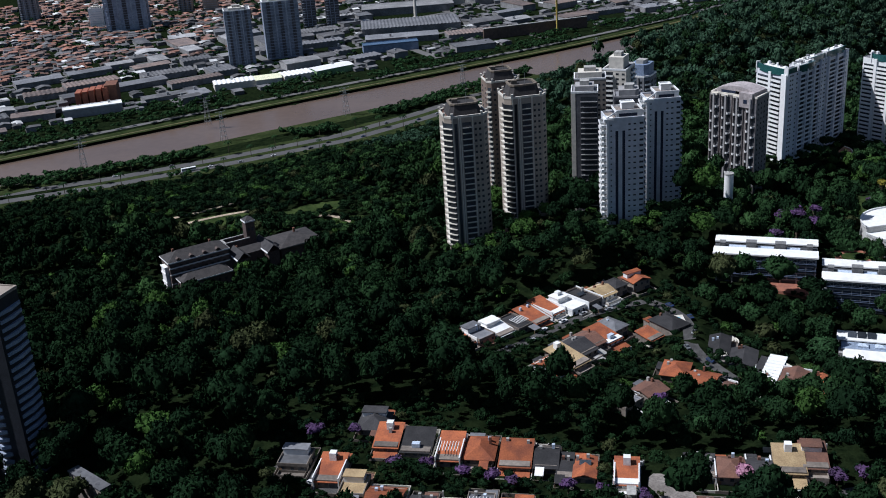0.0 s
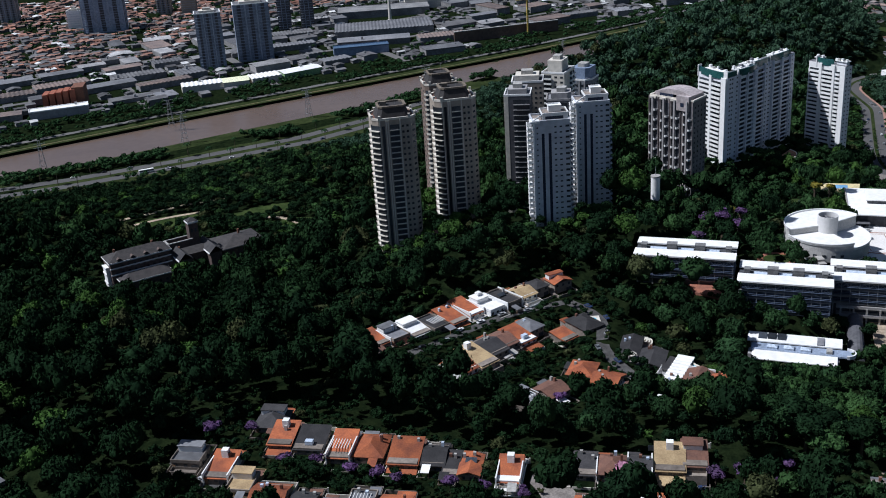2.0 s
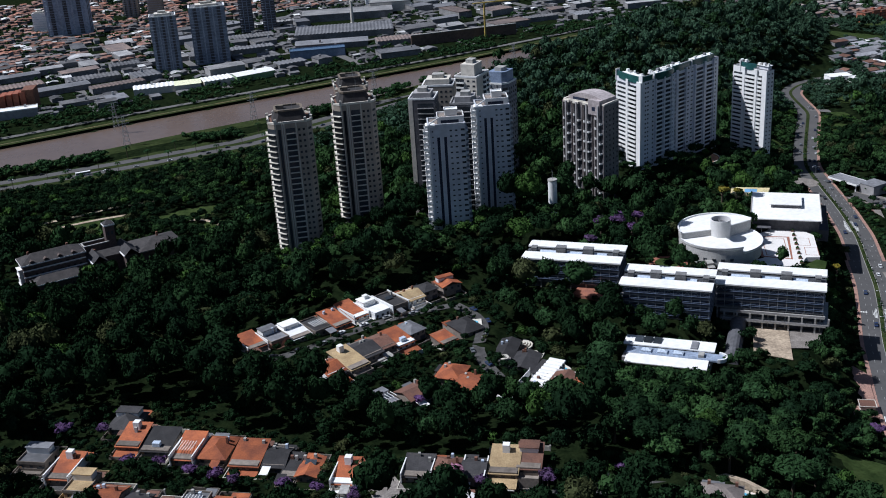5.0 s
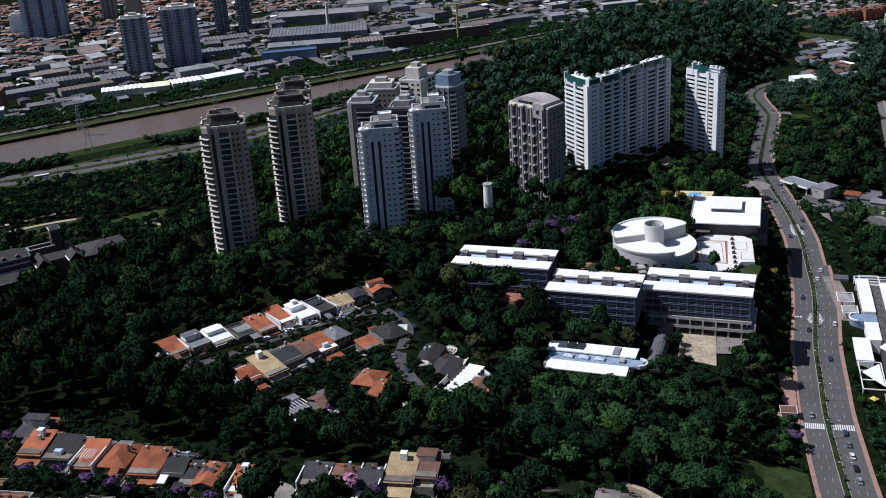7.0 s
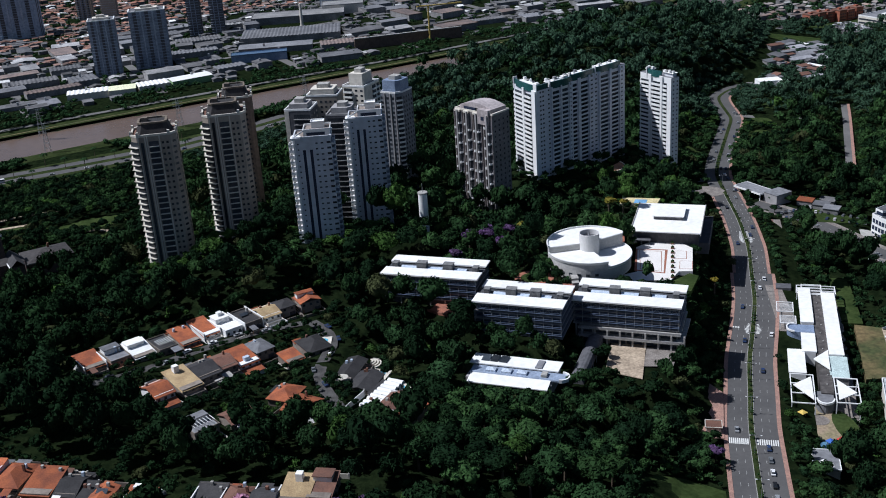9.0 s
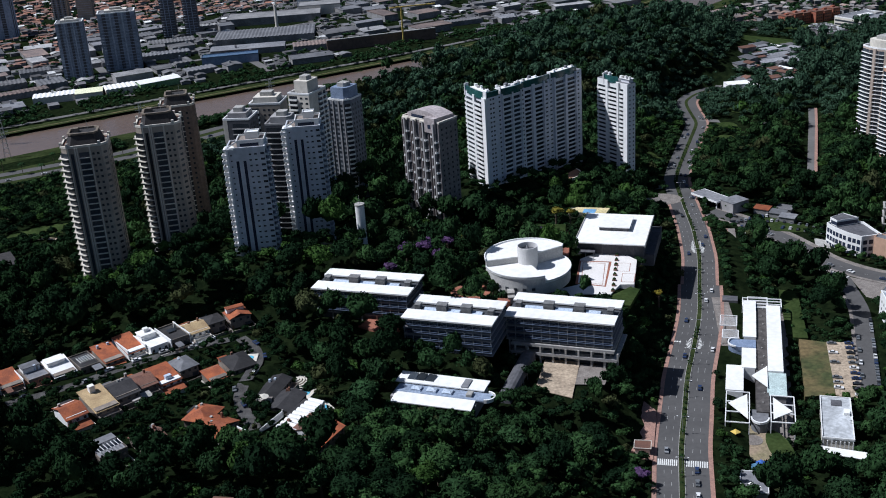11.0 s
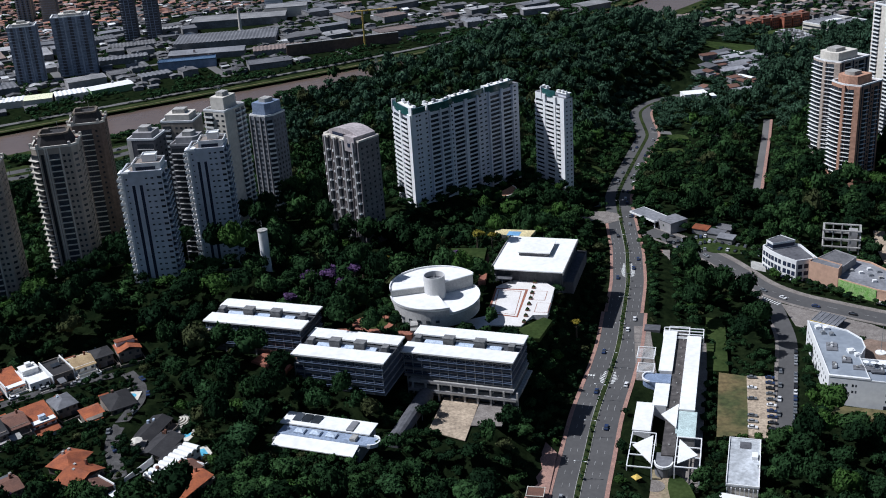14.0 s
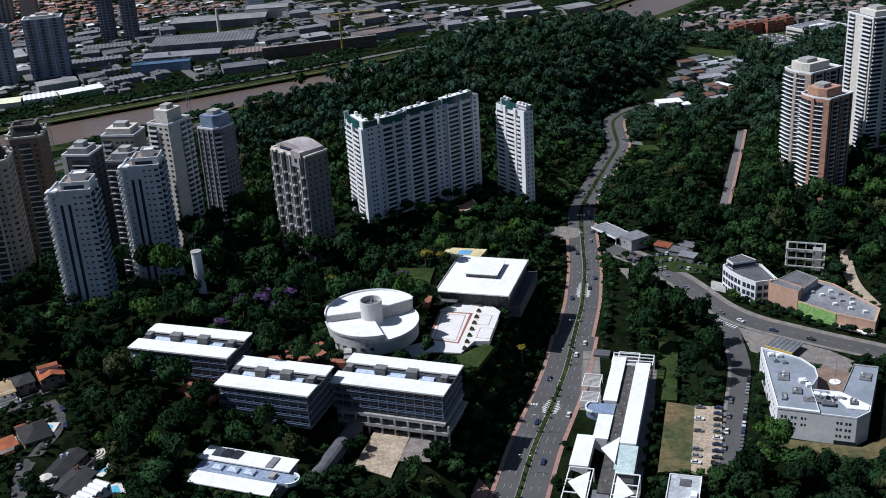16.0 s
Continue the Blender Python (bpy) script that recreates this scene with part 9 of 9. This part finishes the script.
# ---- blossom trees, palms and shrubs ----
BLOSSOM = {"purple": [mesh_of("crown", *crown(400 + i, 260, 6, 0.7, 0.15), PURPLE) for i in range(3)], "pink": [mesh_of("crown", *crown(410, 300, 6, 0.7, 0.14), PINK)], "gold": [mesh_of("crown", *crown(420 + i, 240, 6, 0.6, 0.16), GOLD) for i in range(2)]}
_rb = random.Random(8)
for _k, _label, _list in (("purple", "tree in purple blossom", [(-50, 340, 4), (-36, 340, 3.5), (-21, 318, 3.6), (-10, 318, 3), (2, 310, 3.5), (12, 306, 3.6), (18, 303, 3), (36, 298, 3.6), (47, 296, 3), (60, 291, 3), (102, 296, 3.4), (124, 297, 4), (134, 298, 4), (142, 295, 3.6), (150, 303, 3), (81, 368, 3), (168, 506, 4.6), (176, 522, 5), (186, 527, 5.6), (197, 533, 4.8), (192, 519, 4.4), (268, 376, 4), (248, 585, 4)]),
                         ("pink", "tree in pale pink blossom", [(93, 297, 5)]), ("gold", "tree in yellow blossom", [(196, 590, 5), (208, 594, 5), (176, 585, 4), (260, 600, 4.5), (268, 598, 3.5), (152, 575, 3.5), (306, 532, 3.4)])):
    for _i, (_x, _y, _r0) in enumerate(_list):
        tree(_x, _y, _r0, _r0 * (1.3 if _y < 420 else 3.1), "green", 0, _rb.uniform(0, 6), _label, BLOSSOM[_k][_i % len(BLOSSOM[_k])])


for _x, _y, _r0 in ((215.5, 508, 3.4), (217.5, 496, 2.6), (222, 490, 3.4), (229, 487, 2.6), (246, 487, 2.8), (252, 490, 2.4), (212, 514, 3.4), (209, 521, 3.6), (203, 514, 3.2), (258, 494, 2.6)):
    tree(_x, _y, _r0, _r0 * 1.5, "green", int(_x), _rb.uniform(0, 6), "small green garden tree beside the round hall")


for _i in range(10):
    _x, _y = sliver((-19 + 4.0 * _i, -12.4 + 1.0 * math.sin(5 * _i)), (190.3, 418, -20.5))
    tree(_x, _y, 2.6 + 0.7 * math.sin(3 * _i), 3.4, ("dark", "green")[_i % 2], _i, 1.3 * _i, "low green tree along the pavilion front")


def palm_meshes():
    s = Shape()
    for j in range(14):
        a, up = j * 2.399, 0.5 - 0.05 * j
        x, y = math.cos(a), math.sin(a)
        pts = [(0, 0, 0), (1.0 * x, 1.0 * y, up * 0.9), (1.9 * x, 1.9 * y, up * 0.6 - 0.2), (2.6 * x, 2.6 * y, up - 1.2)]
        for p, q in zip(pts, pts[1:]):
            w = 0.34 if q is not pts[3] else 0.12
            w0 = 0.1 if p is pts[0] else 0.34
            s.add([(p[0] - y * w0, p[1] + x * w0, p[2] - 0.12), (p[0] + y * w0, p[1] - x * w0, p[2] - 0.12), (q[0] + y * w, q[1] - x * w, q[2] - 0.12), (q[0] - y * w, q[1] + x * w, q[2] - 0.12)], [(0, 1, 2, 3)])
    return s.mesh("fronds", LEAFDARK), Shape().cyl(0, 0, 0.25, 0, 9, 7, 0.16).mesh("trunk", BARK)


FRONDS, STEM = palm_meshes()


def palm(x, y, k=1.0):
    t = thing("palm", "slender palm with drooping fronds", "palm", pose(x, y, land(x, y)), "palms")
    c = new("trunk", STEM)
    f = new("fronds", FRONDS)
    c.parent, f.parent = t, t
    c.scale, f.location, f.scale = (k, k, k), (0, 0, 9 * k), (1.25 * k, 1.25 * k, 1.25 * k)


for _i in range(30):
    _p = on_line(HIGHWAY, 110 + 14 * _i, (-18.5, 0, 17)[_i % 3])
    if _p:
        palm(_p[0], _p[1], _rb.uniform(0.9, 1.3))
for _x, _y in ((226, 490), (222, 492), (229, 487), (378, 745), (384, 760), (390, 772), (392, 790), (396, 800), (383, 780)):
    palm(_x, _y, 0.95 if _y < 500 else 0.7)


# clipped shrubs along the median
def median_shrubs():
    r = random.Random(4)
    items = []
    for u in range(40, 560, 5):
        p = on_line(AVENUE, u + r.uniform(-1.5, 1.5), r.uniform(-0.4, 0.4))
        if p and not (228 < u < 250 or 338 < u < 352):
            items.append(("bush", r.randrange(20), p[0], p[1], p[2], r.uniform(0.6, 1.5), r.uniform(0.5, 2.2), r.uniform(0, 6)))
    woodland("median_shrubs", "clipped shrubs and small trees on the median", items, LEAF)


median_shrubs()

for _i, (_x, _y, _r0) in enumerate(((214, 506, 3.6), (218, 502.5, 2.8), (229, 489, 2.6), (234, 489.5, 2.2), (239, 490, 2.8), (245, 492, 2.4), (250, 494, 2.0), (210, 511, 3.4), (222, 493, 2.0))):
    tree(_x, _y, _r0, _r0 * 1.2, ("dark", "green")[_i % 2], _i, 1.7 * _i, "dark green tree below the round hall")
for _i, (_x, _y, _r0) in enumerate(((300, 548, 2.6), (298, 541, 2.2), (296, 533, 2.6), (294, 526, 2.2), (292, 518, 2.6), (290, 510, 2.4), (284, 500, 2.2), (268, 499, 2.0))):
    tree(_x, _y, _r0, _r0 * 0.9, ("olive", "green")[_i % 2], _i, 1.1 * _i, "low green tree along the edge of the terrace")
for _i, (_x, _y) in enumerate(((451, 591), (456, 585), (466, 574), (472, 569), (438, 600), (431, 611))):
    tree(_x, _y, 2.3, 2.6, "green", _i, 0.9 * _i, "small street tree before the shops")

for _i in range(12):
    for _o in (-6.4, 6.2):
        _p = on_line(PATH, 3 + 8 * _i, _o + 0.9 * math.sin(3 * _i + _o))
        if _p:
            tree(_p[0], _p[1], 2.2 + 0.4 * math.sin(2.3 * _i), 2.9 + 0.6 * math.sin(1.7 * _i), ("dark", "green", "deep")[_i % 3], _i, 1.3 * _i, "round street tree beside the footpath")
for _i, (_x, _y, _r0) in enumerate(((375, 534, 2.4), (372, 517, 2.2), (367.5, 507, 2.0), (363.5, 491, 2.8), (360.5, 481, 3.0), (358, 472, 3.2), (355, 462, 3.0), (352.5, 452, 2.6), (352, 570, 2.8), (357, 590, 3.0), (355, 580, 2.6))):
    tree(_x, _y, _r0, _r0 * 1.2, ("dark", "green", "deep")[_i % 3], _i, 1.9 * _i, "leafy tree close beside the nursery school")
for _i, (_x, _y, _r0) in enumerate(((366, 678, 3.2), (369, 665, 2.8), (363, 650, 3.0), (380, 670, 3.2), (384, 690, 3.0), (362, 662, 3.0), (384, 627, 3.6), (384, 613, 3.8), (391, 621, 3.4), (379, 603, 3.6), (386, 598, 3.2), (381, 585, 3.6), (377, 574, 3.2), (388, 640, 3.0))):
    tree(_x, _y, _r0, _r0 * 1.25, ("deep", "dark", "green")[_i % 3], _i, 2.1 * _i, "dark leafy tree beside the junction")
for _i, (_x, _y, _r0, _h) in enumerate(((212, 502, 3.8, 5.0), (218, 494, 4.0, 4.4), (225.5, 489, 3.4, 4.0), (209, 511, 3.6, 5.0))):
    tree(_x, _y, _r0, _h, ("dark", "deep")[_i % 2], _i, 1.7 * _i, "dark leafy tree close before the round hall")
for _x, _y in ((231.5, 487.5), (234, 488.5)):
    palm(_x, _y, 1.5)
tree(165.5, 311, 7.5, 7.0, "green", 3, 0.8, "broad grey-green tree at the end of the street")
